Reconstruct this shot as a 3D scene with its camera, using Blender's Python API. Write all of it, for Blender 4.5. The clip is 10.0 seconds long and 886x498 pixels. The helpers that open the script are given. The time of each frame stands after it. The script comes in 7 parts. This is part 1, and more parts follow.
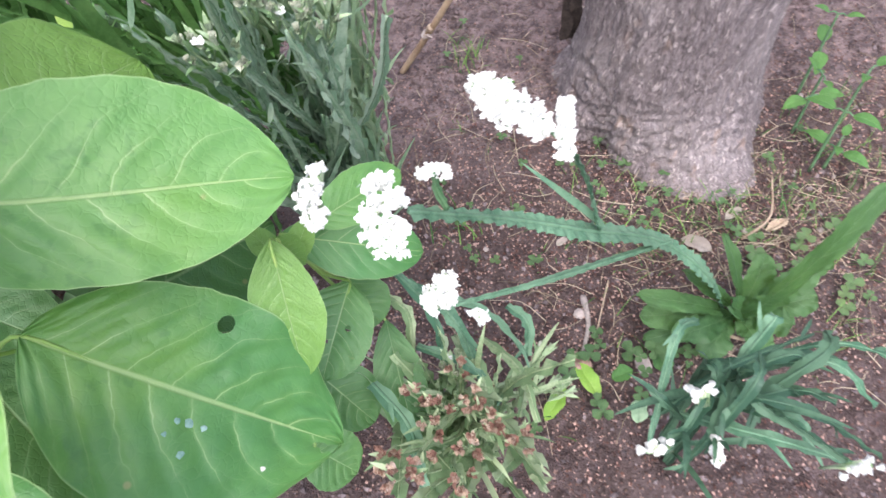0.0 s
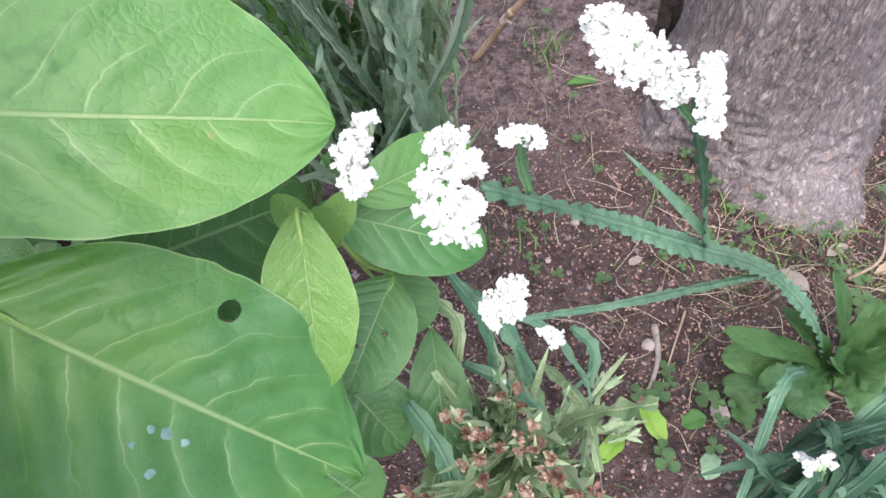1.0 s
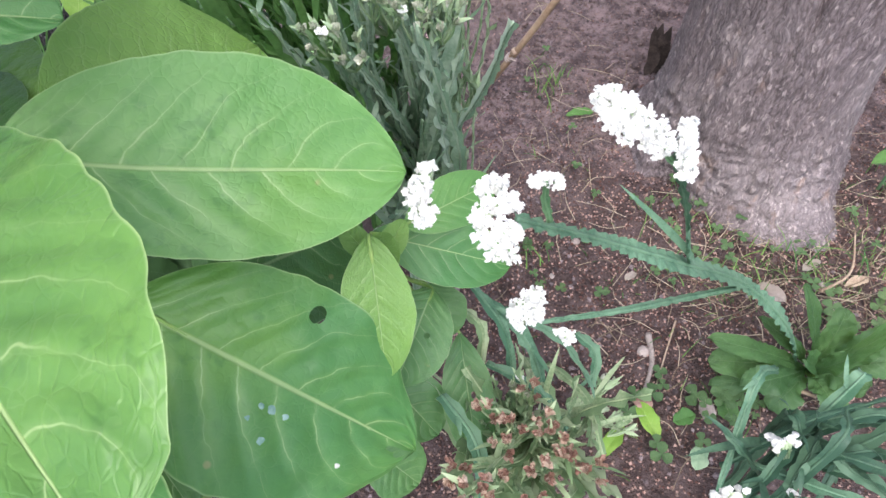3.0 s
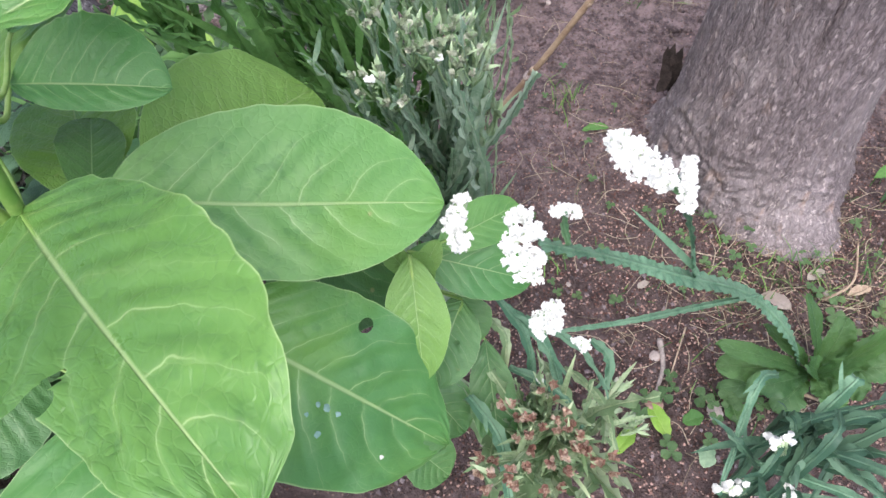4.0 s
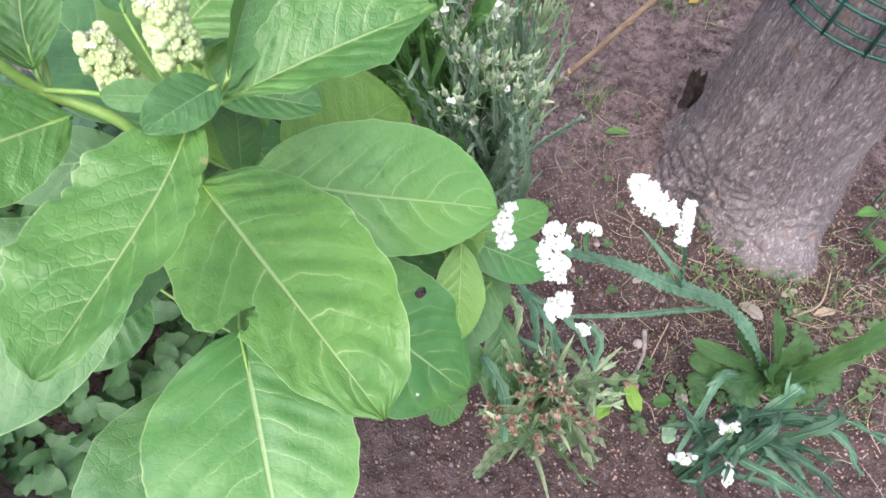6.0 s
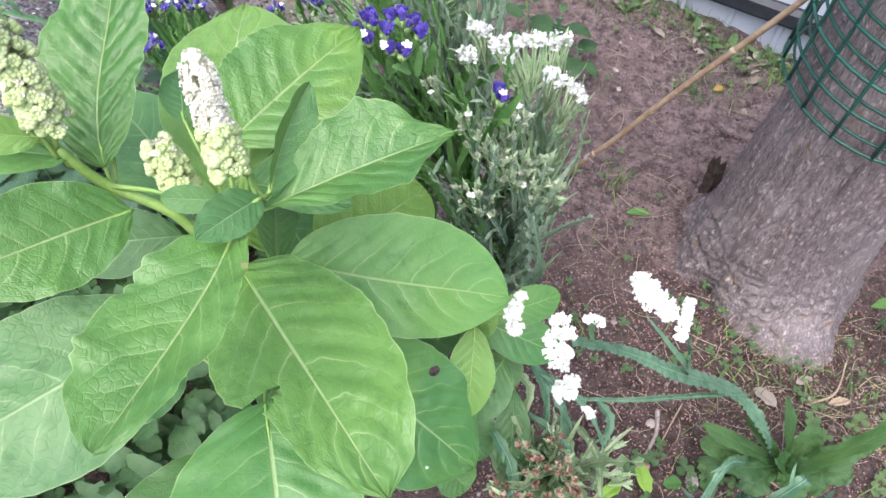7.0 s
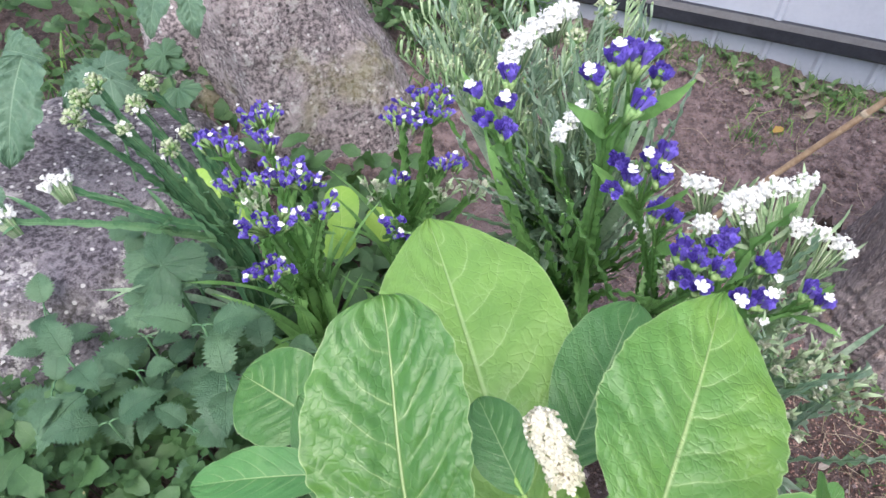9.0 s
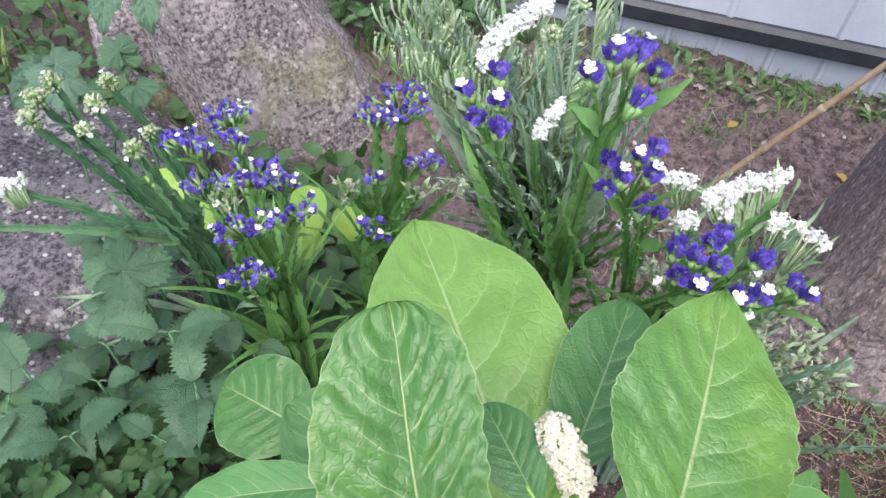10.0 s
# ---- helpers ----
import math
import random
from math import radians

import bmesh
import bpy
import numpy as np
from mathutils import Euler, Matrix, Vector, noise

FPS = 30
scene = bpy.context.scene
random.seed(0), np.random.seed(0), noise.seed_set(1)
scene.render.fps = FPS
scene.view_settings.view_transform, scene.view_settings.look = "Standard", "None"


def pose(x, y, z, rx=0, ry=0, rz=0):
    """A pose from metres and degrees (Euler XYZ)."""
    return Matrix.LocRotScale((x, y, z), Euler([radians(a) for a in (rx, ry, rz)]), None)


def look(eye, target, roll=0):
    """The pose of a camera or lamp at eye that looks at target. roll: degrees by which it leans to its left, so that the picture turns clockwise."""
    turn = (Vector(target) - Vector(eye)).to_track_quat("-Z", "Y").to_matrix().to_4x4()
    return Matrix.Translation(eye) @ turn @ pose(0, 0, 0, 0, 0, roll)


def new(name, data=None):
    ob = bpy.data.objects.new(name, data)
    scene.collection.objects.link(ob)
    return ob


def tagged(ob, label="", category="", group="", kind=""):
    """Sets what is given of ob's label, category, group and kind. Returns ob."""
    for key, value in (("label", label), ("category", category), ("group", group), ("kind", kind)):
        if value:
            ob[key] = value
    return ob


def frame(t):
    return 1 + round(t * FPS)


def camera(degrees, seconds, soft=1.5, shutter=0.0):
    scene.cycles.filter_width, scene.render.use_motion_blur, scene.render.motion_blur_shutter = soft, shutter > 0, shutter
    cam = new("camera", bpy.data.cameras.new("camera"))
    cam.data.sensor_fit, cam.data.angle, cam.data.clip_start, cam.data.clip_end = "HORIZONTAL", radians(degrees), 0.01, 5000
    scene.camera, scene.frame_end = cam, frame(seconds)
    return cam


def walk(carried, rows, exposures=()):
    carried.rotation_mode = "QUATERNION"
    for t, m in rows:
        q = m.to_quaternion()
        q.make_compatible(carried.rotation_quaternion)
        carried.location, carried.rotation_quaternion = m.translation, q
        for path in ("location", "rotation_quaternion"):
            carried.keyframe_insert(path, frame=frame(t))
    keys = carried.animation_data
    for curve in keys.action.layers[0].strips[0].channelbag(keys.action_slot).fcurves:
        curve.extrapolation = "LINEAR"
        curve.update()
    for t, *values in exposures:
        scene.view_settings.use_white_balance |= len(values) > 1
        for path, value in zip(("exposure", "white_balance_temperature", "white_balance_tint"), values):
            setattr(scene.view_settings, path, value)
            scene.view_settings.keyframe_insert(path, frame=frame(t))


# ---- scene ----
cam = camera(63.3, 10.0, shutter=0.25)
PATH = [
    (0, (-0.4, -0.489, 0.853), (-0.293, 0.597, -0.823), -4.2),
    (0.5, (-0.41, -0.44, 0.772), (-0.378, 0.672, -0.889), -2.5),
    (1, (-0.409, -0.438, 0.761), (-0.427, 0.683, -0.895), -3.5),
    (1.5, (-0.404, -0.462, 0.796), (-0.449, 0.667, -0.855), -5.2),
    (2, (-0.413, -0.481, 0.816), (-0.473, 0.643, -0.838), -4.7),
    (3.3, (-0.438, -0.497, 0.86), (-0.426, 0.669, -0.764), -2.7),
    (3.5, (-0.438, -0.503, 0.876), (-0.454, 0.658, -0.752), -4.0),
    (4, (-0.447, -0.517, 0.9), (-0.486, 0.648, -0.726), -4.5),
    (4.5, (-0.45, -0.529, 0.925), (-0.46, 0.636, -0.7), -1.3),
    (5, (-0.467, -0.552, 0.974), (-0.478, 0.587, -0.671), 0.9),
    (5.2, (-0.476, -0.557, 0.977), (-0.478, 0.47, -0.739), 4.2),
    (6.3, (-0.487, -0.574, 1.049), (-0.541, 0.538, -0.613), 2.8),
    (6.5, (-0.484, -0.575, 1.06), (-0.566, 0.587, -0.566), 1.4),
    (7, (-0.476, -0.576, 1.081), (-0.605, 0.603, -0.53), 2.8),
    (7.5, (-0.488, -0.565, 1.087), (-0.676, 0.625, -0.509), 1.8),
    (7.8, (-0.526, -0.517, 1.078), (-0.723, 0.679, -0.513), -1.7),
    (8, (-0.566, -0.478, 1.07), (-0.75, 0.732, -0.511), -3.9),
    (8.3, (-0.624, -0.423, 1.051), (-0.746, 0.8, -0.526), -3.2),
    (8.5, (-0.671, -0.397, 1.057), (-0.766, 0.835, -0.515), -3.8),
    (9, (-0.733, -0.349, 1.051), (-0.723, 0.89, -0.519), -1.9),
    (9.5, (-0.752, -0.336, 1.04), (-0.663, 0.896, -0.532), 0.4),
    (10, (-0.757, -0.339, 1.046), (-0.614, 0.883, -0.531), 1.9),
]
walk(cam, [(t, look(eye, target, roll)) for t, eye, target, roll in PATH], [(0, 1.38, 6300, 11), (0.5, 1.28, 6300, 11), (2, 1.19, 6300, 11), (4.5, 1.17, 6300, 11), (7.5, 1.19, 6300, 11), (8.5, 1.10, 6300, 11), (9.5, 1.05, 6300, 11), (10, 1.05, 6300, 11)])

# ---- world and light ----
world = bpy.data.worlds.new("overcast_sky")
scene.world = world
world.use_nodes = True
wn = world.node_tree
sky = wn.nodes.new("ShaderNodeTexSky")
sky.sky_type = "NISHITA"
sky.sun_disc = False
sky.sun_elevation = radians(63)
sky.sun_rotation = radians(194)
sky.air_density, sky.dust_density, sky.ozone_density = 1.0, 4.0, 1.0
wn.links.new(sky.outputs[0], wn.nodes["Background"].inputs[0])
wn.nodes["Background"].inputs[1].default_value = 0.15

sun = new("sun", bpy.data.lights.new("sun", "SUN"))
sun.data.energy = 1.75
sun.data.angle = radians(70)
sun.data.color = (1.0, 0.98, 0.96)
sun.matrix_world = look((-0.5, -2.0, 4.0), (0, 0, 0))


# ---- materials ----
def nodes_of(name):
    m = bpy.data.materials.new(name)
    m.use_nodes = True
    nt = m.node_tree
    return m, nt, nt.nodes["Principled BSDF"]


def nd(nt, kind, inputs=None, **props):
    n = nt.nodes.new("ShaderNode" + kind)
    for k, v in props.items():
        if k == "operation":
            n.operation = v
        elif k == "blend_type":
            n.blend_type = v
        elif k == "data_type":
            n.data_type = v
        elif k == "feature":
            n.feature = v
        elif k == "interpolation_type":
            n.interpolation_type = v
    for k, v in (inputs or {}).items():
        if isinstance(v, bpy.types.NodeSocket):
            nt.links.new(v, n.inputs[k])
        else:
            n.inputs[k].default_value = v
    return n


def val(nt, op, a, b=0.0, c=0.0):
    n = nd(nt, "Math", {0: a, 1: b, 2: c}, operation=op)
    return n.outputs[0]


def ramp01(nt, x, lo, hi):
    n = nd(nt, "MapRange", {0: x, 1: lo, 2: hi, 3: 0.0, 4: 1.0}, interpolation_type="SMOOTHSTEP")
    return n.outputs[0]


def mixc(nt, fac, a, b):
    n = nt.nodes.new("ShaderNodeMix")
    n.data_type = "RGBA"
    for idx, v in ((0, fac), (6, a), (7, b)):
        if isinstance(v, bpy.types.NodeSocket):
            nt.links.new(v, n.inputs[idx])
        else:
            n.inputs[idx].default_value = v if idx == 0 else (*v, 1.0)
    return n.outputs[2]


def noise_at(nt, coord, scale, detail=4.0, rough=0.6):
    return nd(nt, "TexNoise", {"Vector": coord, "Scale": scale, "Detail": detail, "Roughness": rough}).outputs[0]


def shade_out(nt, bsdf, translucent_col, amount):
    """Mixes light that passes through a thin leaf or petal into the surface."""
    if amount <= 0:
        return
    tr = nt.nodes.new("ShaderNodeBsdfTranslucent")
    if isinstance(translucent_col, bpy.types.NodeSocket):
        nt.links.new(translucent_col, tr.inputs[0])
    else:
        tr.inputs[0].default_value = (*translucent_col, 1)
    mx = nt.nodes.new("ShaderNodeMixShader")
    mx.inputs[0].default_value = amount
    nt.links.new(bsdf.outputs[0], mx.inputs[1])
    nt.links.new(tr.outputs[0], mx.inputs[2])
    nt.links.new(mx.outputs[0], nt.nodes["Material Output"].inputs[0])


def leaf_mat(name, dark, light, vein, count=8.0, slant=2.2, rough=0.42, through_leaf=0.24, vein_amt=0.62, bump=0.5, grain=170.0, net=17.0, yellow=None, mesh=0.10, quilted=0.10, blister=0.12, dimple=0.12):
    """A living leaf: soft blotches, a tapering midrib, arched side veins that fade out, a faint fine network and crinkled relief."""
    m, nt, b = nodes_of(name)
    uv = nt.nodes.new("ShaderNodeUVMap")
    sep = nd(nt, "SeparateXYZ", {0: uv.outputs[0]})
    u, v = sep.outputs[0], sep.outputs[1]
    a = val(nt, "ABSOLUTE", val(nt, "MULTIPLY", val(nt, "SUBTRACT", v, 0.5), 2.0))
    obj = nt.nodes.new("ShaderNodeTexCoord").outputs["Object"]
    rnd = nt.nodes.new("ShaderNodeObjectInfo").outputs["Random"]
    side = val(nt, "MULTIPLY", val(nt, "GREATER_THAN", v, 0.5), 0.43)
    wob = val(nt, "MULTIPLY", noise_at(nt, obj, 22.0, 3.0), 0.9)
    p = val(nt, "ADD", val(nt, "SUBTRACT", val(nt, "MULTIPLY", val(nt, "POWER", u, 0.85), count), val(nt, "MULTIPLY", val(nt, "POWER", a, 1.35), slant)), val(nt, "ADD", side, wob))
    tri = val(nt, "MULTIPLY", val(nt, "ABSOLUTE", val(nt, "SUBTRACT", val(nt, "FRACT", p), 0.5)), 2.0)
    line = ramp01(nt, tri, val(nt, "ADD", 0.925, val(nt, "MULTIPLY", a, 0.05)), 0.992)
    fade = val(nt, "ADD", 0.34, val(nt, "MULTIPLY", ramp01(nt, a, 0.9, 0.15), 0.66))
    soft = val(nt, "MULTIPLY", ramp01(nt, tri, 0.70, 1.0), fade)
    line = val(nt, "MULTIPLY", val(nt, "MULTIPLY", line, fade), ramp01(nt, noise_at(nt, obj, 55.0, 2.0), 0.30, 0.55))
    mid = ramp01(nt, a, val(nt, "SUBTRACT", 0.050, val(nt, "MULTIPLY", u, 0.034)), 0.006)
    jit = nd(nt, "TexNoise", {"Vector": obj, "Scale": 45.0, "Detail": 3.0}).outputs[1]
    sj = nd(nt, "SeparateColor", {0: jit})
    comb = nd(nt, "CombineXYZ", {0: val(nt, "ADD", val(nt, "MULTIPLY", u, 1.7), val(nt, "MULTIPLY", sj.outputs[0], 0.13)), 1: val(nt, "ADD", v, val(nt, "MULTIPLY", sj.outputs[1], 0.13)), 2: rnd})
    vor = nd(nt, "TexVoronoi", {"Vector": comb.outputs[0], "Scale": net}, feature="DISTANCE_TO_EDGE").outputs[0]
    dome = ramp01(nt, vor, 0.0, 0.16)
    netl = val(nt, "MULTIPLY", ramp01(nt, vor, 0.035, 0.0), ramp01(nt, noise_at(nt, obj, 38.0, 2.0), 0.42, 0.62))
    vn = val(nt, "MAXIMUM", mid, val(nt, "MULTIPLY", line, 0.8))
    n0 = noise_at(nt, obj, 7.0, 2.0)
    n1 = noise_at(nt, obj, 24.0, 3.0)
    n2 = noise_at(nt, obj, 210.0, 3.0)
    n3 = noise_at(nt, obj, grain, 2.0, 0.5)
    crinkle = val(nt, "POWER", val(nt, "SUBTRACT", 1.0, val(nt, "ABSOLUTE", val(nt, "SUBTRACT", val(nt, "MULTIPLY", noise_at(nt, obj, 105.0, 2.0, 0.5), 2.0), 1.0))), 7.0)
    crinkle = val(nt, "MULTIPLY", crinkle, ramp01(nt, noise_at(nt, obj, 15.0, 2.0), 0.42, 0.66))
    x = val(nt, "ADD", val(nt, "MULTIPLY", n0, 0.5), val(nt, "ADD", val(nt, "MULTIPLY", n1, 0.35), val(nt, "MULTIPLY", n2, 0.15)))
    x = val(nt, "ADD", x, val(nt, "MULTIPLY", val(nt, "SUBTRACT", rnd, 0.5), 0.22))
    col = mixc(nt, ramp01(nt, x, 0.30, 0.72), dark, light)
    if yellow:
        blotch = ramp01(nt, noise_at(nt, obj, 9.0, 3.0), 0.54, 0.74)
        col = mixc(nt, val(nt, "MULTIPLY", blotch, 0.45), col, yellow)
    fleck = val(nt, "MULTIPLY", ramp01(nt, noise_at(nt, obj, 75.0, 3.0, 0.55), 0.54, 0.66), ramp01(nt, noise_at(nt, obj, 13.0, 2.0), 0.40, 0.62))
    col = mixc(nt, val(nt, "MULTIPLY", fleck, 0.5), col, tuple(c * 0.8 for c in dark))
    col = mixc(nt, val(nt, "MULTIPLY", netl, mesh), col, vein)
    col = mixc(nt, val(nt, "MULTIPLY", soft, vein_amt * 0.12), col, vein)
    rim = ramp01(nt, a, 0.978, 0.998)
    col = mixc(nt, val(nt, "MULTIPLY", rim, 0.5), col, vein)
    col = mixc(nt, val(nt, "MULTIPLY", vn, vein_amt), col, vein)
    spots = ramp01(nt, nd(nt, "TexVoronoi", {"Vector": obj, "Scale": 24.0}).outputs[0], 0.07, 0.035)
    col = mixc(nt, val(nt, "MULTIPLY", spots, val(nt, "MULTIPLY", ramp01(nt, n1, 0.52, 0.6), 0.6)), col, (0.36, 0.30, 0.14))
    nt.links.new(col, b.inputs["Base Color"])
    nt.links.new(val(nt, "ADD", rough, val(nt, "MULTIPLY", val(nt, "SUBTRACT", noise_at(nt, obj, 34.0, 4.0), 0.5), 0.35)), b.inputs["Roughness"])
    b.inputs["Specular IOR Level"].default_value = 0.5
    h = val(nt, "SUBTRACT", val(nt, "MULTIPLY", dome, quilted), val(nt, "ADD", val(nt, "MULTIPLY", mid, 0.3), val(nt, "MULTIPLY", soft, 0.09)))
    h = val(nt, "ADD", h, val(nt, "ADD", val(nt, "MULTIPLY", n3, 0.05), val(nt, "SUBTRACT", val(nt, "MULTIPLY", n2, 0.10), val(nt, "MULTIPLY", crinkle, blister))))
    h = val(nt, "ADD", h, val(nt, "MULTIPLY", noise_at(nt, obj, 78.0, 2.0, 0.5), dimple))
    bp = nd(nt, "Bump", {"Strength": bump, "Distance": 0.0034, "Height": h})
    nt.links.new(bp.outputs[0], b.inputs["Normal"])
    shade_out(nt, b, mixc(nt, 0.6, col, (0.32, 0.50, 0.05)), through_leaf)
    return m


def plain_mat(name, c1, c2, scale=40.0, rough=0.6, bump=0.2, dist=0.002, through_it=0.0, spec=0.4, island=0.0, fine=6.0, lo=0.35, hi=0.65):
    """Two-colour noise at two scales with relief; island varies joined pieces one by one."""
    m, nt, b = nodes_of(name)
    obj = nt.nodes.new("ShaderNodeTexCoord").outputs["Object"]
    n1 = noise_at(nt, obj, scale, 5.0)
    n2 = noise_at(nt, obj, scale * fine, 4.0)
    x = val(nt, "ADD", val(nt, "MULTIPLY", n1, 0.65), val(nt, "MULTIPLY", n2, 0.35))
    if island:
        r = nt.nodes.new("ShaderNodeNewGeometry").outputs["Random Per Island"]
        x = val(nt, "ADD", x, val(nt, "MULTIPLY", val(nt, "SUBTRACT", r, 0.5), island))
    rnd = nt.nodes.new("ShaderNodeObjectInfo").outputs["Random"]
    x = val(nt, "ADD", x, val(nt, "MULTIPLY", val(nt, "SUBTRACT", rnd, 0.5), 0.12))
    col = mixc(nt, ramp01(nt, x, lo, hi), c1, c2)
    nt.links.new(col, b.inputs["Base Color"])
    b.inputs["Roughness"].default_value = rough
    b.inputs["Specular IOR Level"].default_value = spec
    bp = nd(nt, "Bump", {"Strength": bump, "Distance": dist, "Height": x})
    nt.links.new(bp.outputs[0], b.inputs["Normal"])
    shade_out(nt, b, col, through_it)
    return m


poke_leaf_mat = leaf_mat("pokeweed_leaf", (0.066, 0.200, 0.058), (0.136, 0.300, 0.080), (0.42, 0.54, 0.25), yellow=(0.16, 0.315, 0.050), quilted=0.05, dimple=0.22)
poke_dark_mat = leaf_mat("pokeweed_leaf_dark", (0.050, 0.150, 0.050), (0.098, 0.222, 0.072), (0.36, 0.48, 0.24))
poke_mid_mat = leaf_mat("pokeweed_glossy_leaf", (0.056, 0.160, 0.040), (0.128, 0.268, 0.062), (0.44, 0.55, 0.26), rough=0.34, bump=0.7, grain=130.0, mesh=0.10, net=17.0, quilted=0.06, blister=0.16, dimple=0.60, yellow=(0.19, 0.325, 0.050))
poke_young_mat = leaf_mat("pokeweed_young_leaf", (0.140, 0.280, 0.062), (0.215, 0.380, 0.090), (0.40, 0.54, 0.24), through_leaf=0.22, mesh=0.24, net=17.0, quilted=0.08, bump=0.7, blister=0.12, dimple=0.35)
stem_mat = plain_mat("pokeweed_stem", (0.16, 0.30, 0.065), (0.28, 0.39, 0.115), 30, 0.4, 0.1)
berry_mat = plain_mat("green_berry", (0.42, 0.53, 0.22), (0.66, 0.72, 0.42), 200, 0.4, 0.15, 0.001, 0.2, island=0.2)
floret_mat = plain_mat("cream_floret", (0.68, 0.65, 0.53), (0.84, 0.82, 0.73), 200, 0.6, 0.1, 0.001, 0.35, island=0.3)
rachis_mat = plain_mat("rachis", (0.58, 0.58, 0.38), (0.68, 0.58, 0.48), 90, 0.5, 0.1)
statice_leaf_mat = plain_mat("statice_leaf", (0.115, 0.255, 0.070), (0.220, 0.420, 0.135), 30, 0.5, 0.3, 0.002, 0.3, island=0.35)
statice_grey_mat = plain_mat("statice_grey_leaf", (0.185, 0.310, 0.185), (0.36, 0.50, 0.32), 30, 0.6, 0.3, 0.002, 0.32, island=0.35)
statice_stem_mat = plain_mat("statice_stem", (0.065, 0.165, 0.080), (0.14, 0.26, 0.13), 60, 0.55, 0.3, 0.002, 0.1, island=0.2)
pale_stem_mat = plain_mat("pale_stem", (0.27, 0.41, 0.21), (0.46, 0.58, 0.37), 60, 0.55, 0.2, 0.002, 0.35, island=0.3)
purple_mat = plain_mat("purple_calyx", (0.078, 0.048, 0.34), (0.215, 0.155, 0.63), 140, 0.75, 0.3, 0.001, 0.25, island=0.6)
white_mat = plain_mat("white_calyx", (0.72, 0.73, 0.71), (0.86, 0.86, 0.85), 120, 0.7, 0.2, 0.001, 0.3, island=0.3)
cream_mat = plain_mat("fading_calyx", (0.34, 0.41, 0.28), (0.64, 0.65, 0.55), 120, 0.7, 0.2, 0.001, 0.3, island=0.6)
rust_mat = plain_mat("withered_calyx", (0.32, 0.18, 0.14), (0.60, 0.47, 0.38), 90, 0.8, 0.2, 0.001, 0.15, island=0.9)
bract_mat = plain_mat("green_bract", (0.16, 0.30, 0.10), (0.30, 0.43, 0.18), 80, 0.6, 0.2, 0.001, 0.15, island=0.4)
nettle_mat = leaf_mat("nettle_leaf", (0.032, 0.086, 0.044), (0.083, 0.163, 0.086), (0.040, 0.090, 0.048), count=7, slant=1.4, rough=0.5, through_leaf=0.1, vein_amt=0.6, bump=0.8, net=14, quilted=0.14, blister=0.12)
burdock_mat = leaf_mat("burdock_leaf", (0.045, 0.105, 0.062), (0.105, 0.185, 0.120), (0.19, 0.28, 0.19), count=6, slant=1.7, rough=0.62, through_leaf=0.1, vein_amt=0.7, bump=0.7, net=14, quilted=0.16, blister=0.16)
weed_mat = leaf_mat("weed_leaf", (0.06, 0.17, 0.04), (0.12, 0.28, 0.07), (0.22, 0.38, 0.14), count=6, slant=1.6, rough=0.55, vein_amt=0.5, bump=0.6)
dusty_weed_mat = leaf_mat("dusty_weed_leaf", (0.040, 0.098, 0.036), (0.105, 0.185, 0.072), (0.16, 0.24, 0.11), count=6, slant=1.6, rough=0.6, through_leaf=0.15, vein_amt=0.4, bump=0.6, yellow=(0.17, 0.19, 0.07))
dock_mat = leaf_mat("dock_leaf", (0.045, 0.13, 0.04), (0.10, 0.23, 0.06), (0.25, 0.36, 0.16), count=9, slant=1.5, rough=0.5, vein_amt=0.6, bump=0.8, yellow=(0.22, 0.27, 0.05))
bright_mat = leaf_mat("bright_leaf", (0.20, 0.38, 0.05), (0.32, 0.50, 0.09), (0.45, 0.6, 0.2), count=7, slant=1.4, rough=0.5, vein_amt=0.4)
grass_mat = plain_mat("grass_blade", (0.05, 0.13, 0.03), (0.16, 0.28, 0.07), 20, 0.6, 0.1, 0.002, 0.15, island=0.6)
straw_mat = plain_mat("straw", (0.20, 0.155, 0.11), (0.43, 0.36, 0.27), 30, 0.8, 0.1, 0.002, 0.05, island=0.6)
bamboo_mat = plain_mat("bamboo", (0.21, 0.14, 0.090), (0.35, 0.26, 0.18), 30, 0.5, 0.15)
guard_mat = plain_mat("green_plastic", (0.012, 0.055, 0.045), (0.02, 0.09, 0.07), 60, 0.45, 0.1)
twig_mat = plain_mat("twig", (0.20, 0.13, 0.09), (0.42, 0.33, 0.25), 50, 0.85, 0.4, 0.002, island=0.4)
clod_mat = plain_mat("soil_clod", (0.085, 0.066, 0.070), (0.265, 0.212, 0.220), 60, 0.95, 0.5, 0.003, island=0.28, spec=0.2)
husk_mat = plain_mat("red_husk", (0.13, 0.066, 0.056), (0.385, 0.255, 0.22), 40, 0.85, 0.2, 0.002, island=0.9, spec=0.2)
pebble_mat = plain_mat("pebble", (0.20, 0.165, 0.155), (0.40, 0.34, 0.32), 60, 0.8, 0.3, 0.002, island=0.6)
dead_leaf_mat = leaf_mat("dead_leaf", (0.23, 0.175, 0.155), (0.42, 0.36, 0.335), (0.52, 0.45, 0.40), rough=0.8, vein_amt=0.3)
yellow_leaf_mat = leaf_mat("yellow_leaf", (0.45, 0.28, 0.08), (0.55, 0.38, 0.12), (0.6, 0.45, 0.15), rough=0.7, vein_amt=0.3)
siding_mat = plain_mat("siding", (0.42, 0.45, 0.53), (0.48, 0.51, 0.59), 5, 0.45, 0.05, fine=20)
flash_mat = plain_mat("flashing", (0.018, 0.020, 0.028), (0.035, 0.038, 0.05), 30, 0.45, 0.2)


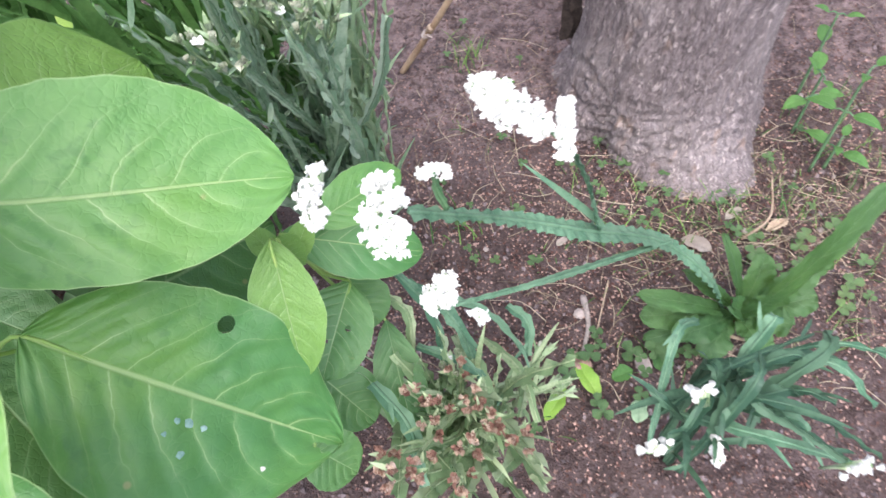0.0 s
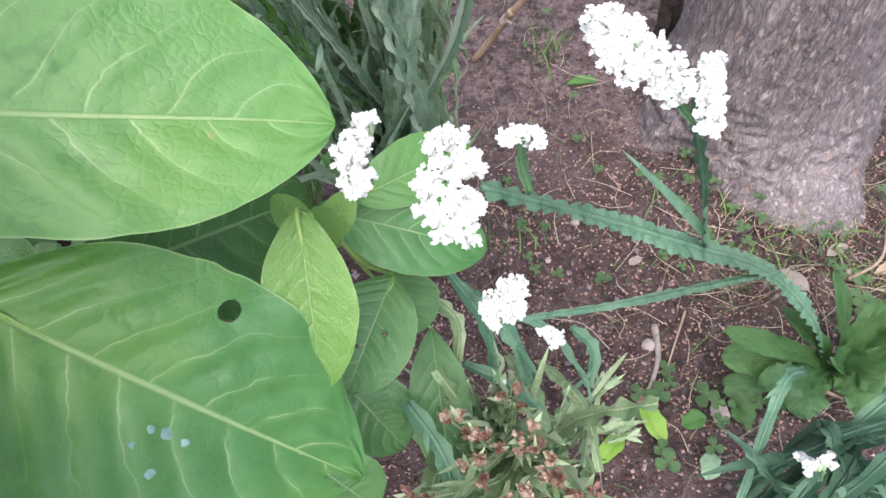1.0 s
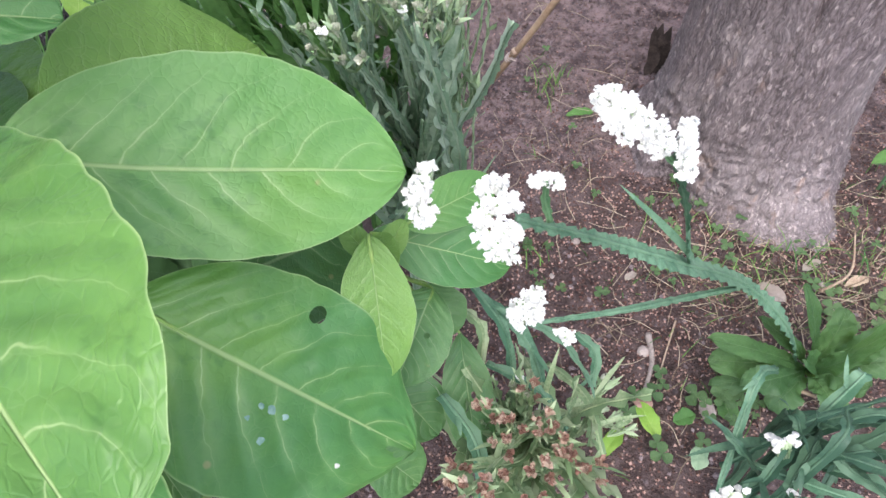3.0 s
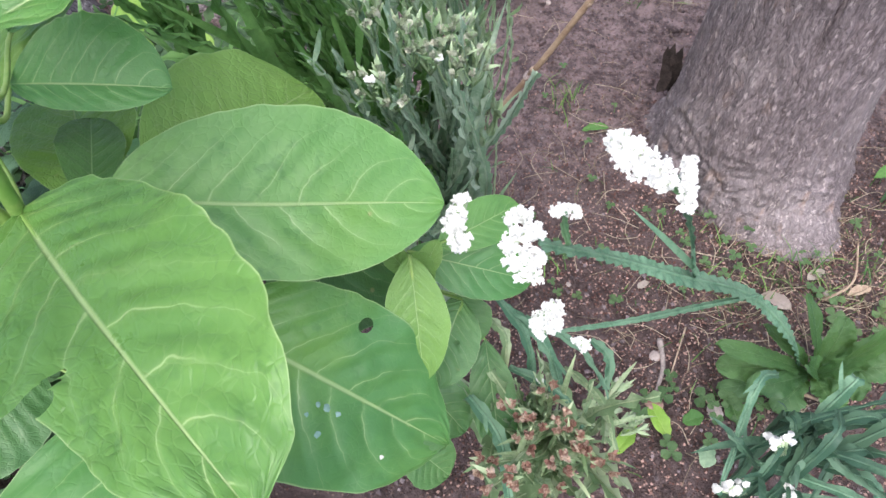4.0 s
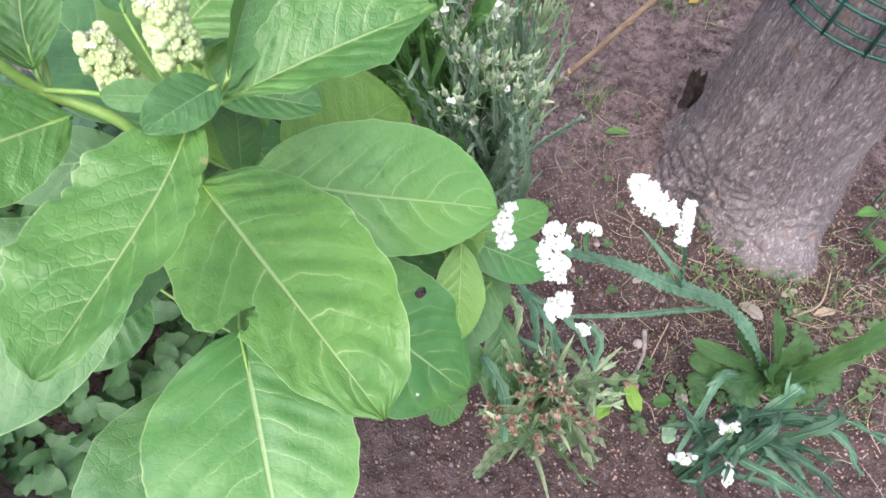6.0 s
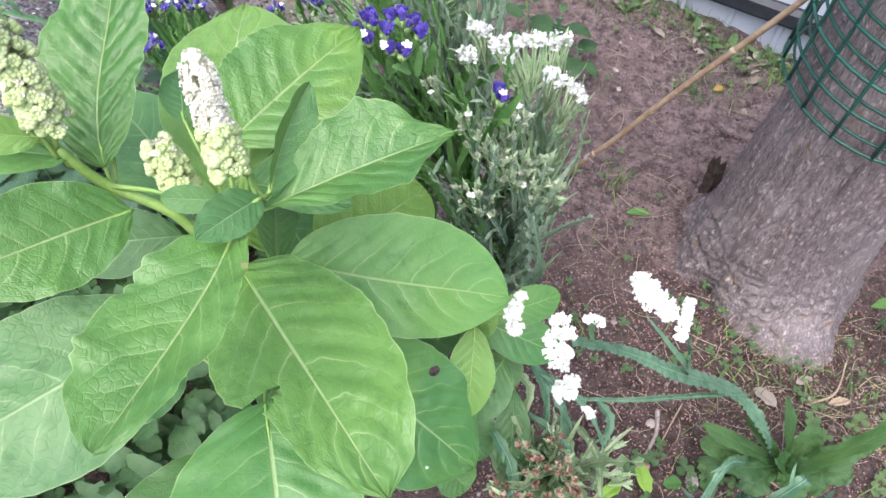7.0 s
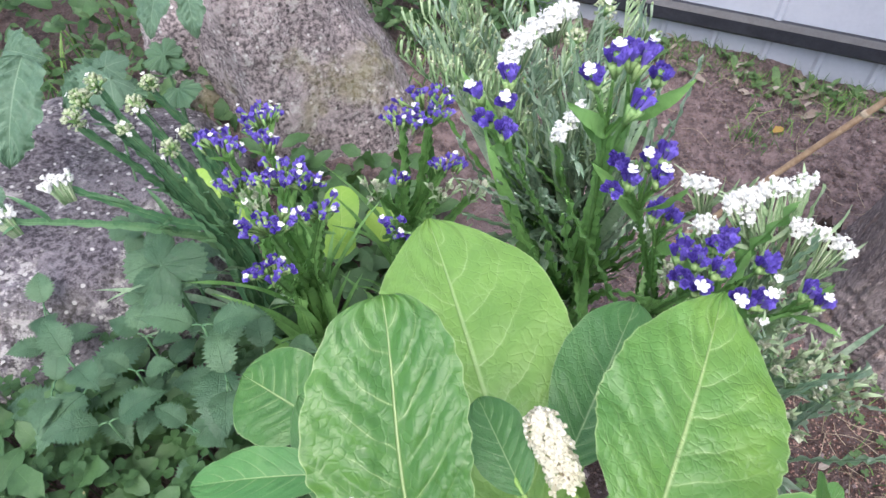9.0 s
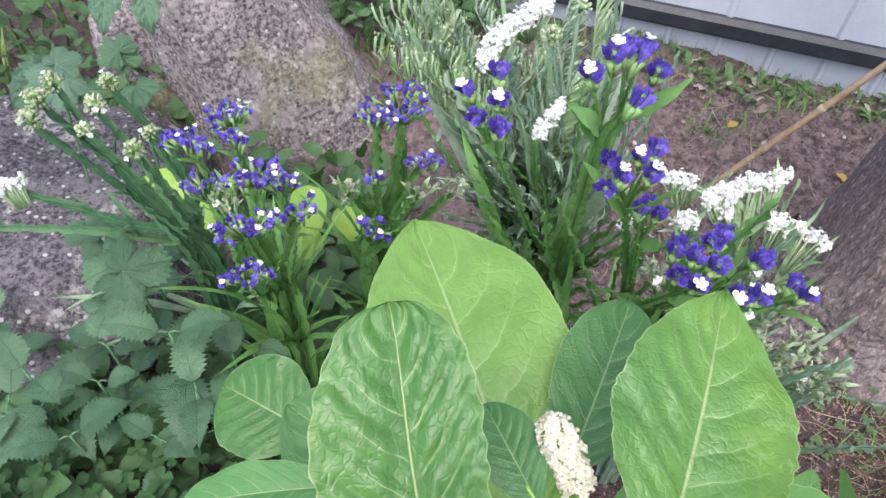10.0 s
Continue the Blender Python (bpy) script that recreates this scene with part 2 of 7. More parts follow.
def soil_mat():
    m, nt, b = nodes_of("garden_soil")
    obj = nt.nodes.new("ShaderNodeTexCoord").outputs["Object"]
    big = noise_at(nt, obj, 3.5, 4.0)
    mid = noise_at(nt, obj, 38.0, 6.0, 0.7)
    fine = noise_at(nt, obj, 210.0, 5.0, 0.7)
    base = mixc(nt, ramp01(nt, mid, 0.36, 0.64), (0.046, 0.032, 0.034), (0.285, 0.212, 0.214))
    base = mixc(nt, val(nt, "MULTIPLY", ramp01(nt, big, 0.45, 0.62), 0.5), base, (0.20, 0.152, 0.150))
    # Darker brown at low y and far from the bed; paler tone elsewhere.
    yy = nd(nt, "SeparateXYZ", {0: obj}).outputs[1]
    dark_soil = ramp01(nt, val(nt, "ADD", yy, val(nt, "MULTIPLY", val(nt, "SUBTRACT", noise_at(nt, obj, 9.0, 4.0), 0.5), 0.35)), 0.36, 0.16)
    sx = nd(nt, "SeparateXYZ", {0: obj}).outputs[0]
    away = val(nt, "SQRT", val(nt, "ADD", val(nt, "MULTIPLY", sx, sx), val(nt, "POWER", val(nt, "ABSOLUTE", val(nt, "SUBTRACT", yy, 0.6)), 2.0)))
    dark_soil = val(nt, "MAXIMUM", dark_soil, ramp01(nt, val(nt, "ADD", away, noise_at(nt, obj, 2.0, 4.0)), 1.5, 2.6))
    base = mixc(nt, val(nt, "MULTIPLY", dark_soil, 0.62), base, (0.086, 0.058, 0.055))
    base = mixc(nt, val(nt, "MULTIPLY", val(nt, "SUBTRACT", 1.0, dark_soil), 0.20), base, (0.335, 0.258, 0.262))
    chip = nd(nt, "TexVoronoi", {"Vector": obj, "Scale": 170.0})
    chipm = ramp01(nt, chip.outputs[0], 0.42, 0.25)
    chipm = val(nt, "MULTIPLY", chipm, ramp01(nt, fine, 0.44, 0.54))
    sepc = nd(nt, "SeparateColor", {0: chip.outputs[1]})
    chipc = mixc(nt, sepc.outputs[0], (0.14, 0.072, 0.060), (0.36, 0.26, 0.225))
    col = mixc(nt, val(nt, "MULTIPLY", chipm, 0.8), base, chipc)
    nt.links.new(col, b.inputs["Base Color"])
    b.inputs["Roughness"].default_value = 0.92
    b.inputs["Specular IOR Level"].default_value = 0.2
    h = val(nt, "ADD", val(nt, "MULTIPLY", mid, 1.0), val(nt, "ADD", val(nt, "MULTIPLY", fine, 0.45), val(nt, "MULTIPLY", chipm, 0.3)))
    bp = nd(nt, "Bump", {"Strength": 1.0, "Distance": 0.018, "Height": h})
    nt.links.new(bp.outputs[0], b.inputs["Normal"])
    return m


def bark_mat():
    m, nt, b = nodes_of("grey_brown_bark")
    obj = nt.nodes.new("ShaderNodeTexCoord").outputs["Object"]
    warp = nd(nt, "TexNoise", {"Vector": obj, "Scale": 14.0, "Detail": 3.0}).outputs[1]
    wv = nd(nt, "VectorMath", {0: warp, 1: (0.03, 0.03, 0.03)}, operation="MULTIPLY").outputs[0]
    pos = nd(nt, "VectorMath", {0: obj, 1: wv}, operation="ADD").outputs[0]
    mp = nd(nt, "Mapping", {0: pos, 3: (1.0, 1.0, 0.32)})

    def crease(coord, scale, power):
        n = noise_at(nt, coord, scale, 3.0, 0.55)
        return val(nt, "POWER", val(nt, "SUBTRACT", 1.0, val(nt, "ABSOLUTE", val(nt, "SUBTRACT", val(nt, "MULTIPLY", n, 2.0), 1.0))), power)

    split = crease(mp.outputs[0], 70.0, 18.0)
    fine = crease(mp.outputs[0], 120.0, 9.0)
    grit = noise_at(nt, mp.outputs[0], 330.0, 4.0, 0.7)
    blot = noise_at(nt, obj, 7.0, 4.0)
    flakes = nd(nt, "TexVoronoi", {"Vector": mp.outputs[0], "Scale": 260.0})
    fc = nd(nt, "SeparateColor", {0: flakes.outputs[1]}).outputs[0]
    col = mixc(nt, ramp01(nt, val(nt, "ADD", val(nt, "MULTIPLY", grit, 0.88), val(nt, "MULTIPLY", fc, 0.12)), 0.36, 0.66), (0.120, 0.096, 0.101), (0.280, 0.234, 0.242))
    col = mixc(nt, val(nt, "MULTIPLY", ramp01(nt, blot, 0.48, 0.68), 0.4), col, (0.37, 0.32, 0.325))
    col = mixc(nt, val(nt, "MULTIPLY", ramp01(nt, blot, 0.42, 0.25), 0.4), col, (0.25, 0.165, 0.14))
    col = mixc(nt, val(nt, "MULTIPLY", split, 0.32), col, (0.055, 0.042, 0.042))
    col = mixc(nt, val(nt, "MULTIPLY", fine, 0.28), col, (0.10, 0.078, 0.080))
    rust = val(nt, "MULTIPLY", ramp01(nt, noise_at(nt, mp.outputs[0], 34.0, 4.0, 0.6), 0.55, 0.68), ramp01(nt, noise_at(nt, obj, 11.0, 3.0), 0.45, 0.6))
    col = mixc(nt, val(nt, "MULTIPLY", rust, 0.45), col, (0.30, 0.185, 0.125))
    spk = val(nt, "MULTIPLY", ramp01(nt, fc, 0.86, 0.93), ramp01(nt, grit, 0.42, 0.55))
    col = mixc(nt, val(nt, "MULTIPLY", spk, 0.4), col, (0.56, 0.48, 0.46))
    nt.links.new(col, b.inputs["Base Color"])
    b.inputs["Roughness"].default_value = 0.62
    b.inputs["Specular IOR Level"].default_value = 0.45
    h = val(nt, "SUBTRACT", val(nt, "ADD", val(nt, "MULTIPLY", grit, 0.5), val(nt, "MULTIPLY", fc, 0.12)), val(nt, "ADD", val(nt, "MULTIPLY", split, 0.45), val(nt, "MULTIPLY", fine, 0.3)))
    bp = nd(nt, "Bump", {"Strength": 0.6, "Distance": 0.005, "Height": h})
    nt.links.new(bp.outputs[0], b.inputs["Normal"])
    return m


def rock_mat(name, k):
    m, nt, b = nodes_of(name)
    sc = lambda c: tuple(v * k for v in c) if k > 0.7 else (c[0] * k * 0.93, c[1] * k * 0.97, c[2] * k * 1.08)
    obj = nt.nodes.new("ShaderNodeTexCoord").outputs["Object"]
    g1 = noise_at(nt, obj, 14.0, 6.0, 0.7)
    g2 = noise_at(nt, obj, 120.0, 5.0, 0.75)
    col = mixc(nt, ramp01(nt, g2, 0.40, 0.60), sc((0.085, 0.073, 0.078)), sc((0.33, 0.285, 0.290)))
    col = mixc(nt, val(nt, "MULTIPLY", ramp01(nt, g1, 0.5, 0.62), 0.6), col, sc((0.38, 0.335, 0.34)))
    col = mixc(nt, val(nt, "MULTIPLY", ramp01(nt, g1, 0.42, 0.3), 0.6), col, (0.075, 0.065, 0.065))
    lich = val(nt, "MULTIPLY", ramp01(nt, noise_at(nt, obj, 48.0, 6.0, 0.75), 0.50, 0.60), ramp01(nt, noise_at(nt, obj, 9.0, 3.0), 0.42, 0.56))
    col = mixc(nt, val(nt, "MULTIPLY", lich, 0.7), col, (0.52, 0.50, 0.49))
    speck = nd(nt, "TexVoronoi", {"Vector": obj, "Scale": 95.0})
    pick = nd(nt, "SeparateColor", {0: speck.outputs[1]})
    shape = ramp01(nt, val(nt, "ADD", speck.outputs[0], val(nt, "MULTIPLY", g2, 0.5)), 0.62, 0.48)
    col = mixc(nt, val(nt, "MULTIPLY", shape, val(nt, "MULTIPLY", val(nt, "GREATER_THAN", pick.outputs[0], 0.80), 0.75)), col, (0.62, 0.61, 0.60))
    col = mixc(nt, val(nt, "MULTIPLY", shape, val(nt, "MULTIPLY", val(nt, "LESS_THAN", pick.outputs[0], 0.22), 0.8)), col, (0.045, 0.040, 0.042))
    moss = ramp01(nt, noise_at(nt, obj, 5.0, 5.0, 0.6), 0.50, 0.66)
    col = mixc(nt, val(nt, "MULTIPLY", moss, 0.6 if k > 0.7 else 0.2), col, sc((0.20, 0.19, 0.085)))
    nt.links.new(col, b.inputs["Base Color"])
    b.inputs["Roughness"].default_value = 0.9
    b.inputs["Specular IOR Level"].default_value = 0.25
    bp = nd(nt, "Bump", {"Strength": 1.0, "Distance": 0.014, "Height": val(nt, "ADD", g1, val(nt, "MULTIPLY", g2, 0.5))})
    nt.links.new(bp.outputs[0], b.inputs["Normal"])
    return m


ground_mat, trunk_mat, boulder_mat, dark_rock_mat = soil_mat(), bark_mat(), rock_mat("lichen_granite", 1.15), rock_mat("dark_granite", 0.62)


# ---- mesh helpers ----
class Shape:
    """Collects vertices, faces and leaf coordinates for one mesh."""

    def __init__(self):
        self.v, self.f, self.uv = [], [], []

    def add(self, verts, faces, uvs=None):
        o = len(self.v)
        self.v += [tuple(p) for p in verts]
        self.f += [tuple(o + i for i in q) for q in faces]
        self.uv += [tuple(c) for c in uvs] if uvs else [(0.5, 0.5)] * len(verts)

    def make(self, name, material, parent=None, label="", base=(0, 0, 0), smooth=True):
        me = bpy.data.meshes.new(name)
        b = Vector(base)
        me.from_pydata([tuple(Vector(p) - b) for p in self.v] if parent is None else self.v, [], self.f)
        lay = me.uv_layers.new(name="UVMap")
        idx = np.empty(len(me.loops), dtype=np.int32)
        me.loops.foreach_get("vertex_index", idx)
        lay.data.foreach_set("uv", np.array(self.uv, dtype=np.float32)[idx].ravel())
        me.materials.append(material)
        if smooth:
            me.polygons.foreach_set("use_smooth", [True] * len(me.polygons))
        me.update()
        ob = new(name, me)
        if parent is None:
            ob.location = b
        else:
            ob.parent = parent
            top = parent if parent.parent is None else parent.parent
            ob.matrix_parent_inverse = Matrix.Translation(-top.location) if parent.parent is None else Matrix.Identity(4)
        if label:
            ob["label"] = label
        return ob


def thing(name, base, label, category, group=""):
    e = new(name)
    e.location = base
    e.empty_display_size = 0.05
    return tagged(e, label, category, group)


def frame_of(axis):
    t = Vector(axis).normalized()
    s = t.cross(Vector((0, 0, 1)) if abs(t.z) < 0.95 else Vector((1, 0, 0))).normalized()
    return t, s, s.cross(t)


def bend(pts, n):
    """n + 1 points of a smooth curve through the given ones."""
    p = [Vector(q) for q in pts]
    if len(p) == 2:
        return [p[0].lerp(p[1], i / n) for i in range(n + 1)]
    p = [2 * p[0] - p[1]] + p + [2 * p[-1] - p[-2]]
    out, k = [], len(p) - 3
    for i in range(n + 1):
        x = min(i * k / n, k - 1e-6)
        j, t = int(x), x - int(x)
        a, b, c, d = p[j : j + 4]
        out.append(0.5 * (2 * b + (c - a) * t + (2 * a - 5 * b + 4 * c - d) * t * t + (3 * b - a - 3 * c + d) * t**3))
    return out


def side_leaves(sh, pts, count, length, width, rnd):
    """Small narrow leaves standing off a stem."""
    k = len(pts)
    for _ in range(count):
        i = rnd.randrange(k // 4, k - 1)
        t, s, u = frame_of(pts[i + 1] - pts[i])
        a0 = rnd.uniform(0, 6.28)
        d = (t + (math.cos(a0) * s + math.sin(a0) * u) * rnd.uniform(0.4, 1.0)).normalized()
        blade(sh, pts[i], pts[i] + d * length * rnd.uniform(0.6, 1.3), width, u, 0.1, 0.2, 0.08, 0, 6, 2, 0.5, 0.8, seed=rnd.randrange(9999))


def tube(sh, pts, r0, r1, n=6, rough=0.0, rnd=random):
    rings, k = [], len(pts)
    for i, p in enumerate(pts):
        t, s, u = frame_of(pts[min(i + 1, k - 1)] - pts[max(i - 1, 0)])
        r = r0 + (r1 - r0) * i / (k - 1)
        rings += [p + r * (1 + rough * rnd.uniform(-1, 1)) * (math.cos(2 * math.pi * j / n) * s + math.sin(2 * math.pi * j / n) * u) for j in range(n)]
    fs = [(i * n + j, i * n + (j + 1) % n, (i + 1) * n + (j + 1) % n, (i + 1) * n + j) for i in range(k - 1) for j in range(n)]
    fs += [tuple(range(n - 1, -1, -1)), tuple((k - 1) * n + j for j in range(n))]
    sh.add(rings, fs)


def wings(sh, pts, width, rnd, count=2, wavy=0.3, turn=0.0):
    """Ruffled flat wings along a stem."""
    k = len(pts)
    for w in range(count):
        ang = turn + math.pi * 2 * w / count
        vs = []
        for i, p in enumerate(pts):
            t, s, u = frame_of(pts[min(i + 1, k - 1)] - pts[max(i - 1, 0)])
            d = math.cos(ang) * s + math.sin(ang) * u
            e = -math.sin(ang) * s + math.cos(ang) * u
            wd = width * (1 + 0.4 * wavy * math.sin(i * 2.05 + 2.1 * w + 2.0 * noise.noise((i * 0.23, w * 5.0, width * 900))) + 0.5 * wavy * rnd.uniform(-1, 1) + 0.25 * noise.noise((i * 0.11, w * 3.0, width * 500))) * (0.55 + 0.45 * math.sin(math.pi * min(1, 0.15 + i / k)))
            off = width * wavy * math.sin(i * 1.6 + w) * 0.9
            vs += [p + d * 0.0, p + d * wd * 0.55 + e * off * 0.4, p + d * wd + e * off]
        fs = []
        for i in range(k - 1):
            for j in range(2):
                a = i * 3 + j
                fs.append((a, a + 1, a + 4, a + 3))
        sh.add(vs, fs)


def profile(u, a, b):
    peak = a / (a + b)
    return (u**a) * ((1 - u) ** b) / (peak**a * (1 - peak) ** b)


def along_curve(pts, u):
    """Height of an eased curve through (place, height) pairs."""
    for (x0, y0), (x1, y1) in zip(pts, pts[1:]):
        if u <= x1:
            f = (u - x0) / (x1 - x0)
            f = 0.5 * f + 0.5 * f * f * (3 - 2 * f)
            return y0 + (y1 - y0) * f
    return pts[-1][1]


def blade(sh, base, tip, width, nrm, sag=0.0, fold=0.15, wave=0.0, roll=0.0, nu=14, nv=8, a=0.6, b=0.6, teeth=0, tooth=0.0, quilt=0.0, curl=0.0, seed=0, droop=0.0, edge=0.0, pucker=0.0, cren=0.0, outline=None, halves=(1.0, 1.0), arc=0.0):
    """A leaf: a bowed sheet from base to tip. fold lifts both halves, wave ruffles the edge, quilt lifts the cells between the side veins.
    outline: half widths along the two sides; halves: how full each side is; arc bends the midrib within the blade."""
    rnd = random.Random(seed)
    ph = [rnd.uniform(0, 6.28) for _ in range(6)]
    base, tip = Vector(base), Vector(tip)
    m = tip - base
    length = m.length
    t = m / length
    n = Vector(nrm)
    n = (n - n.dot(t) * t).normalized()
    if roll:
        n = Matrix.Rotation(radians(roll), 3, t) @ n
    s = t.cross(n)
    vs, uvs = [], []
    for i in range(nu + 1):
        u = i / nu
        c = base + t * length * u + n * (sag * length * 4 * u * (1 - u)) - Vector((0, 0, 1)) * droop * length * u**3
        if curl and u > 0.7:
            x = (u - 0.7) / 0.3
            c = c - t * length * 0.22 * curl * x * x + n * length * 0.12 * curl * math.sin(x * 2.2)
        uu = min(max(u, 0.001), 0.999)
        c = c + s * arc * length * 6.75 * u * (1 - u) ** 2
        if outline:
            sides = [max(0.012, along_curve(o, u)) * width / 2 for o in outline]
        else:
            sides = [(width / 2 * profile(uu, a, b) if 0 < i < nu else width * 0.012) * k for k in halves]
        for j in range(nv + 1):
            v = -1 + 2 * j / nv
            k = 1.0
            if teeth and abs(v) > 0.99:
                k = 1 + tooth * (1 if (i % 2) else -1)
            if edge:
                w0 = seed * 7.3 + (3.1 if v > 0 else 0.0)
                k *= 1 + edge * (noise.noise((u * 4.0, w0, 0.5)) + 0.45 * noise.noise((u * 13.0, w0, 1.5))) * abs(v)
            if cren:
                ang = 6.283 * (10.5 * u + 2.6 * noise.noise((u * 4, seed * 1.7, 0.2))) + ph[1 if v > 0 else 2]
                k *= 1 + cren * math.sin(ang) * abs(v) ** 3
            x = sides[0 if v < 0 else 1] * v * k
            av = abs(v)
            lift = fold * abs(x)
            lift += wave * width * (math.sin(6.283 * 2.6 * u + ph[1 if v > 0 else 2]) + 0.5 * math.sin(6.283 * 5.3 * u + ph[3 if v > 0 else 4])) * av**2.2
            if cren:
                lift += cren * 0.35 * width * math.sin(ang + 1.1) * av**5
            q = quilt * width * abs(math.sin(math.pi * (8.0 * u**0.85 - 2.0 * av**1.2))) * min(1, av * 4) * (1 - av**4)
            if pucker:
                q += pucker * width * (noise.noise((u * 7.0, v * 3.2, seed * 3.7)) + 0.6 * noise.noise((u * 15.0, v * 7.0, seed * 1.9))) * min(1, av * 3) * (1 - 0.5 * av**6)
            vs.append(c + s * x * (1 - 0.35 * abs(fold)) + n * (lift + q))
            uvs.append((u, (v + 1) / 2))
    w = nv + 1
    fs = [(i * w + j, i * w + j + 1, (i + 1) * w + j + 1, (i + 1) * w + j) for i in range(nu) for j in range(nv)]
    sh.add(vs, fs, uvs)
    return t, s, n


def cup(sh, p, axis, r, h, rnd, lobes=5, flare=1.0):
    """A frayed papery tuft: a narrow tube opening into a pleated, jagged rim, with a shorter frill inside it."""
    t, s, u = frame_of(axis)
    k = lobes * 2
    off = rnd.uniform(0, 6.28)
    ring = [math.cos(off + 6.2832 * i / k) * s + math.sin(off + 6.2832 * i / k) * u for i in range(k)]
    vs = [p + 0.34 * r * d for d in ring]
    vs += [p + t * h * 0.55 + r * 0.72 * d * (1.10 if i % 2 else 0.86) for i, d in enumerate(ring)]
    vs += [p + t * h * rnd.uniform(0.84, 1.14) + r * (1.08 if i % 2 else 0.84) * rnd.uniform(0.88, 1.10) * flare * d for i, d in enumerate(ring)]
    vs += [p + t * h * (0.62 if i % 2 else 0.72) + (0.62 if i % 2 else 0.50) * r * d for i, d in enumerate(ring)]
    vs += [p + t * h * rnd.uniform(0.80, 1.08) + (0.52 if i % 2 else 0.30) * r * d for i, d in enumerate(ring)] + [p + t * h * 0.6]
    fs = [(m * k + i, m * k + (i + 1) % k, (m + 1) * k + (i + 1) % k, (m + 1) * k + i) for m in range(4) for i in range(k)]
    fs += [(4 * k + i, 4 * k + (i + 1) % k, 5 * k) for i in range(k)]
    sh.add(vs, fs)


def star(sh, p, axis, r, rnd, petals=5):
    """A small open flower with notched petals."""
    t, s, u = frame_of(axis)
    off = rnd.uniform(0, 6.28)
    vs, fs = [p], []
    for i in range(petals):
        a0 = off + 6.2832 * i / petals
        big, up = rnd.uniform(0.72, 1.15), rnd.uniform(0.4, 2.2)
        for d, rr, hh in ((-0.58, 0.8, 0.12), (-0.22, 1.05, 0.22), (0.22, 1.05, 0.22), (0.58, 0.8, 0.12)):
            vs.append(p + t * r * hh * up + r * rr * big * (math.cos(a0 + d) * s + math.sin(a0 + d) * u))
        o = 1 + i * 4
        fs += [(0, o, o + 1), (0, o + 1, o + 2), (0, o + 2, o + 3)]
    sh.add(vs, fs)


def ball(sh, p, r, axis=(0, 0, 1), flat=1.0, seg=8, rings=5, rib=0.0):
    t, s, u = frame_of(axis)
    vs, fs = [p + t * r * flat], []
    for i in range(1, rings):
        th = math.pi * i / rings
        for j in range(seg):
            rr = r * math.sin(th) * (1 - (rib if j % 2 else 0))
            a0 = 6.2832 * j / seg
            vs.append(p + t * r * flat * math.cos(th) + rr * (math.cos(a0) * s + math.sin(a0) * u))
    vs.append(p - t * r * flat)
    last = len(vs) - 1
    fs += [(0, 1 + j, 1 + (j + 1) % seg) for j in range(seg)]
    for i in range(rings - 2):
        for j in range(seg):
            a0, b0 = 1 + i * seg + j, 1 + i * seg + (j + 1) % seg
            fs.append((a0, a0 + seg, b0 + seg, b0))
    o = 1 + (rings - 2) * seg
    fs += [(last, o + (j + 1) % seg, o + j) for j in range(seg)]
    sh.add(vs, fs)


def lump(sh, p, r, rnd):
    """A rounded uneven clod."""
    o = len(sh.v)
    ball(sh, p, r, (rnd.uniform(-1, 1), rnd.uniform(-1, 1), 1), rnd.uniform(0.55, 0.9), 7, 5)
    for i in range(o, len(sh.v)):
        v = Vector(sh.v[i])
        k = 1 + 0.45 * noise.noise(v * (0.8 / r) + Vector((o, 0, 0)))
        sh.v[i] = tuple(p + (v - p) * k)


def chip(sh, p, r, rnd, flat=0.5):
    """A small irregular crumb."""
    t, s, u = frame_of((rnd.uniform(-1, 1), rnd.uniform(-1, 1), rnd.uniform(0.2, 1)))
    q = lambda: r * rnd.uniform(0.6, 1.2)
    vs = [p + s * q(), p + u * q(), p - s * q(), p - u * q(), p + t * q() * flat, p - t * q() * flat]
    sh.add(vs, [(0, 1, 4), (1, 2, 4), (2, 3, 4), (3, 0, 4), (1, 0, 5), (2, 1, 5), (3, 2, 5), (0, 3, 5)])

# ---- ground ----
def ground_z(x, y):
    d = max(0.0, -0.75 - x)
    rise = 0.10 * min(1.0, d / 0.5) * min(1.0, max(0.0, (y + 0.6) / 0.5))
    far = 1.0 if (-3 < x < 2.5 and -2 < y < 3) else 0.0
    h = 0.012 * noise.noise((x * 7, y * 7, 0.3)) + 0.009 * noise.noise((x * 24, y * 24, 1.3)) + 0.006 * noise.noise((x * 60, y * 60, 2.1))
    back = 0.03 * min(1.0, max(0.0, (y - 0.75) / 0.3)) * (1 if x < 0.1 else 0.3)
    return rise + h * far + back * far


def steps(lo, hi, dense, reach):
    a = [lo + i * dense for i in range(int((hi - lo) / dense) + 1)]
    g, k = [], dense
    x = 0.0
    while x < reach:
        k *= 1.35
        x += k
        g.append(x)
    return [lo - v for v in reversed(g)] + a + [a[-1] + v for v in g]


xs, ys = steps(-1.75, 0.75, 0.008, 400.0), steps(-0.55, 1.25, 0.008, 400.0)
sh = Shape()
nx = len(xs)
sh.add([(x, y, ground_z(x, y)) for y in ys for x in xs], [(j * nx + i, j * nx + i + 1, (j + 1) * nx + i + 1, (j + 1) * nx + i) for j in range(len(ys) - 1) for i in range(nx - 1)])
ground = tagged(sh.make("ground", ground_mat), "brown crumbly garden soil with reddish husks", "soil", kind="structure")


# ---- siding wall ----
WALL_A, WALL_D = Vector((-0.139, 1.048, 0)), Vector((0.913, -0.409, 0))
WALL_N = Vector((-0.409, -0.913, 0))


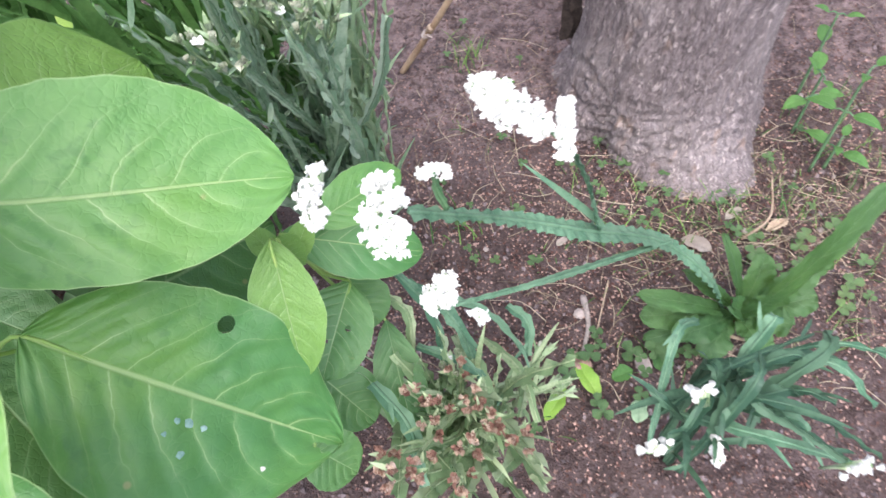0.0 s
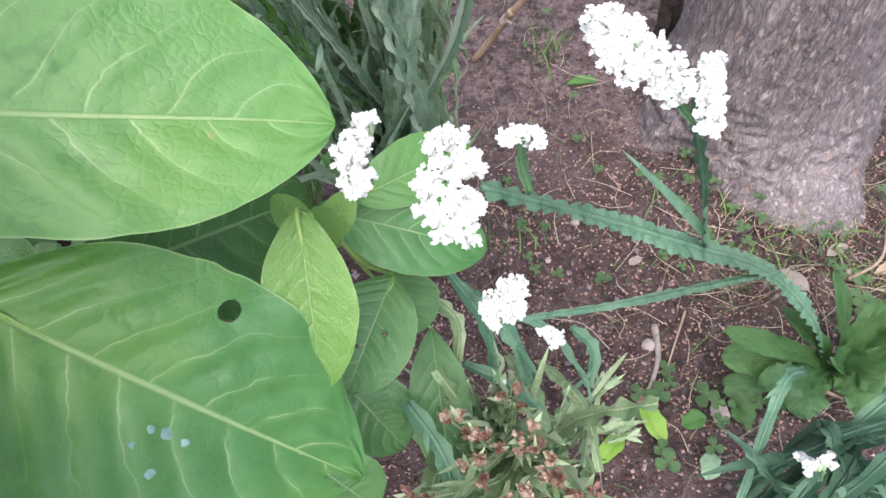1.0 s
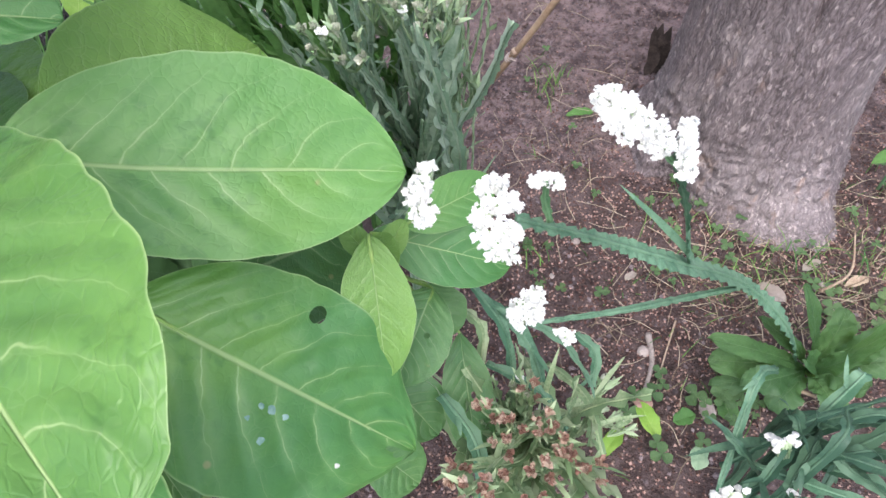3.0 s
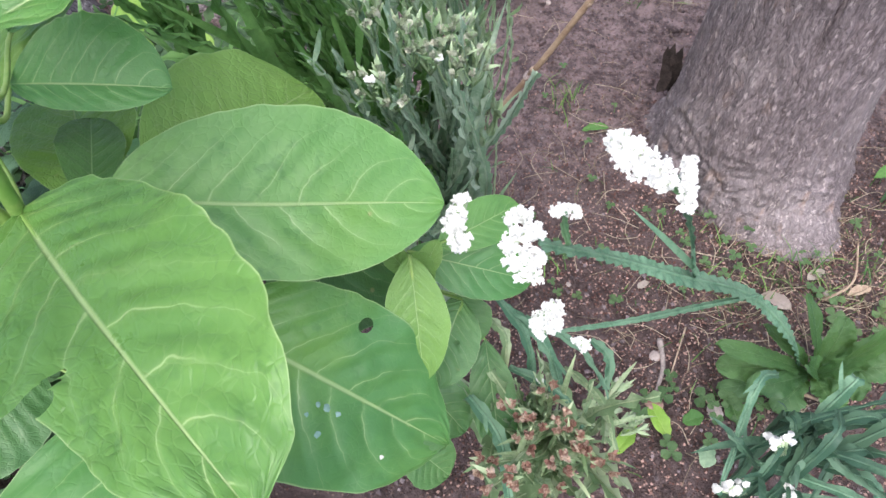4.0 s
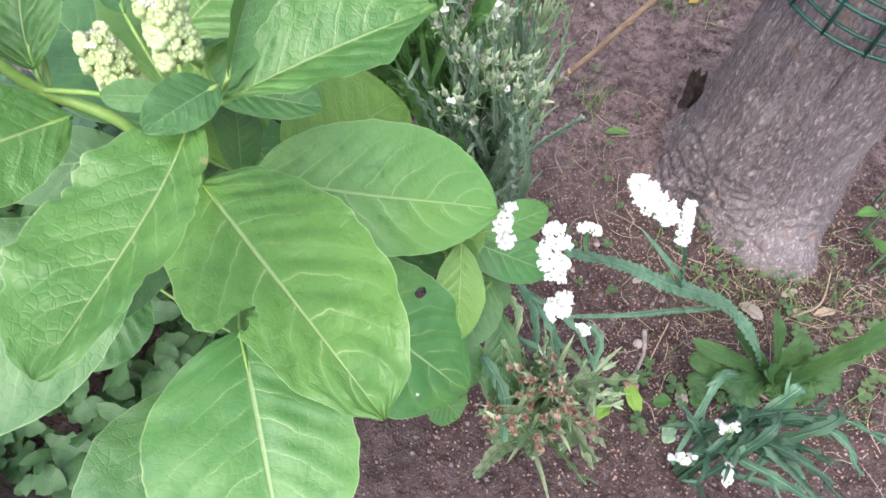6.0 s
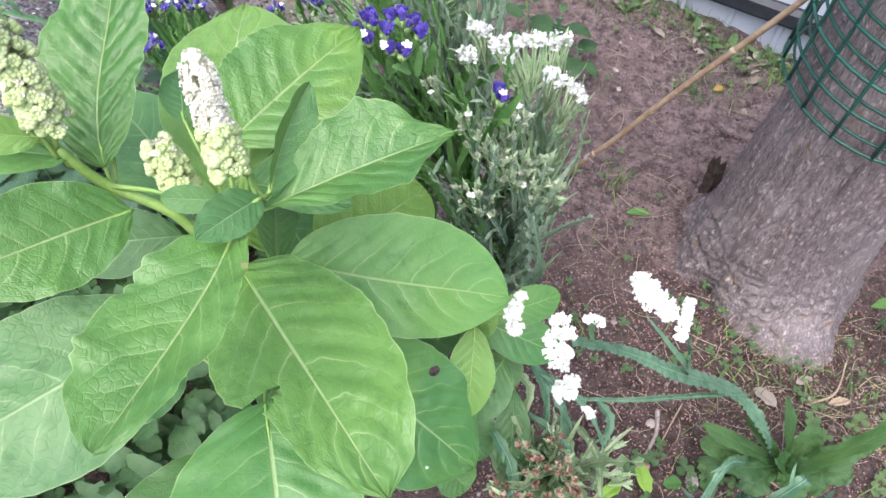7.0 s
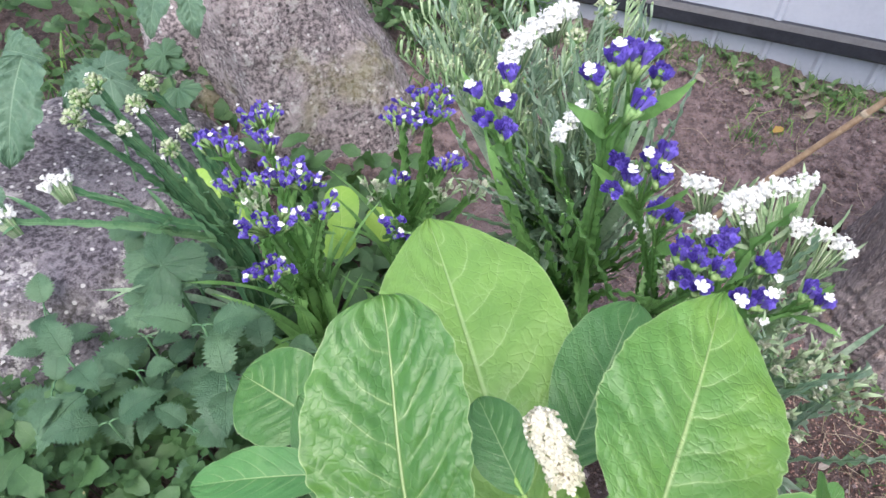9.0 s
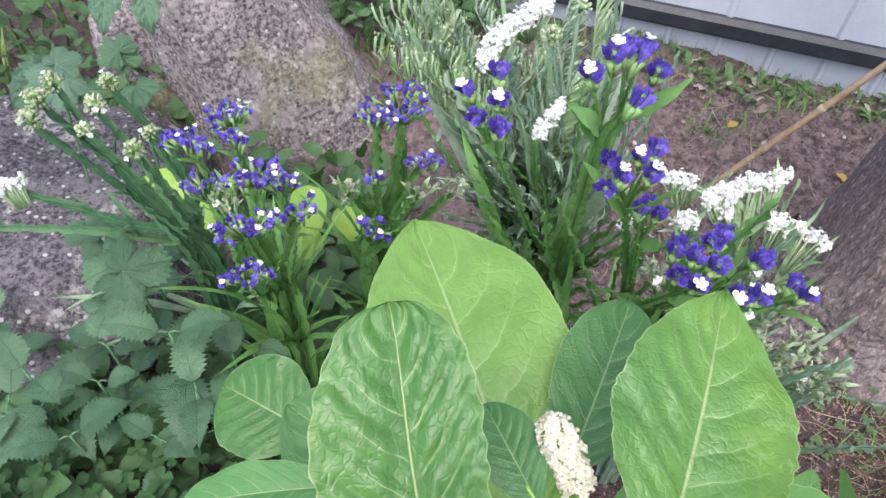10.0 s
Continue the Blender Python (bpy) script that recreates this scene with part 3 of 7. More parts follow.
def profile_sheet(name, z0, z1, x0, x1, out, pitch, material, parent):
    """Upright sheet with narrow pressed ribs, closed at the back."""
    sh = Shape()
    xsn = []
    n = int((x1 - x0) / pitch)
    for i in range(n):
        a0 = x0 + i * pitch
        xsn += [(a0, 0.0), (a0 + pitch - 0.020, 0.0), (a0 + pitch - 0.013, 0.006), (a0 + pitch - 0.005, 0.006)]
    vs = []
    for z in (z0, z1):
        vs += [WALL_A + WALL_D * a0 + WALL_N * (out + d) + Vector((0, 0, z)) for a0, d in xsn]
    k = len(xsn)
    fs = [(i, i + 1, k + i + 1, k + i) for i in range(k - 1)]
    sh.add(vs, fs)
    e0, e1 = WALL_A + WALL_D * x0 - WALL_N * 0.06, WALL_A + WALL_D * xsn[-1][0] - WALL_N * 0.06
    up = Vector((0, 0, 1))
    sh.add([e0 + up * z0, e1 + up * z0, e1 + up * z1, e0 + up * z1], [(1, 0, 3, 2)])
    return sh.make(name, material, parent, smooth=False)


wall = thing("wall_north", WALL_A, "grey-blue ribbed metal siding above the flower bed", "wall")
wall["kind"] = "structure"
profile_sheet("lower_sheet", -0.06, 0.088, -1.2, 3.4, 0.0, 0.115, siding_mat, wall)
profile_sheet("upper_sheet", 0.128, 2.3, -1.2, 3.4, 0.012, 0.23, siding_mat, wall)
sh = Shape()
sec = [(-0.04, 0.132), (0.022, 0.132), (0.034, 0.122), (0.034, 0.094), (0.028, 0.086), (-0.04, 0.086)]
vs = [WALL_A + WALL_D * x + WALL_N * d + Vector((0, 0, z)) for x in (-1.2, 3.36) for d, z in sec]
sh.add(vs, [(i, (i + 1) % 6, 6 + (i + 1) % 6, 6 + i) for i in range(6)] + [(5, 4, 3, 2, 1, 0), (6, 7, 8, 9, 10, 11)])
sh.make("flashing", flash_mat, wall, "dark drip flashing along the siding", smooth=False)


# ---- tree trunk ----
def trunk_axis(z):
    return Vector((0.027 + 0.002 * z, 0.297 - 0.106 * z, z))


def build_trunk():
    tree = thing("tree_trunk", (0.027, 0.297, 0), "grey-brown tree trunk with furrowed bark and flared foot", "tree trunk")
    sh = Shape()
    nz, na = 230, 260
    vs = []
    for i in range(nz + 1):
        z = -0.05 + 2.2 * (i / nz) ** 1.7
        c = trunk_axis(z)
        zz = max(z, -0.02)
        for j in range(na):
            a0 = 6.28318 * j / na
            lobes = 0.5 + 0.5 * math.cos(a0 * 5 + 0.7) * 0.7 + 0.3 * math.cos(a0 * 3 - 2.0)
            r = 0.116 + math.exp(-zz / 0.149) * 0.061 + 0.014 * math.exp(-zz / 0.035) * max(0, lobes)
            r += 0.006 * noise.noise((math.cos(a0) * 4, math.sin(a0) * 4, z * 5))
            r += 0.0045 * noise.noise((math.cos(a0) * 16, math.sin(a0) * 16, z * 7)) + 0.0025 * noise.noise((math.cos(a0) * 34, math.sin(a0) * 34, z * 30))
            q = Vector((math.cos(a0) * 0.15, math.sin(a0) * 0.15, z))
            q += 0.03 * noise.noise_vector(q * 9)
            ridge = 1 - abs(noise.noise((q.x * 24, q.y * 24, q.z * 62)))
            r -= 0.0065 * math.exp(-((z - 0.07) / 0.10) ** 2) * max(0, (ridge - 0.72) / 0.28) ** 1.5
            crack = abs(((a0 - 4.375 + 0.02 * math.sin(z * 40)) + math.pi) % (2 * math.pi) - math.pi)
            gap = abs(((a0 - (-2.45)) + math.pi) % (2 * math.pi) - math.pi)
            r -= 0.045 * math.exp(-zz / 0.07) * math.exp(-((gap / 0.22) ** 2))
            west = abs(((a0 - 2.8) + math.pi) % (2 * math.pi) - math.pi)
            r -= 0.036 * math.exp(-zz / 0.13) * math.exp(-((west / 0.75) ** 2))
            toe = abs(((a0 + 1.32) + math.pi) % (2 * math.pi) - math.pi)
            r += 0.050 * math.exp(-zz / 0.06) * math.exp(-((toe / 0.36) ** 2))
            if z > 0.30:
                r -= 0.016 * math.exp(-((crack / 0.016) ** 2)) * min(1, (z - 0.30) / 0.04)
            vs.append((c.x + r * math.cos(a0), c.y + r * math.sin(a0), z))
    fs = [(i * na + j, i * na + (j + 1) % na, (i + 1) * na + (j + 1) % na, (i + 1) * na + j) for i in range(nz) for j in range(na)]
    fs.append(tuple(nz * na + j for j in range(na)))
    sh.add(vs, fs)
    sh.make("trunk", trunk_mat, tree)
    sh = Shape()
    rnd = random.Random(5)
    for k in range(9):
        p = Vector((-0.092 + rnd.uniform(-0.012, 0.012), 0.395 + rnd.uniform(-0.012, 0.012), 0.06))
        blade(sh, p, p + Vector((rnd.uniform(-0.02, 0.015), rnd.uniform(-0.02, 0.01), rnd.uniform(0.05, 0.09))), 0.018, (-0.5, -0.7, 0.3), seed=k, nu=5, nv=2)
    sh.make("bark_flake", plain_mat("dark_flake", (0.02, 0.015, 0.013), (0.07, 0.05, 0.045), 60, 0.9), tree, "dark loose bark flakes")
    return tree


build_trunk()


def build_guard():
    g = thing("wire_tree_guard", trunk_axis(0.455), "dark green plastic-coated mesh guard wrapped round the trunk", "tree guard")
    top = 1.25

    def at(a0, z, inner=0.0):
        c = trunk_axis(z)
        r = 0.150 - inner + 0.004 * math.sin(3 * a0 + 4 * z)
        return Vector((c.x + r * math.cos(a0), c.y + r * math.sin(a0), z + 0.006 * math.sin(a0 * 2 + 1)))

    z = 0.455
    while z < top:
        sh = Shape()
        pts = [at(6.28318 * j / 48, z) for j in range(49)]
        tube(sh, pts, 0.0024, 0.0024, 6)
        sh.make("wire_ring", guard_mat, g)
        sh = Shape()
        tube(sh, [at(6.28318 * j / 48, z + 0.013, 0.009) for j in range(49)], 0.0022, 0.0022, 6)
        sh.make("wire_ring", guard_mat, g)
        z += 0.046
    for j in range(18):
        sh = Shape()
        tube(sh, [at(6.28318 * (j + 0.4) / 18 , 0.452 + (top - 0.452) * i / 16) for i in range(17)], 0.0024, 0.0024, 6)
        sh.make("wire_upright", guard_mat, g)


build_guard()


def build_stake():
    a0, b0 = Vector((-0.3605, 0.4397, -0.02)), Vector((0.0712, 0.3137, 0.813))
    st = thing("bamboo_stake", a0, "thin tan bamboo cane leaning towards the tree", "garden cane")
    sh = Shape()
    n = 46
    pts = [a0.lerp(b0, i / n) + Vector((0.003 * math.sin(i * 0.3), 0, 0.003 * math.cos(i * 0.23))) for i in range(n + 1)]
    tube(sh, pts, 0.0054, 0.0046, 10)
    sh.make("cane", bamboo_mat, st)
    for f in (0.13, 0.30, 0.49, 0.70, 0.88):
        sh = Shape()
        p = a0.lerp(b0, f)
        d = (b0 - a0).normalized()
        tube(sh, [p - d * 0.004, p - d * 0.001, p + d * 0.001, p + d * 0.004], 0.0059, 0.0059, 10)
        sh.make("node", twig_mat if f != 0.49 else straw_mat, st)
    d = (b0 - a0).normalized()
    for f in (0.115,):
        _, s0, u0 = frame_of(d)
        sh = Shape()
        p = a0.lerp(b0, f)
        tube(sh, [p + d * 0.012 * (i / 30 - 0.5) + 0.0066 * (math.cos(i * 0.63) * s0 + math.sin(i * 0.63) * u0) for i in range(31)] + [p + d * 0.008 + s0 * 0.012, p + d * 0.014 + s0 * 0.018 - u0 * 0.006], 0.0011, 0.0011, 5)
        sh.make("wire_tie", pebble_mat, st, "grey wire tie twisted round the cane")


build_stake()


# ---- boulders ----
def boulder(name, label, center, size, turn, cuts, seed, rough=0.05, mat=None):
    """A lump trimmed by flat faces and roughened."""
    bm = bmesh.new()
    bmesh.ops.create_icosphere(bm, subdivisions=6, radius=1.0)
    for v in bm.verts:
        p = v.co.copy()
        for nrm, d in cuts:
            nn = Vector(nrm).normalized()
            k = p.dot(nn)
            if k > d:
                p -= nn * (k - d) * 0.92
        q = p * 1.7 + Vector((seed, 0, 0))
        p *= 1 + rough * (noise.noise(q) + 0.5 * noise.noise(q * 2.7) + 0.22 * noise.noise(q * 7) + 0.12 * noise.noise(q * 17))
        v.co = p
    m = Matrix.LocRotScale(None, Euler([radians(x) for x in turn]), Vector(size))
    bmesh.ops.transform(bm, matrix=m, verts=bm.verts)
    me = bpy.data.meshes.new(name)
    bm.to_mesh(me)
    bm.free()
    me.polygons.foreach_set("use_smooth", [True] * len(me.polygons))
    me.materials.append(mat or boulder_mat)
    ob = new(name, me)
    ob.location = center
    return tagged(ob, label, "boulder", "boulders")


boulder("boulder", "large upright grey boulder with pale lichen and moss", (-1.005, 0.90, 0.10), (0.255, 0.27, 0.44), (0, 0, 22), [((0.1, -1, 0.55), 0.62), ((1, -0.2, 0.85), 0.56), ((-1, -0.4, 0.1), 0.75)], 3.0, 0.10)
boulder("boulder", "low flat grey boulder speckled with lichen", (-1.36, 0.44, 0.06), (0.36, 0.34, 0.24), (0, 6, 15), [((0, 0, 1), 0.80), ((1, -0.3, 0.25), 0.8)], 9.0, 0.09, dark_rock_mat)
boulder("boulder", "small brown stone beside the large boulder", (-1.20, 0.86, 0.10), (0.10, 0.10, 0.20), (0, -8, 0), [((0.2, -1, 0.3), 0.7)], 21.0, 0.12)

# ---- pokeweed ----
POKE = Vector((-0.68, -0.275, 0))
poke = thing("pokeweed_plant", POKE, "large pokeweed with broad green leaves and cream flower spikes", "plant")
NODE = {
    "low": Vector((-0.676, -0.28, 0.34)),
    "mid": Vector((-0.668, -0.285, 0.50)),
    "fork": Vector((-0.662, -0.290, 0.625)),
    "right": Vector((-0.645, -0.296, 0.70)),
    "top": Vector((-0.628, -0.300, 0.752)),
    "left": Vector((-0.733, -0.294, 0.715)),
    "left_top": Vector((-0.750, -0.299, 0.752)),
    "side": Vector((-0.484, -0.166, 0.385)),
}


def cane(pts, r0, r1):
    sh = Shape()
    tube(sh, bend(pts, 24), r0, r1, 10)
    return sh.make("stem", stem_mat, poke)


cane([POKE - Vector((0, 0, 0.03)), NODE["low"], NODE["mid"], NODE["fork"]], 0.0080, 0.0056)
cane([NODE["mid"], NODE["fork"], NODE["right"], NODE["top"]], 0.0046, 0.0036)
cane([NODE["fork"] - Vector((0, 0, 0.03)), Vector((-0.69, -0.292, 0.685)), NODE["left"], NODE["left_top"]], 0.0041, 0.0033)
cane([NODE["low"], NODE["low"].lerp(NODE["side"], 0.5) - Vector((0, 0, 0.04)), NODE["side"]], 0.004, 0.003)
count_leaf = 0


def pleaf(node, base, tip, width, nrm, roll=0.0, sag=0.03, fold=0.18, wave=0.012, mat=None, a=0.66, b=0.62, quilt=0.015, curl=0.0, hole=None, cren=0.004, outline=None, halves=(1.0, 1.0), arc=0.0, edge=0.07, pucker=0.011, fine=(64, 26)):
    """One pokeweed leaf with its pale stalk running back to a joint of the stem."""
    global count_leaf
    count_leaf += 1
    sh = Shape()
    t, s, n = blade(sh, base, tip, width, nrm, sag, fold, wave, roll, fine[0], fine[1], a, b, quilt=quilt, curl=curl, seed=count_leaf, edge=edge, pucker=pucker, cren=cren, outline=outline, halves=halves, arc=arc)
    for hu, hv, ru, rv in hole or ():
        eaten = set()
        w = fine[1] + 1
        for k, (cu, cv) in enumerate(sh.uv):
            g = math.hypot((cu - hu) / ru, (cv - hv) / rv)
            if g < 1:
                eaten.add(k)
        sh.f = [f for f in sh.f if not all(k in eaten for k in f)]
        old = list(sh.v)
        for k in eaten:
            cu, cv = sh.uv[k]
            du, dv = (cu - hu) / ru, (cv - hv) / rv
            g = max(0.05, math.hypot(du, dv))
            nu_, nv_ = hu + du / g * ru, hv + dv / g * rv
            i, j = min(max(nu_, 0), 0.999) * fine[0], min(max(nv_, 0), 0.999) * fine[1]
            i0, j0 = int(i), int(j)
            q = [Vector(old[(i0 + m) * w + j0 + o]) for m in (0, 1) for o in (0, 1)]
            sh.v[k] = tuple(q[0].lerp(q[1], j - j0).lerp(q[2].lerp(q[3], j - j0), i - i0))
    leaf = sh.make("leaf", mat or poke_leaf_mat, poke)
    st = Shape()
    b0 = Vector(base)
    d = (Vector(tip) - b0)
    along = [b0 + d * u + s * arc * d.length * 6.75 * u * (1 - u) ** 2 + n * (sag * d.length * 4 * u * (1 - u) - 0.0012) for u in (0.0, 0.2, 0.4, 0.6, 0.8)]
    q = NODE[node]
    tube(st, bend([q, q.lerp(b0, 0.5) - Vector((0, 0, 0.012))] + along, 26), 0.0017, 0.0005, 7)
    st.make("petiole", stem_mat, leaf, "pale green leaf stalk")
    return leaf


# upper leaves
pleaf("fork", (-0.634, -0.263, 0.612), (-0.454, -0.227, 0.545), 0.106, (0.09, -0.54, 0.84), 0, 0.02, 0.08, 0.008, halves=(1.13, 0.88), arc=0.022, b=0.66)
pleaf("fork", (-0.66, -0.291, 0.634), (-0.513, -0.454, 0.672), 0.106, (0.2, -0.43, 0.88), 0, 0.04, 0.10, 0.014, cren=0.008, mat=poke_mid_mat, quilt=0.02, fine=(150, 40),
      outline=(((0, 0.03), (0.04, 0.3), (0.13, 0.72), (0.3, 1.02), (0.48, 1.12), (0.7, 1.08), (0.84, 0.88), (0.95, 0.52), (1, 0.03)), ((0, 0.03), (0.03, 0.3), (0.10, 0.70), (0.22, 0.95), (0.38, 1.02), (0.50, 0.98), (0.55, 0.84), (0.58, 0.66), (0.67, 0.60), (0.8, 0.54), (0.93, 0.30), (1, 0.03))), hole=[(0.575, 0.955, 0.026, 0.10), (0.560, 0.86, 0.013, 0.10), (0.550, 0.76, 0.008, 0.06)])
pleaf("top", (-0.614, -0.351, 0.772), (-0.633, -0.486, 0.775), 0.080, (0.4, -0.37, 0.84), 36, -0.02, 0.30, 0.030, a=0.7, cren=0.030, mat=poke_mid_mat, halves=(0.75, 1.05), arc=-0.03, hole=[(0.50, 0.20, 0.022, 0.035)])
pleaf("top", (-0.609, -0.328, 0.757), (-0.507, -0.262, 0.772), 0.081, (0.17, -0.67, 0.72), -34, 0.02, 0.34, 0.020, cren=0.016, mat=poke_mid_mat,
      outline=(((0, 0.03), (0.08, 0.12), (0.25, 0.62), (0.42, 0.92), (0.6, 1.05), (0.74, 0.86), (0.86, 0.42), (0.95, 0.2), (1, 0.02)), ((0, 0.03), (0.1, 0.2), (0.3, 0.55), (0.5, 0.72), (0.68, 0.74), (0.8, 0.45), (0.92, 0.16), (1, 0.02))))
pleaf("top", (-0.653, -0.266, 0.742), (-0.592, -0.148, 0.752), 0.092, (-0.12, -0.51, 0.85), 8, 0.03, 0.16, 0.016, mat=poke_mid_mat, a=0.66, b=0.95, cren=0.014, quilt=0.022)
pleaf("fork", (-0.690, -0.240, 0.650), (-0.740, -0.012, 0.658), 0.138, (0.05, -0.45, 0.9), 0, 0.05, 0.10, 0.008, poke_young_mat, a=0.75, b=0.80, halves=(0.88, 1.0), quilt=0.02)
pleaf("left", (-0.736, -0.285, 0.722), (-0.760, -0.162, 0.786), 0.076, (0.0, -0.5, 0.85), 0, 0.01, 0.18, 0.024, a=0.55, b=0.42, mat=poke_mid_mat, quilt=0.036, curl=0.08, cren=0.020, halves=(1.12, 0.88), arc=-0.05, fine=(110, 44), pucker=0.020)
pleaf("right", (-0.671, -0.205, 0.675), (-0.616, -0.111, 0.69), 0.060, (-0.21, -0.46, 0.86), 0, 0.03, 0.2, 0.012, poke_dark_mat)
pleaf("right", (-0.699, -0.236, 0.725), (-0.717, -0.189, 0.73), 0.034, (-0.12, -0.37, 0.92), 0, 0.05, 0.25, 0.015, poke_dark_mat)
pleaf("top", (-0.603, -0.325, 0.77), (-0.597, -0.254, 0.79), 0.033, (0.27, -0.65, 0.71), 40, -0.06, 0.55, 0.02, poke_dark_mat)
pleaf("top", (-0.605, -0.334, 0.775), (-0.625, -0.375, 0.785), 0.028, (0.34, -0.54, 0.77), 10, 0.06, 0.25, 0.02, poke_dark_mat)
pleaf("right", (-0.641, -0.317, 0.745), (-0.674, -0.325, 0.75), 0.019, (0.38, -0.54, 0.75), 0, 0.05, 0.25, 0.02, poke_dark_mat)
# leaves of the side branch
pleaf("left", (-0.711, -0.309, 0.712), (-0.778, -0.392, 0.735), 0.076, (0.53, -0.45, 0.72), 12, 0.03, 0.22, 0.018, mat=poke_mid_mat)
pleaf("left_top", (-0.746, -0.299, 0.745), (-0.826, -0.318, 0.76), 0.046, (0.57, -0.51, 0.65), 25, 0.03, 0.3, 0.02)
pleaf("left_top", (-0.75, -0.306, 0.768), (-0.786, -0.322, 0.785), 0.025, (0.58, -0.53, 0.62), -10, 0.05, 0.2, 0.02, poke_young_mat)
pleaf("left", (-0.738, -0.271, 0.72), (-0.758, -0.26, 0.735), 0.023, (0.49, -0.57, 0.66), 0, 0.05, 0.3, 0.02, poke_young_mat)
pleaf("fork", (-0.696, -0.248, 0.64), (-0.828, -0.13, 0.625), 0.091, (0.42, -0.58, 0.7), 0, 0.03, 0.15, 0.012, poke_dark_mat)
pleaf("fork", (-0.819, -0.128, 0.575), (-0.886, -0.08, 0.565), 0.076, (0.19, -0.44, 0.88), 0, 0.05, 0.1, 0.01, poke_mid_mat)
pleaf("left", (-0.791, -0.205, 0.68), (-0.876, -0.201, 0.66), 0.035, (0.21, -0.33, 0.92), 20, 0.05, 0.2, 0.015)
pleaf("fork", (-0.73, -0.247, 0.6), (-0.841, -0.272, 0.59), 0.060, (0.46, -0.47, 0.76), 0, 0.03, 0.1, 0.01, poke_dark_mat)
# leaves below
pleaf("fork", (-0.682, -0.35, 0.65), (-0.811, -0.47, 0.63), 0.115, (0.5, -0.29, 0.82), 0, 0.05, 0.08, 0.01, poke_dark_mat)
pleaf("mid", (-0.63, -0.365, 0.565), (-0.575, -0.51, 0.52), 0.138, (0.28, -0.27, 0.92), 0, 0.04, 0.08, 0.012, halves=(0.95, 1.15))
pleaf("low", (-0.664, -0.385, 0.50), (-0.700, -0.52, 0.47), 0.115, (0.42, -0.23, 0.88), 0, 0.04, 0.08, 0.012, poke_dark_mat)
pleaf("fork", (-0.613, -0.256, 0.6), (-0.548, -0.114, 0.545), 0.104, (0.20, -0.52, 0.83), 0, 0.05, 0.10, 0.012, poke_young_mat, halves=(1.12, 0.95))
pleaf("right", (-0.664, -0.237, 0.668), (-0.583, -0.242, 0.664), 0.050, (0.25, -0.5, 0.83), 0, 0.03, 0.15, 0.015, poke_leaf_mat, halves=(1.45, 0.6), cren=0.012)
pleaf("fork", (-0.659, -0.242, 0.585), (-0.710, -0.125, 0.57), 0.080, (0.20, -0.42, 0.88), 0, 0.04, 0.12, 0.01, poke_young_mat)
pleaf("fork", (-0.647, -0.259, 0.6), (-0.673, -0.18, 0.59), 0.039, (0.42, -0.62, 0.67), 0, 0.04, 0.12, 0.008, poke_dark_mat, b=0.45)
low_leaf = pleaf("mid", (-0.607, -0.286, 0.52), (-0.462, -0.322, 0.375), 0.136, (0.18, -0.41, 0.89), 0, 0.05, 0.05, 0.012, poke_leaf_mat, fine=(110, 48), halves=(0.95, 1.05), b=0.80,
      hole=[(0.462, 0.142, 0.026, 0.046), (0.80, 0.52, 0.014, 0.022), (0.915, 0.60, 0.030, 0.035), (0.955, 0.66, 0.035, 0.075), (1.0, 0.74, 0.04, 0.16)])
pleaf("side", (-0.480, -0.229, 0.492), (-0.4757, -0.291, 0.421), 0.046, (0.08, -0.5, 0.86), 0, 0.05, 0.10, 0.006, poke_young_mat, a=0.7, b=0.7)
pleaf("side", (-0.485, -0.199, 0.45), (-0.465, -0.226, 0.455), 0.023, (0.06, -0.57, 0.82), 0, 0.05, 0.2, 0.01, poke_young_mat)
pleaf("side", (-0.487, -0.181, 0.43), (-0.386, -0.192, 0.395), 0.052, (-0.01, -0.56, 0.83), 0, 0.06, 0.10, 0.008, poke_leaf_mat, a=0.8)
pleaf("side", (-0.462, -0.184, 0.44), (-0.394, -0.138, 0.43), 0.041, (-0.03, -0.62, 0.78), 0, 0.06, 0.12, 0.01, poke_leaf_mat)
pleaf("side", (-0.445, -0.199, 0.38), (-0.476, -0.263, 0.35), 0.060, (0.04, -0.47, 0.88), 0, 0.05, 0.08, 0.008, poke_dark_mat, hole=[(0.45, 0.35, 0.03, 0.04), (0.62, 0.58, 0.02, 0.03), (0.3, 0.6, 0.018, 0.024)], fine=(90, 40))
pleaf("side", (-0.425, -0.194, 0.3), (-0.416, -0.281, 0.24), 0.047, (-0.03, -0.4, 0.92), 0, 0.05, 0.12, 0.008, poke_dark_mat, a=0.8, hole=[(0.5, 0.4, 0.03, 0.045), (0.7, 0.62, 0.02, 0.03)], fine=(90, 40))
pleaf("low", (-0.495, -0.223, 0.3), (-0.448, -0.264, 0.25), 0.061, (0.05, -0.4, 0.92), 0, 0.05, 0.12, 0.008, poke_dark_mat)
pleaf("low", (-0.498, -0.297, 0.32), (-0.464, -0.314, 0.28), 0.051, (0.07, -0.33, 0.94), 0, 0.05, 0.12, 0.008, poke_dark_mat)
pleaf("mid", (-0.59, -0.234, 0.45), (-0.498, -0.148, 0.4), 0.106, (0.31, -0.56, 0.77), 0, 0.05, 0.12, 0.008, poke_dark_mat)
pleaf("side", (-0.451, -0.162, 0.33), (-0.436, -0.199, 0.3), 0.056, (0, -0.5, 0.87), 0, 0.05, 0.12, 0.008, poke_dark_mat)

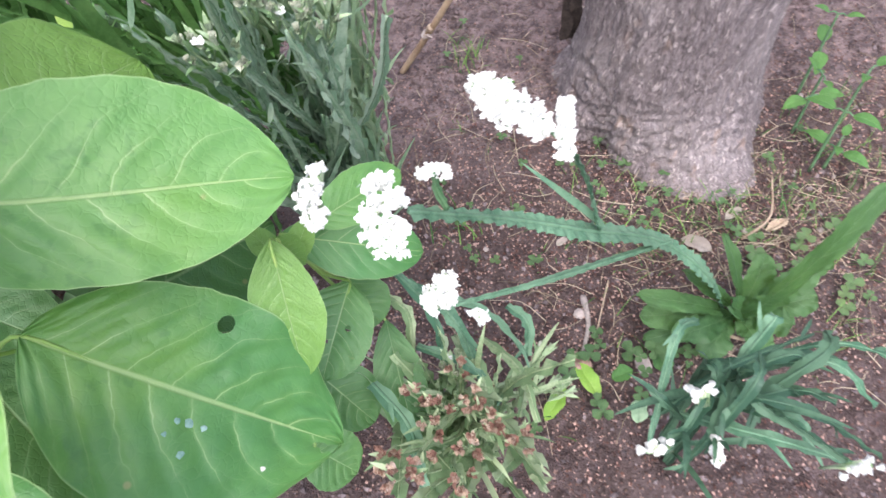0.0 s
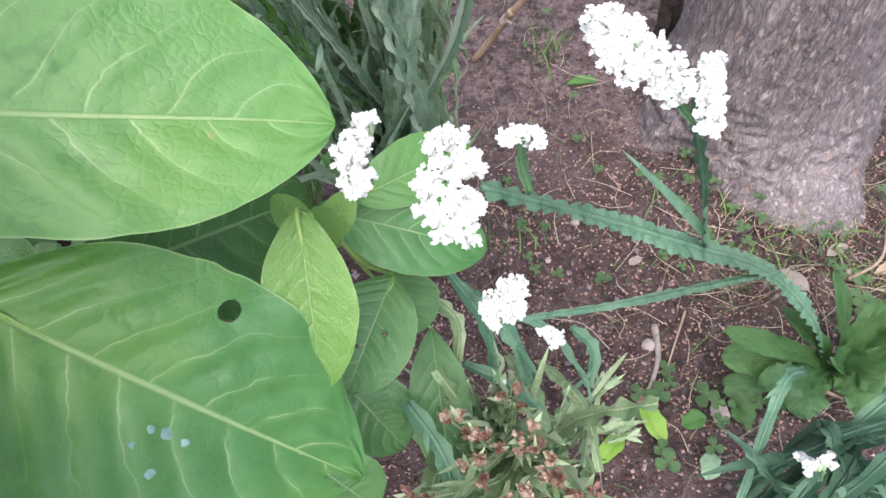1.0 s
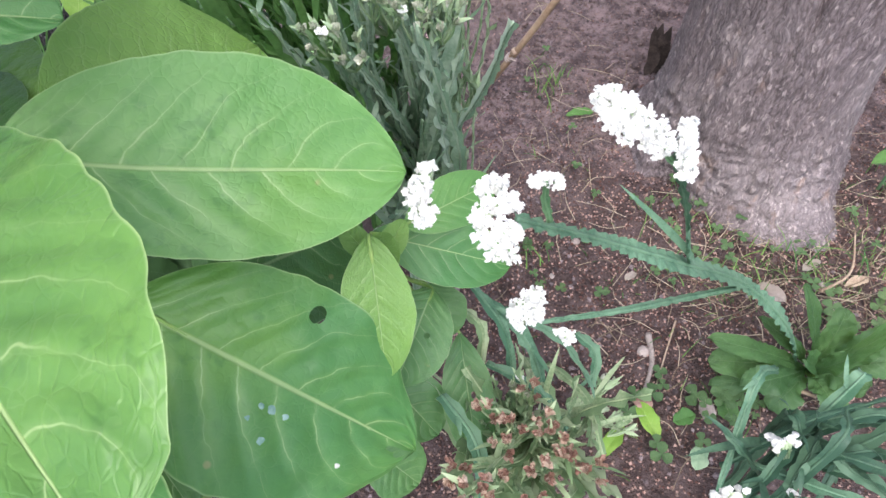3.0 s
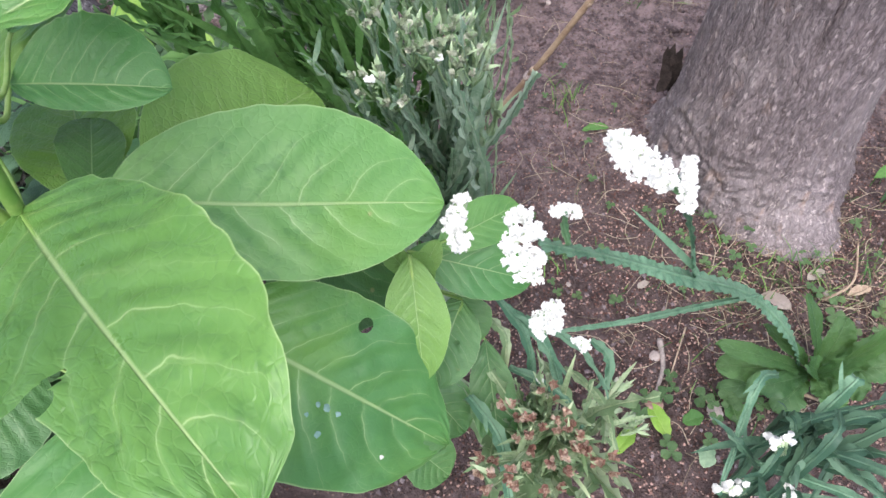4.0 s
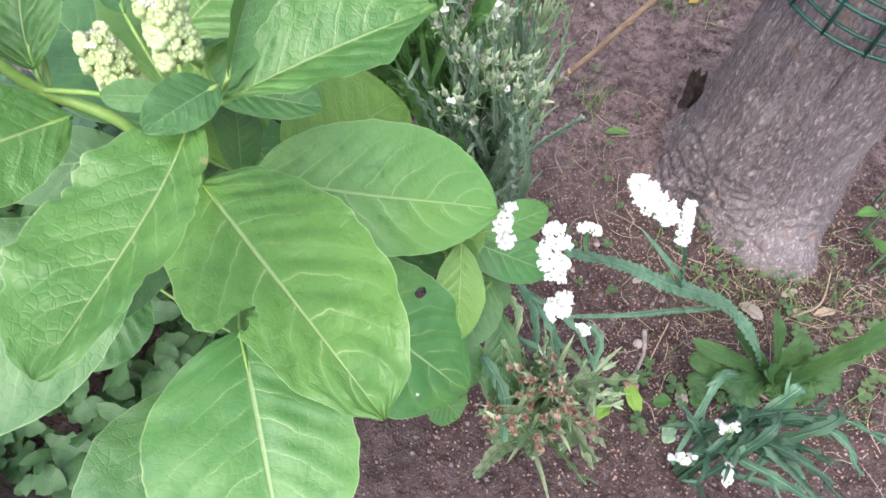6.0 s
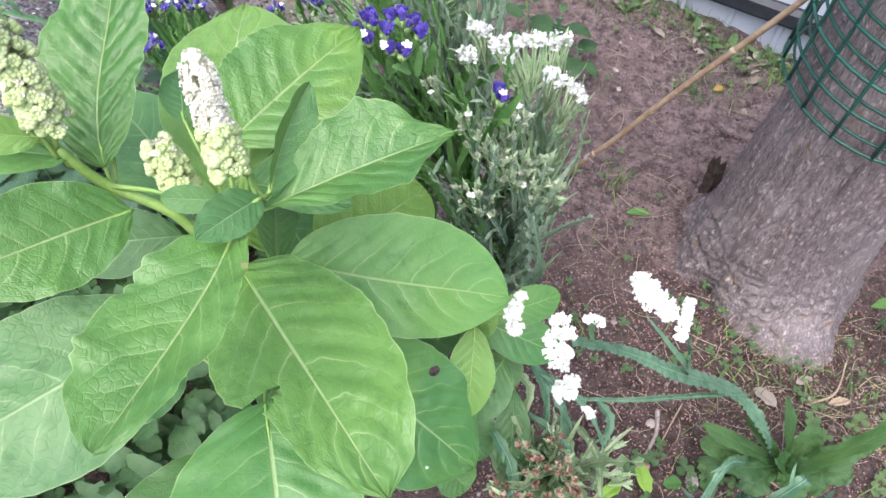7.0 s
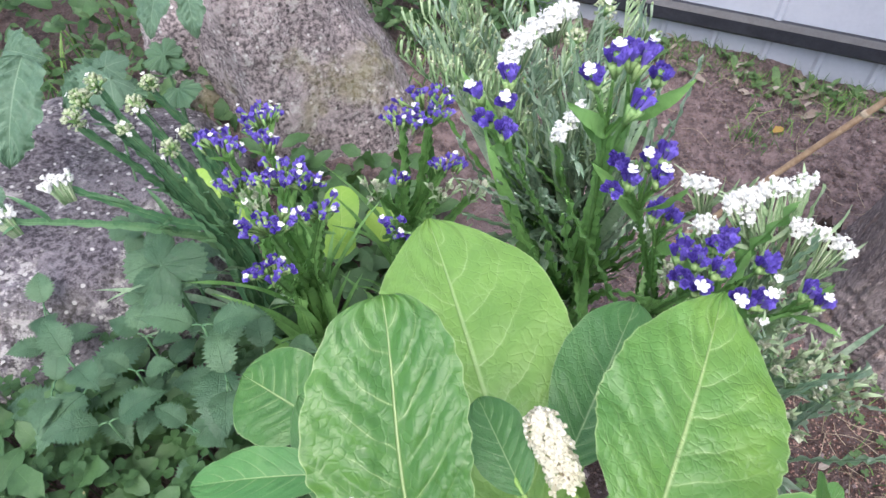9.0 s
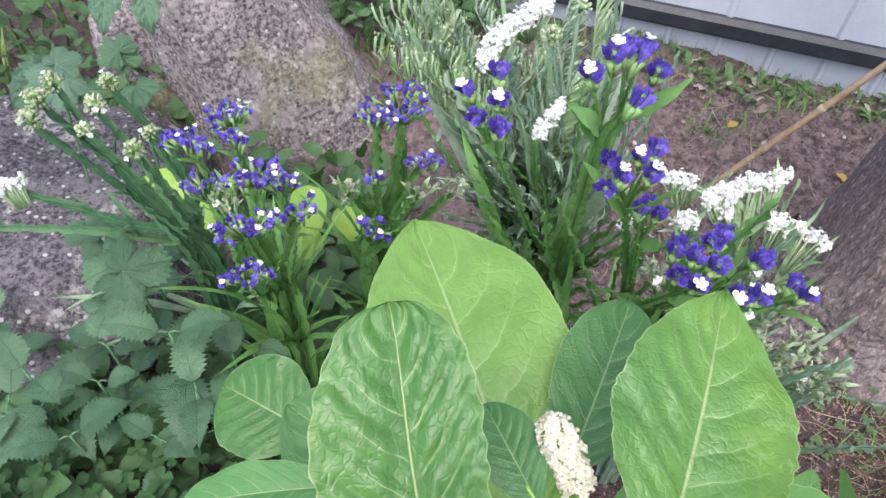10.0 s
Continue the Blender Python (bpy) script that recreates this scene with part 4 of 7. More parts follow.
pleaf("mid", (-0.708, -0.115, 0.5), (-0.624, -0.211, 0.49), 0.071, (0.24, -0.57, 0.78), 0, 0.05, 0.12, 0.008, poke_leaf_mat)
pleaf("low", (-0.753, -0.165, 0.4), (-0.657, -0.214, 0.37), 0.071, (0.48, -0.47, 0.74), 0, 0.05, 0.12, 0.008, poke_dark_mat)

# Added dark leaf standing in for the shade of this gap; hides the stems.
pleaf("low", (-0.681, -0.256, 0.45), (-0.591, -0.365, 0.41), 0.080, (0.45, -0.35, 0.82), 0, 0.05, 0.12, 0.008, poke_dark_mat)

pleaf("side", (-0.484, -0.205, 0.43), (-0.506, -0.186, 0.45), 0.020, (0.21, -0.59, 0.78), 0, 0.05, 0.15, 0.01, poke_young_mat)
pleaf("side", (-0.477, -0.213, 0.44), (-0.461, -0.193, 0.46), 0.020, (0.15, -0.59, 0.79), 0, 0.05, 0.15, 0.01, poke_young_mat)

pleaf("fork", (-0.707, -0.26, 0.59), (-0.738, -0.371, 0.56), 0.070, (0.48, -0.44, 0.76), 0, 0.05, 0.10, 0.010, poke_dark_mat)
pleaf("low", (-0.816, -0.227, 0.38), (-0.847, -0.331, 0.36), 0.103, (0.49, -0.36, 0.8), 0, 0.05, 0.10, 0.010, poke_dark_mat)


def leaf_spot(leaf, u, v, r, mat, label):
    """A dried drop or scar lying on a leaf."""
    me = leaf.data
    uvs = me.uv_layers[0].data
    poly = min(me.polygons, key=lambda q: (uvs[q.loop_start].uv[0] - u) ** 2 + (uvs[q.loop_start].uv[1] - v) ** 2)
    n = poly.normal if poly.normal.z > 0 else -poly.normal
    _, s0, u0 = frame_of(n)
    c = poly.center + n * 0.0012
    jig = random.Random(int(u * 1000))
    rim = [c + r * jig.uniform(0.75, 1.2) * (math.cos(k * 0.628) * s0 + math.sin(k * 0.628) * u0) - n * 0.0006 for k in range(10)]
    sh = Shape()
    sh.add([c] + rim, [(0, 1 + k, 1 + (k + 1) % 10) for k in range(10)])
    sh.make("dried_spot", mat, leaf, label)


drop_mat = plain_mat("dried_drop", (0.13, 0.27, 0.20), (0.24, 0.36, 0.32), 300, 0.5, 0.2, 0.001)
scar_mat = plain_mat("pale_scar", (0.42, 0.42, 0.36), (0.60, 0.60, 0.54), 300, 0.7, 0.2, 0.001)
for u, v, r in ((0.44, 0.60, 0.0022), (0.47, 0.61, 0.0030), (0.52, 0.60, 0.0020), (0.42, 0.67, 0.0016), (0.48, 0.72, 0.0024)):
    leaf_spot(low_leaf, u, v, r, drop_mat, "bluish dried drop on the leaf")
leaf_spot(low_leaf, 0.74, 0.74, 0.0018, scar_mat, "small pale ringed scar")


def berry_mesh():
    sh = Shape()
    for k in range(8):
        d = Vector((math.cos(k * 0.7854), math.sin(k * 0.7854), 0))
        ball(sh, d * 0.52, 0.46, (d.x * 0.3, d.y * 0.3, 1), 1.35, 7, 5)
    ball(sh, Vector((0, 0, 0.28)), 0.30, (0, 0, 1), 0.8, 6, 4)
    me = bpy.data.meshes.new("berry")
    me.from_pydata(sh.v, [], sh.f)
    me.polygons.foreach_set("use_smooth", [True] * len(me.polygons))
    me.materials.append(berry_mat)
    return me


BERRY = berry_mesh()


def raceme(node, pts, radius, ripe, seed, label, step=0.00019, petal=0.0027):
    """A flower spike: a rachis with ribbed green fruit below and starry florets towards the tip. ripe: share of the length in fruit."""
    rnd = random.Random(seed)
    path = bend(pts, 30)
    sh = Shape()
    tube(sh, bend([NODE[node], NODE[node].lerp(path[0], 0.6) + Vector((0, 0, 0.004)), path[0]], 8), 0.0018, 0.0016, 7)
    sh.make("peduncle", stem_mat, poke)
    sh = Shape()
    tube(sh, path, 0.0016, 0.0008, 7)
    rachis = sh.make("flower_spike", rachis_mat, poke, label)
    white, stalks = Shape(), Shape()
    length = sum((path[i + 1] - path[i]).length for i in range(30))

    def spot(f, k):
        i = min(29, int(f * 30))
        p = path[i].lerp(path[i + 1], f * 30 - i)
        t, s, u = frame_of(path[i + 1] - path[i])
        a0 = k * 2.39996 + rnd.uniform(-0.25, 0.25)
        return p, t, (math.cos(a0) * s + math.sin(a0) * u + t * 0.3).normalized()

    n = int(length * ripe / 0.00096)
    for k in range(n):
        f = ripe * (k + 0.3) / n
        p, t, out = spot(f, k)
        c = p + out * radius * rnd.uniform(0.6, 1.12)
        tube(stalks, [p, p.lerp(c, 0.5) + t * 0.0006, c], 0.0006, 0.0005, 4)
        r = 0.0053 * rnd.uniform(0.80, 1.12) * (1.0 - 0.35 * max(0, f - 0.3))
        ob = new("berry", BERRY)
        ob.parent = rachis
        ob.matrix_basis = Matrix.LocRotScale(c, out.to_track_quat("Z", "Y"), Vector((r, r, r)))
    m = int(length * (1 - ripe) / step) + int(n * 0.6)
    for k in range(m):
        f = ripe * 0.9 + (1 - ripe * 0.9) * (k + 0.5) / m if k < m - int(n * 0.6) else ripe * rnd.random()
        p, t, out = spot(min(f, 0.999), k + 5)
        thin = 1.0 - 0.42 * max(0, (f - 0.75) / 0.25) ** 2
        c = p + out * radius * thin * rnd.uniform(0.7, 1.08)
        tube(stalks, [p, c], 0.0005, 0.0004, 4)
        star(white, c, out + t * 0.3, petal * rnd.uniform(0.75, 1.15) * (0.6 + 0.4 * thin), rnd)
        ball(white, c + out * 0.0006, 0.0010, out, 1.0, 6, 4)
    t, s, u = frame_of(path[-1] - path[-3])
    for k in range(int(0.0133 / step) if ripe < 1 else 0):
        out = (t * rnd.uniform(0.3, 1.2) + s * rnd.uniform(-1, 1) + u * rnd.uniform(-1, 1)).normalized()
        c = path[-1] - t * radius * 0.25 + out * radius * 0.62 * rnd.uniform(0.6, 1.1)
        star(white, c, out, 0.0022 * rnd.uniform(0.7, 1.1), rnd)
        ball(white, c, 0.0009, out, 1.0, 6, 4)
    if white.v:
        white.make("bloom", floret_mat, rachis, "tiny cream-white florets")
    stalks.make("pedicel", rachis_mat, rachis)


raceme("left_top", [(-0.742, -0.301, 0.772), (-0.748, -0.300, 0.82), (-0.757, -0.299, 0.886)], 0.0120, 0.90, 1, "long drooping flower spike, mostly in fruit")
raceme("top", [(-0.627, -0.322, 0.776), (-0.632, -0.312, 0.805), (-0.638, -0.304, 0.843)], 0.0092, 0.5, 2, "short flower spike, half in fruit")
raceme("right", [(-0.677, -0.230, 0.718), (-0.684, -0.219, 0.735), (-0.692, -0.211, 0.752)], 0.0084, 0.0, 3, "upright cream flower spike in full bloom", 0.00028)
raceme("left", [(-0.675, -0.298, 0.715), (-0.685, -0.29, 0.735), (-0.692, -0.285, 0.752)], 0.0105, 1.0, 4, "short spike of ribbed green berries")
raceme("left_top", [(-0.775, -0.305, 0.772), (-0.798, -0.296, 0.785), (-0.826, -0.287, 0.792)], 0.0095, 0.0, 5, "small side spike of loose white florets", 0.0011, 0.0044)

bud_mat = plain_mat("bud_calyx", (0.34, 0.42, 0.24), (0.58, 0.62, 0.46), 90, 0.7, 0.2, 0.001, 0.2, island=0.6)
teal_mat = plain_mat("teal_stem", (0.030, 0.078, 0.047), (0.076, 0.148, 0.090), 60, 0.55, 0.3, 0.002, 0.15, island=0.4)
rosette_mat = leaf_mat("rosette_leaf", (0.034, 0.095, 0.031), (0.078, 0.175, 0.054), (0.20, 0.30, 0.15), count=9, slant=1.5, rough=0.5, vein_amt=0.5, bump=0.8)
tube_mat = plain_mat("pale_calyx_tube", (0.24, 0.37, 0.19), (0.48, 0.57, 0.38), 90, 0.6, 0.2, 0.001, 0.25, island=0.6)

silver_mat = plain_mat("silver_green_stem", (0.225, 0.350, 0.230), (0.48, 0.60, 0.46), 50, 0.40, 0.3, 0.002, 0.35, island=0.5)
dull_mat = plain_mat("dull_stem", (0.215, 0.325, 0.165), (0.45, 0.545, 0.335), 60, 0.6, 0.2, 0.002, 0.35, island=0.6)

# ---- statice ----
def corolla_mesh(seed):
    sh = Shape()
    star(sh, Vector((0, 0, 0)), (0, 0, 1), 1.0, random.Random(seed))
    me = bpy.data.meshes.new("corolla")
    me.from_pydata(sh.v, [], sh.f)
    me.polygons.foreach_set("use_smooth", [True] * len(me.polygons))
    me.materials.append(white_mat)
    return me


COROLLA = [corolla_mesh(k) for k in range(4)]


def plant_head(parent, kind, center, axis, size, seed, n=14, lean=(0, 0, 1)):
    """A flower head: papery funnels on green bracts, set close in a one-sided comb."""
    rnd = random.Random(seed)
    petals, corolla, bracts = Shape(), [] if kind in ("purple", "violet") else Shape(), Shape()
    c = Vector(center)
    t, s, u = frame_of(axis)
    grow = Vector(lean).normalized()
    n = int(n * 1.7) if kind == "purple" else n
    root = c - grow * (max(size * 1.2, 0.032) if kind == "white" else size * 0.9)
    for k in range(n):
        f = (k + 0.5) / n - 0.5
        p = c + t * f * size * (2.1 if kind in ("purple", "violet") else 1.7) + s * rnd.uniform(-0.32, 0.32) * size * (0.6 if kind == "white" else 1.9 if kind == "purple" else 1.0) + grow * rnd.uniform(-0.22, 0.22) * size - grow * abs(f) ** 2 * size * 0.8
        out = (grow * 1.0 + t * f * 0.9 + s * rnd.uniform(-0.45, 0.45) + u * rnd.uniform(-0.25, 0.25)).normalized()
        r = 0.0056 * rnd.uniform(0.8, 1.15)
        if kind == "purple":
            for m in range(2):
                e = p + (t * rnd.uniform(-1, 1) + s * rnd.uniform(-1, 1)) * 0.0024
                cup(petals, e - out * 0.003, (out + t * rnd.uniform(-0.4, 0.4) + s * rnd.uniform(-0.4, 0.4)).normalized(), r * rnd.uniform(0.36, 0.52), rnd.uniform(0.006, 0.009), rnd, 5, 1.15)
            tube(bracts, [p - out * 0.012, p - out * 0.006, p - out * 0.001], 0.0010, 0.0020, 6)
            if rnd.random() < 0.24:
                corolla.append((p + out * 0.0062, out, 0.0027))
        elif kind == "violet":
            for m in range(6):
                a0 = m * 1.047 + rnd.uniform(-0.4, 0.4)
                ring = (math.cos(a0) * s + math.sin(a0) * t) * (0.0027 if m else 0.0)
                cup(petals, p + ring - out * rnd.uniform(0.003, 0.006), (out + ring * 70).normalized(), 0.0056 * rnd.uniform(0.34, 0.46), rnd.uniform(0.0080, 0.0112), rnd, 6, 1.25)
            for m in range(5):
                a0 = m * 1.257
                ring = (math.cos(a0) * s + math.sin(a0) * t) * 0.0034
                tube(bracts, [p - out * 0.016, p + ring * 0.6 - out * 0.009, p + ring - out * 0.003], 0.0008, 0.0022, 6)
            if rnd.random() < 0.5:
                corolla.append((p + out * 0.0075 + s * rnd.uniform(-0.003, 0.003), out, 0.0041))
        elif kind == "white":
            for m in range(3):
                e = p + (t * rnd.uniform(-1, 1) + s * rnd.uniform(-1, 1)) * 0.0048 + grow * rnd.uniform(-0.004, 0.003)
                cup(petals, e, (out + s * rnd.uniform(-0.5, 0.5) + t * rnd.uniform(-0.4, 0.4)).normalized(), 0.0031, 0.0058, rnd, 5)
                if rnd.random() < 0.5:
                    star(corolla, e + out * 0.0054, out, 0.0024, rnd)
        else:
            for m in range(5):
                d = Vector((rnd.gauss(0, 1), rnd.gauss(0, 1), rnd.gauss(0.5, 1))).normalized()
                p = c + d * size * rnd.uniform(0.45, 0.72)
                out = (d + grow * 0.4).normalized()
                cup(petals, p, out, 0.0016, 0.0042, rnd, 4)
            if rnd.random() < 0.2:
                star(corolla, p + out * 0.006, out, 0.003, rnd)
        q = root + (p - root) * 0.15 + t * f * size * (0.7 if kind == "white" else 0.25)
        tube(bracts, [q, q.lerp(p, 0.6) + grow * 0.001, p + out * 0.0035], 0.0007, 0.0017 if kind == "white" else 0.0018, 5)
        if rnd.random() < 0.5:
            e = p + Vector((rnd.uniform(-1, 1), rnd.uniform(-1, 1), rnd.uniform(-0.3, 0.9))) * 0.006
            blade(bracts, q.lerp(p, 0.5), e, 0.0035, out, nu=3, nv=2, seed=k)
    pm = {"purple": purple_mat, "violet": purple_mat, "white": white_mat, "bud": bud_mat}[kind]
    lab = {"purple": "violet papery flower head with white centres", "violet": "large violet flower tuft with white corolla", "white": "white papery flower head", "bud": "pale green flower head in bud"}[kind]
    eyes = []
    if kind in ("purple", "violet"):
        eyes, corolla = corolla, Shape()
    head = petals.make("flower_head", pm, parent, lab, smooth=kind not in ("purple", "violet"))
    for p, d, r in eyes:
        ob = new("corolla", COROLLA[rnd.randrange(4)])
        ob.parent = head
        ob.matrix_basis = Matrix.LocRotScale(p, d.to_track_quat("Z", "Y"), Vector((r, r, r)))
    if corolla.v:
        corolla.make("corolla", white_mat, head, "small white corollas")
    bracts.make("calyx_tuft", tube_mat if kind == "white" else bract_mat, head, "green bracts")


def comb_head(parent, pts, wide, seed, lean, drop=0.016, share=0.4, foot=None, fine=2, gaps=-9.0, deep=0.0022):
    """A dense one-sided comb of tiny frayed florets along a bent axis, on pale tubes that gather below it."""
    rnd = random.Random(seed)
    grow = Vector(lean).normalized()
    total = sum((Vector(q) - Vector(p)).length for p, q in zip(pts, pts[1:]))
    path = bend(pts, 16)
    root = Vector(foot) if foot else path[8] - grow * max(drop, total * 0.45)
    petals, eyes, tubes = Shape(), Shape(), Shape()
    n = max(14, int(total * wide * 2.0 / 2.9e-6))
    for k in range(n):
        f = rnd.random() * 16
        if noise.noise((f * 0.75, seed * 3.1, 4.0)) < gaps:
            continue
        i = min(15, int(f))
        c = path[i].lerp(path[i + 1], f - i)
        t, _, _ = frame_of(path[i + 1] - path[i])
        s = t.cross(grow).normalized()
        w = rnd.uniform(-1, 1) * (0.7 + 0.3 * noise.noise((f * 0.9, seed, 0.0))) * min(1.0, 0.55 + min(f, 16 - f) * 0.25)
        p = c + s * w * wide + grow * (rnd.uniform(-deep, 0.0022) + (0.0008 + deep) * noise.noise((f * 1.3, w * 2, seed)) - 0.0035 * w * w)
        out = (grow + s * (w * 0.6 + rnd.uniform(-0.4, 0.4)) + t * rnd.uniform(-0.45, 0.45)).normalized()
        if k % 3 == 0:
            cup(petals, p - out * 0.0025, out, rnd.uniform(0.0012, 0.0018), rnd.uniform(0.0030, 0.0042), rnd, 4)
        for m in range(fine):
            e = p + (s * rnd.uniform(-1, 1) + t * rnd.uniform(-1, 1)) * 0.0016 + out * rnd.uniform(-0.0005, 0.0022)
            star(eyes, e, (out + s * rnd.uniform(-0.8, 0.8) + t * rnd.uniform(-0.8, 0.8)).normalized(), rnd.uniform(0.0011, 0.0019), rnd)
        if rnd.random() < share:
            q = root + (p - root) * 0.2
            tube(tubes, [q, q.lerp(p, 0.6), p - out * 0.001], 0.0004, 0.0010, 5)
    head = petals.make("flower_head", white_mat, parent, "white papery flower comb")
    if eyes.v:
        eyes.make("corolla", white_mat, head, "small white corollas")
    if tubes.v:
        tubes.make("calyx_tuft", tube_mat, head, "pale green flower tubes")
    return head


def spray(parent, center, out, size, seed, kind):
    """A loose branched head of slender calyces, fading or withered, with small bract leaves."""
    rnd = random.Random(seed)
    c, out = Vector(center), Vector(out).normalized()
    t, s, u = frame_of(out)
    root = c - out * max(0.03, size * 2.4)
    petals, stems, eyes = Shape(), Shape(), Shape()
    dry = kind == "withered"
    for k in range(3 if dry else 5):
        a0 = k * 2.4 + rnd.uniform(-0.5, 0.5)
        r = size * math.sqrt((k + 0.5) / 8) * 1.15
        side = math.cos(a0) * s + math.sin(a0) * u
        tip = c + side * r + out * size * rnd.uniform(-0.7, 0.5)
        mid = root.lerp(tip, 0.55) + side * 0.002
        tube(stems, bend([root, mid, tip], 6), 0.0010, 0.0008, 5)
        for m in range(1 if dry else 3):
            p = mid.lerp(tip, rnd.random())
            d = (out + side * rnd.uniform(0.1, 0.9) + Vector((rnd.uniform(-1, 1), rnd.uniform(-1, 1), rnd.uniform(-0.4, 0.4))) * 0.5).normalized()
            blade(stems, p, p + d * rnd.uniform(0.010, 0.018) * (1.25 if dry else 1.0), rnd.uniform(0.0025, 0.0042) * (1.1 if dry else 1.0), (0, -0.4, 1), 0.1, 0.25, 0.05, 0, 5, 2, 0.5, 0.8, seed=rnd.randrange(9999))
        for m in range(9 if dry else 4):
            d = (out + side * 0.35 + Vector((rnd.uniform(-1, 1), rnd.uniform(-1, 1), rnd.uniform(-1, 1))) * 0.45).normalized()
            cup(petals, tip - d * 0.002, d, rnd.uniform(0.0016, 0.0026) * (0.9 if dry else 1.0), rnd.uniform(0.006, 0.0095) * (1.25 if dry else 1.0), rnd, 4, rnd.uniform(0.8, 1.3))
        if kind == "faded" and rnd.random() < 0.10:
            for m in range(3):
                star(eyes, tip + out * 0.006 + Vector((rnd.uniform(-1, 1), rnd.uniform(-1, 1), 0)) * 0.002, out, 0.0030, rnd)
    head = petals.make("flower_head", cream_mat if kind == "faded" else rust_mat, parent, "fading cream flower spray" if kind == "faded" else "withered reddish-brown flower spray", smooth=False)
    stems.make("calyx_tuft", pale_stem_mat if kind == "faded" else dull_mat, head, "pale green bracts")
    if eyes.v:
        eyes.make("corolla", white_mat, head, "small white corollas")


def plume(parent, base, tip, seed, mat, tuft=18):
    """A pale arching stem whose upper part carries a one-sided comb of short branchlets in bud."""
    rnd = random.Random(seed)
    base, tip = Vector(base), Vector(tip)
    path = bend([base, base.lerp(tip, 0.55) + Vector((rnd.gauss(0, 0.012), rnd.gauss(0, 0.012), 0.02)), tip], 30)
    sh, buds = Shape(), Shape()
    tube(sh, path, 0.0016, 0.0009, 6)
    wings(sh, path[:22], 0.0050, rnd, 2, 0.3, 0.25)
    t, s, u = frame_of(path[-1] - path[20])
    up = (u + s * rnd.uniform(-0.6, 0.6)).normalized()
    for k in range(tuft):
        f = 15 + 15 * (k + 0.5) / tuft
        i = int(f)
        p = path[i].lerp(path[min(30, i + 1)], f - i)
        d = (t * 0.9 + up * rnd.uniform(0.3, 0.9) + s * rnd.uniform(-0.3, 0.3)).normalized()
        q = p + d * rnd.uniform(0.026, 0.042) * (1.15 - 0.5 * k / tuft)
        tube(sh, [p, p.lerp(q, 0.5) - up * 0.002, q], 0.0009, 0.0016, 5)
        blade(sh, p, p + d * 0.026 + up * 0.006, 0.0055, up, 0.1, 0.2, 0.05, 0, 5, 2, 0.5, 0.8, seed=k)
        for m in range(2):
            cup(buds, q + Vector((rnd.uniform(-1, 1), rnd.uniform(-1, 1), rnd.uniform(-1, 1))) * 0.0018, (d + up * 0.4).normalized(), 0.0012, 0.0035, rnd, 3)
    stem = sh.make("stem", mat, parent)
    buds.make("flower_head", bud_mat, stem, "comb of pale green buds")


def stalk(parent, pts, r, wing, seed, mat, wavy=0.22, n=None, flat=False, tufts=0):
    rnd = random.Random(seed)
    path = bend(pts, n or max(14, int(sum((Vector(pts[i + 1]) - Vector(pts[i])).length for i in range(len(pts) - 1)) / 0.008)))
    sh = Shape()
    tube(sh, path, r, r * 0.6, 6)
    if wing:
        wings(sh, path, wing, rnd, 2 if flat else 3, wavy, 0.25 if flat else rnd.uniform(0, 2))
    if tufts:
        side_leaves(sh, path, tufts, 0.030, 0.0045, rnd)
    return sh.make("stem", mat, parent)


def strap(parent, base, tip, width, seed, mat, nrm=(0, 0, 1), sag=0.1, wave=0.06, fold=0.25, a=0.5, b=0.8):
    sh = Shape()
    blade(sh, base, tip, width, nrm, sag, fold, wave, 0, 16, 4, a, b, seed=seed)
    return sh.make("leaf", mat, parent)


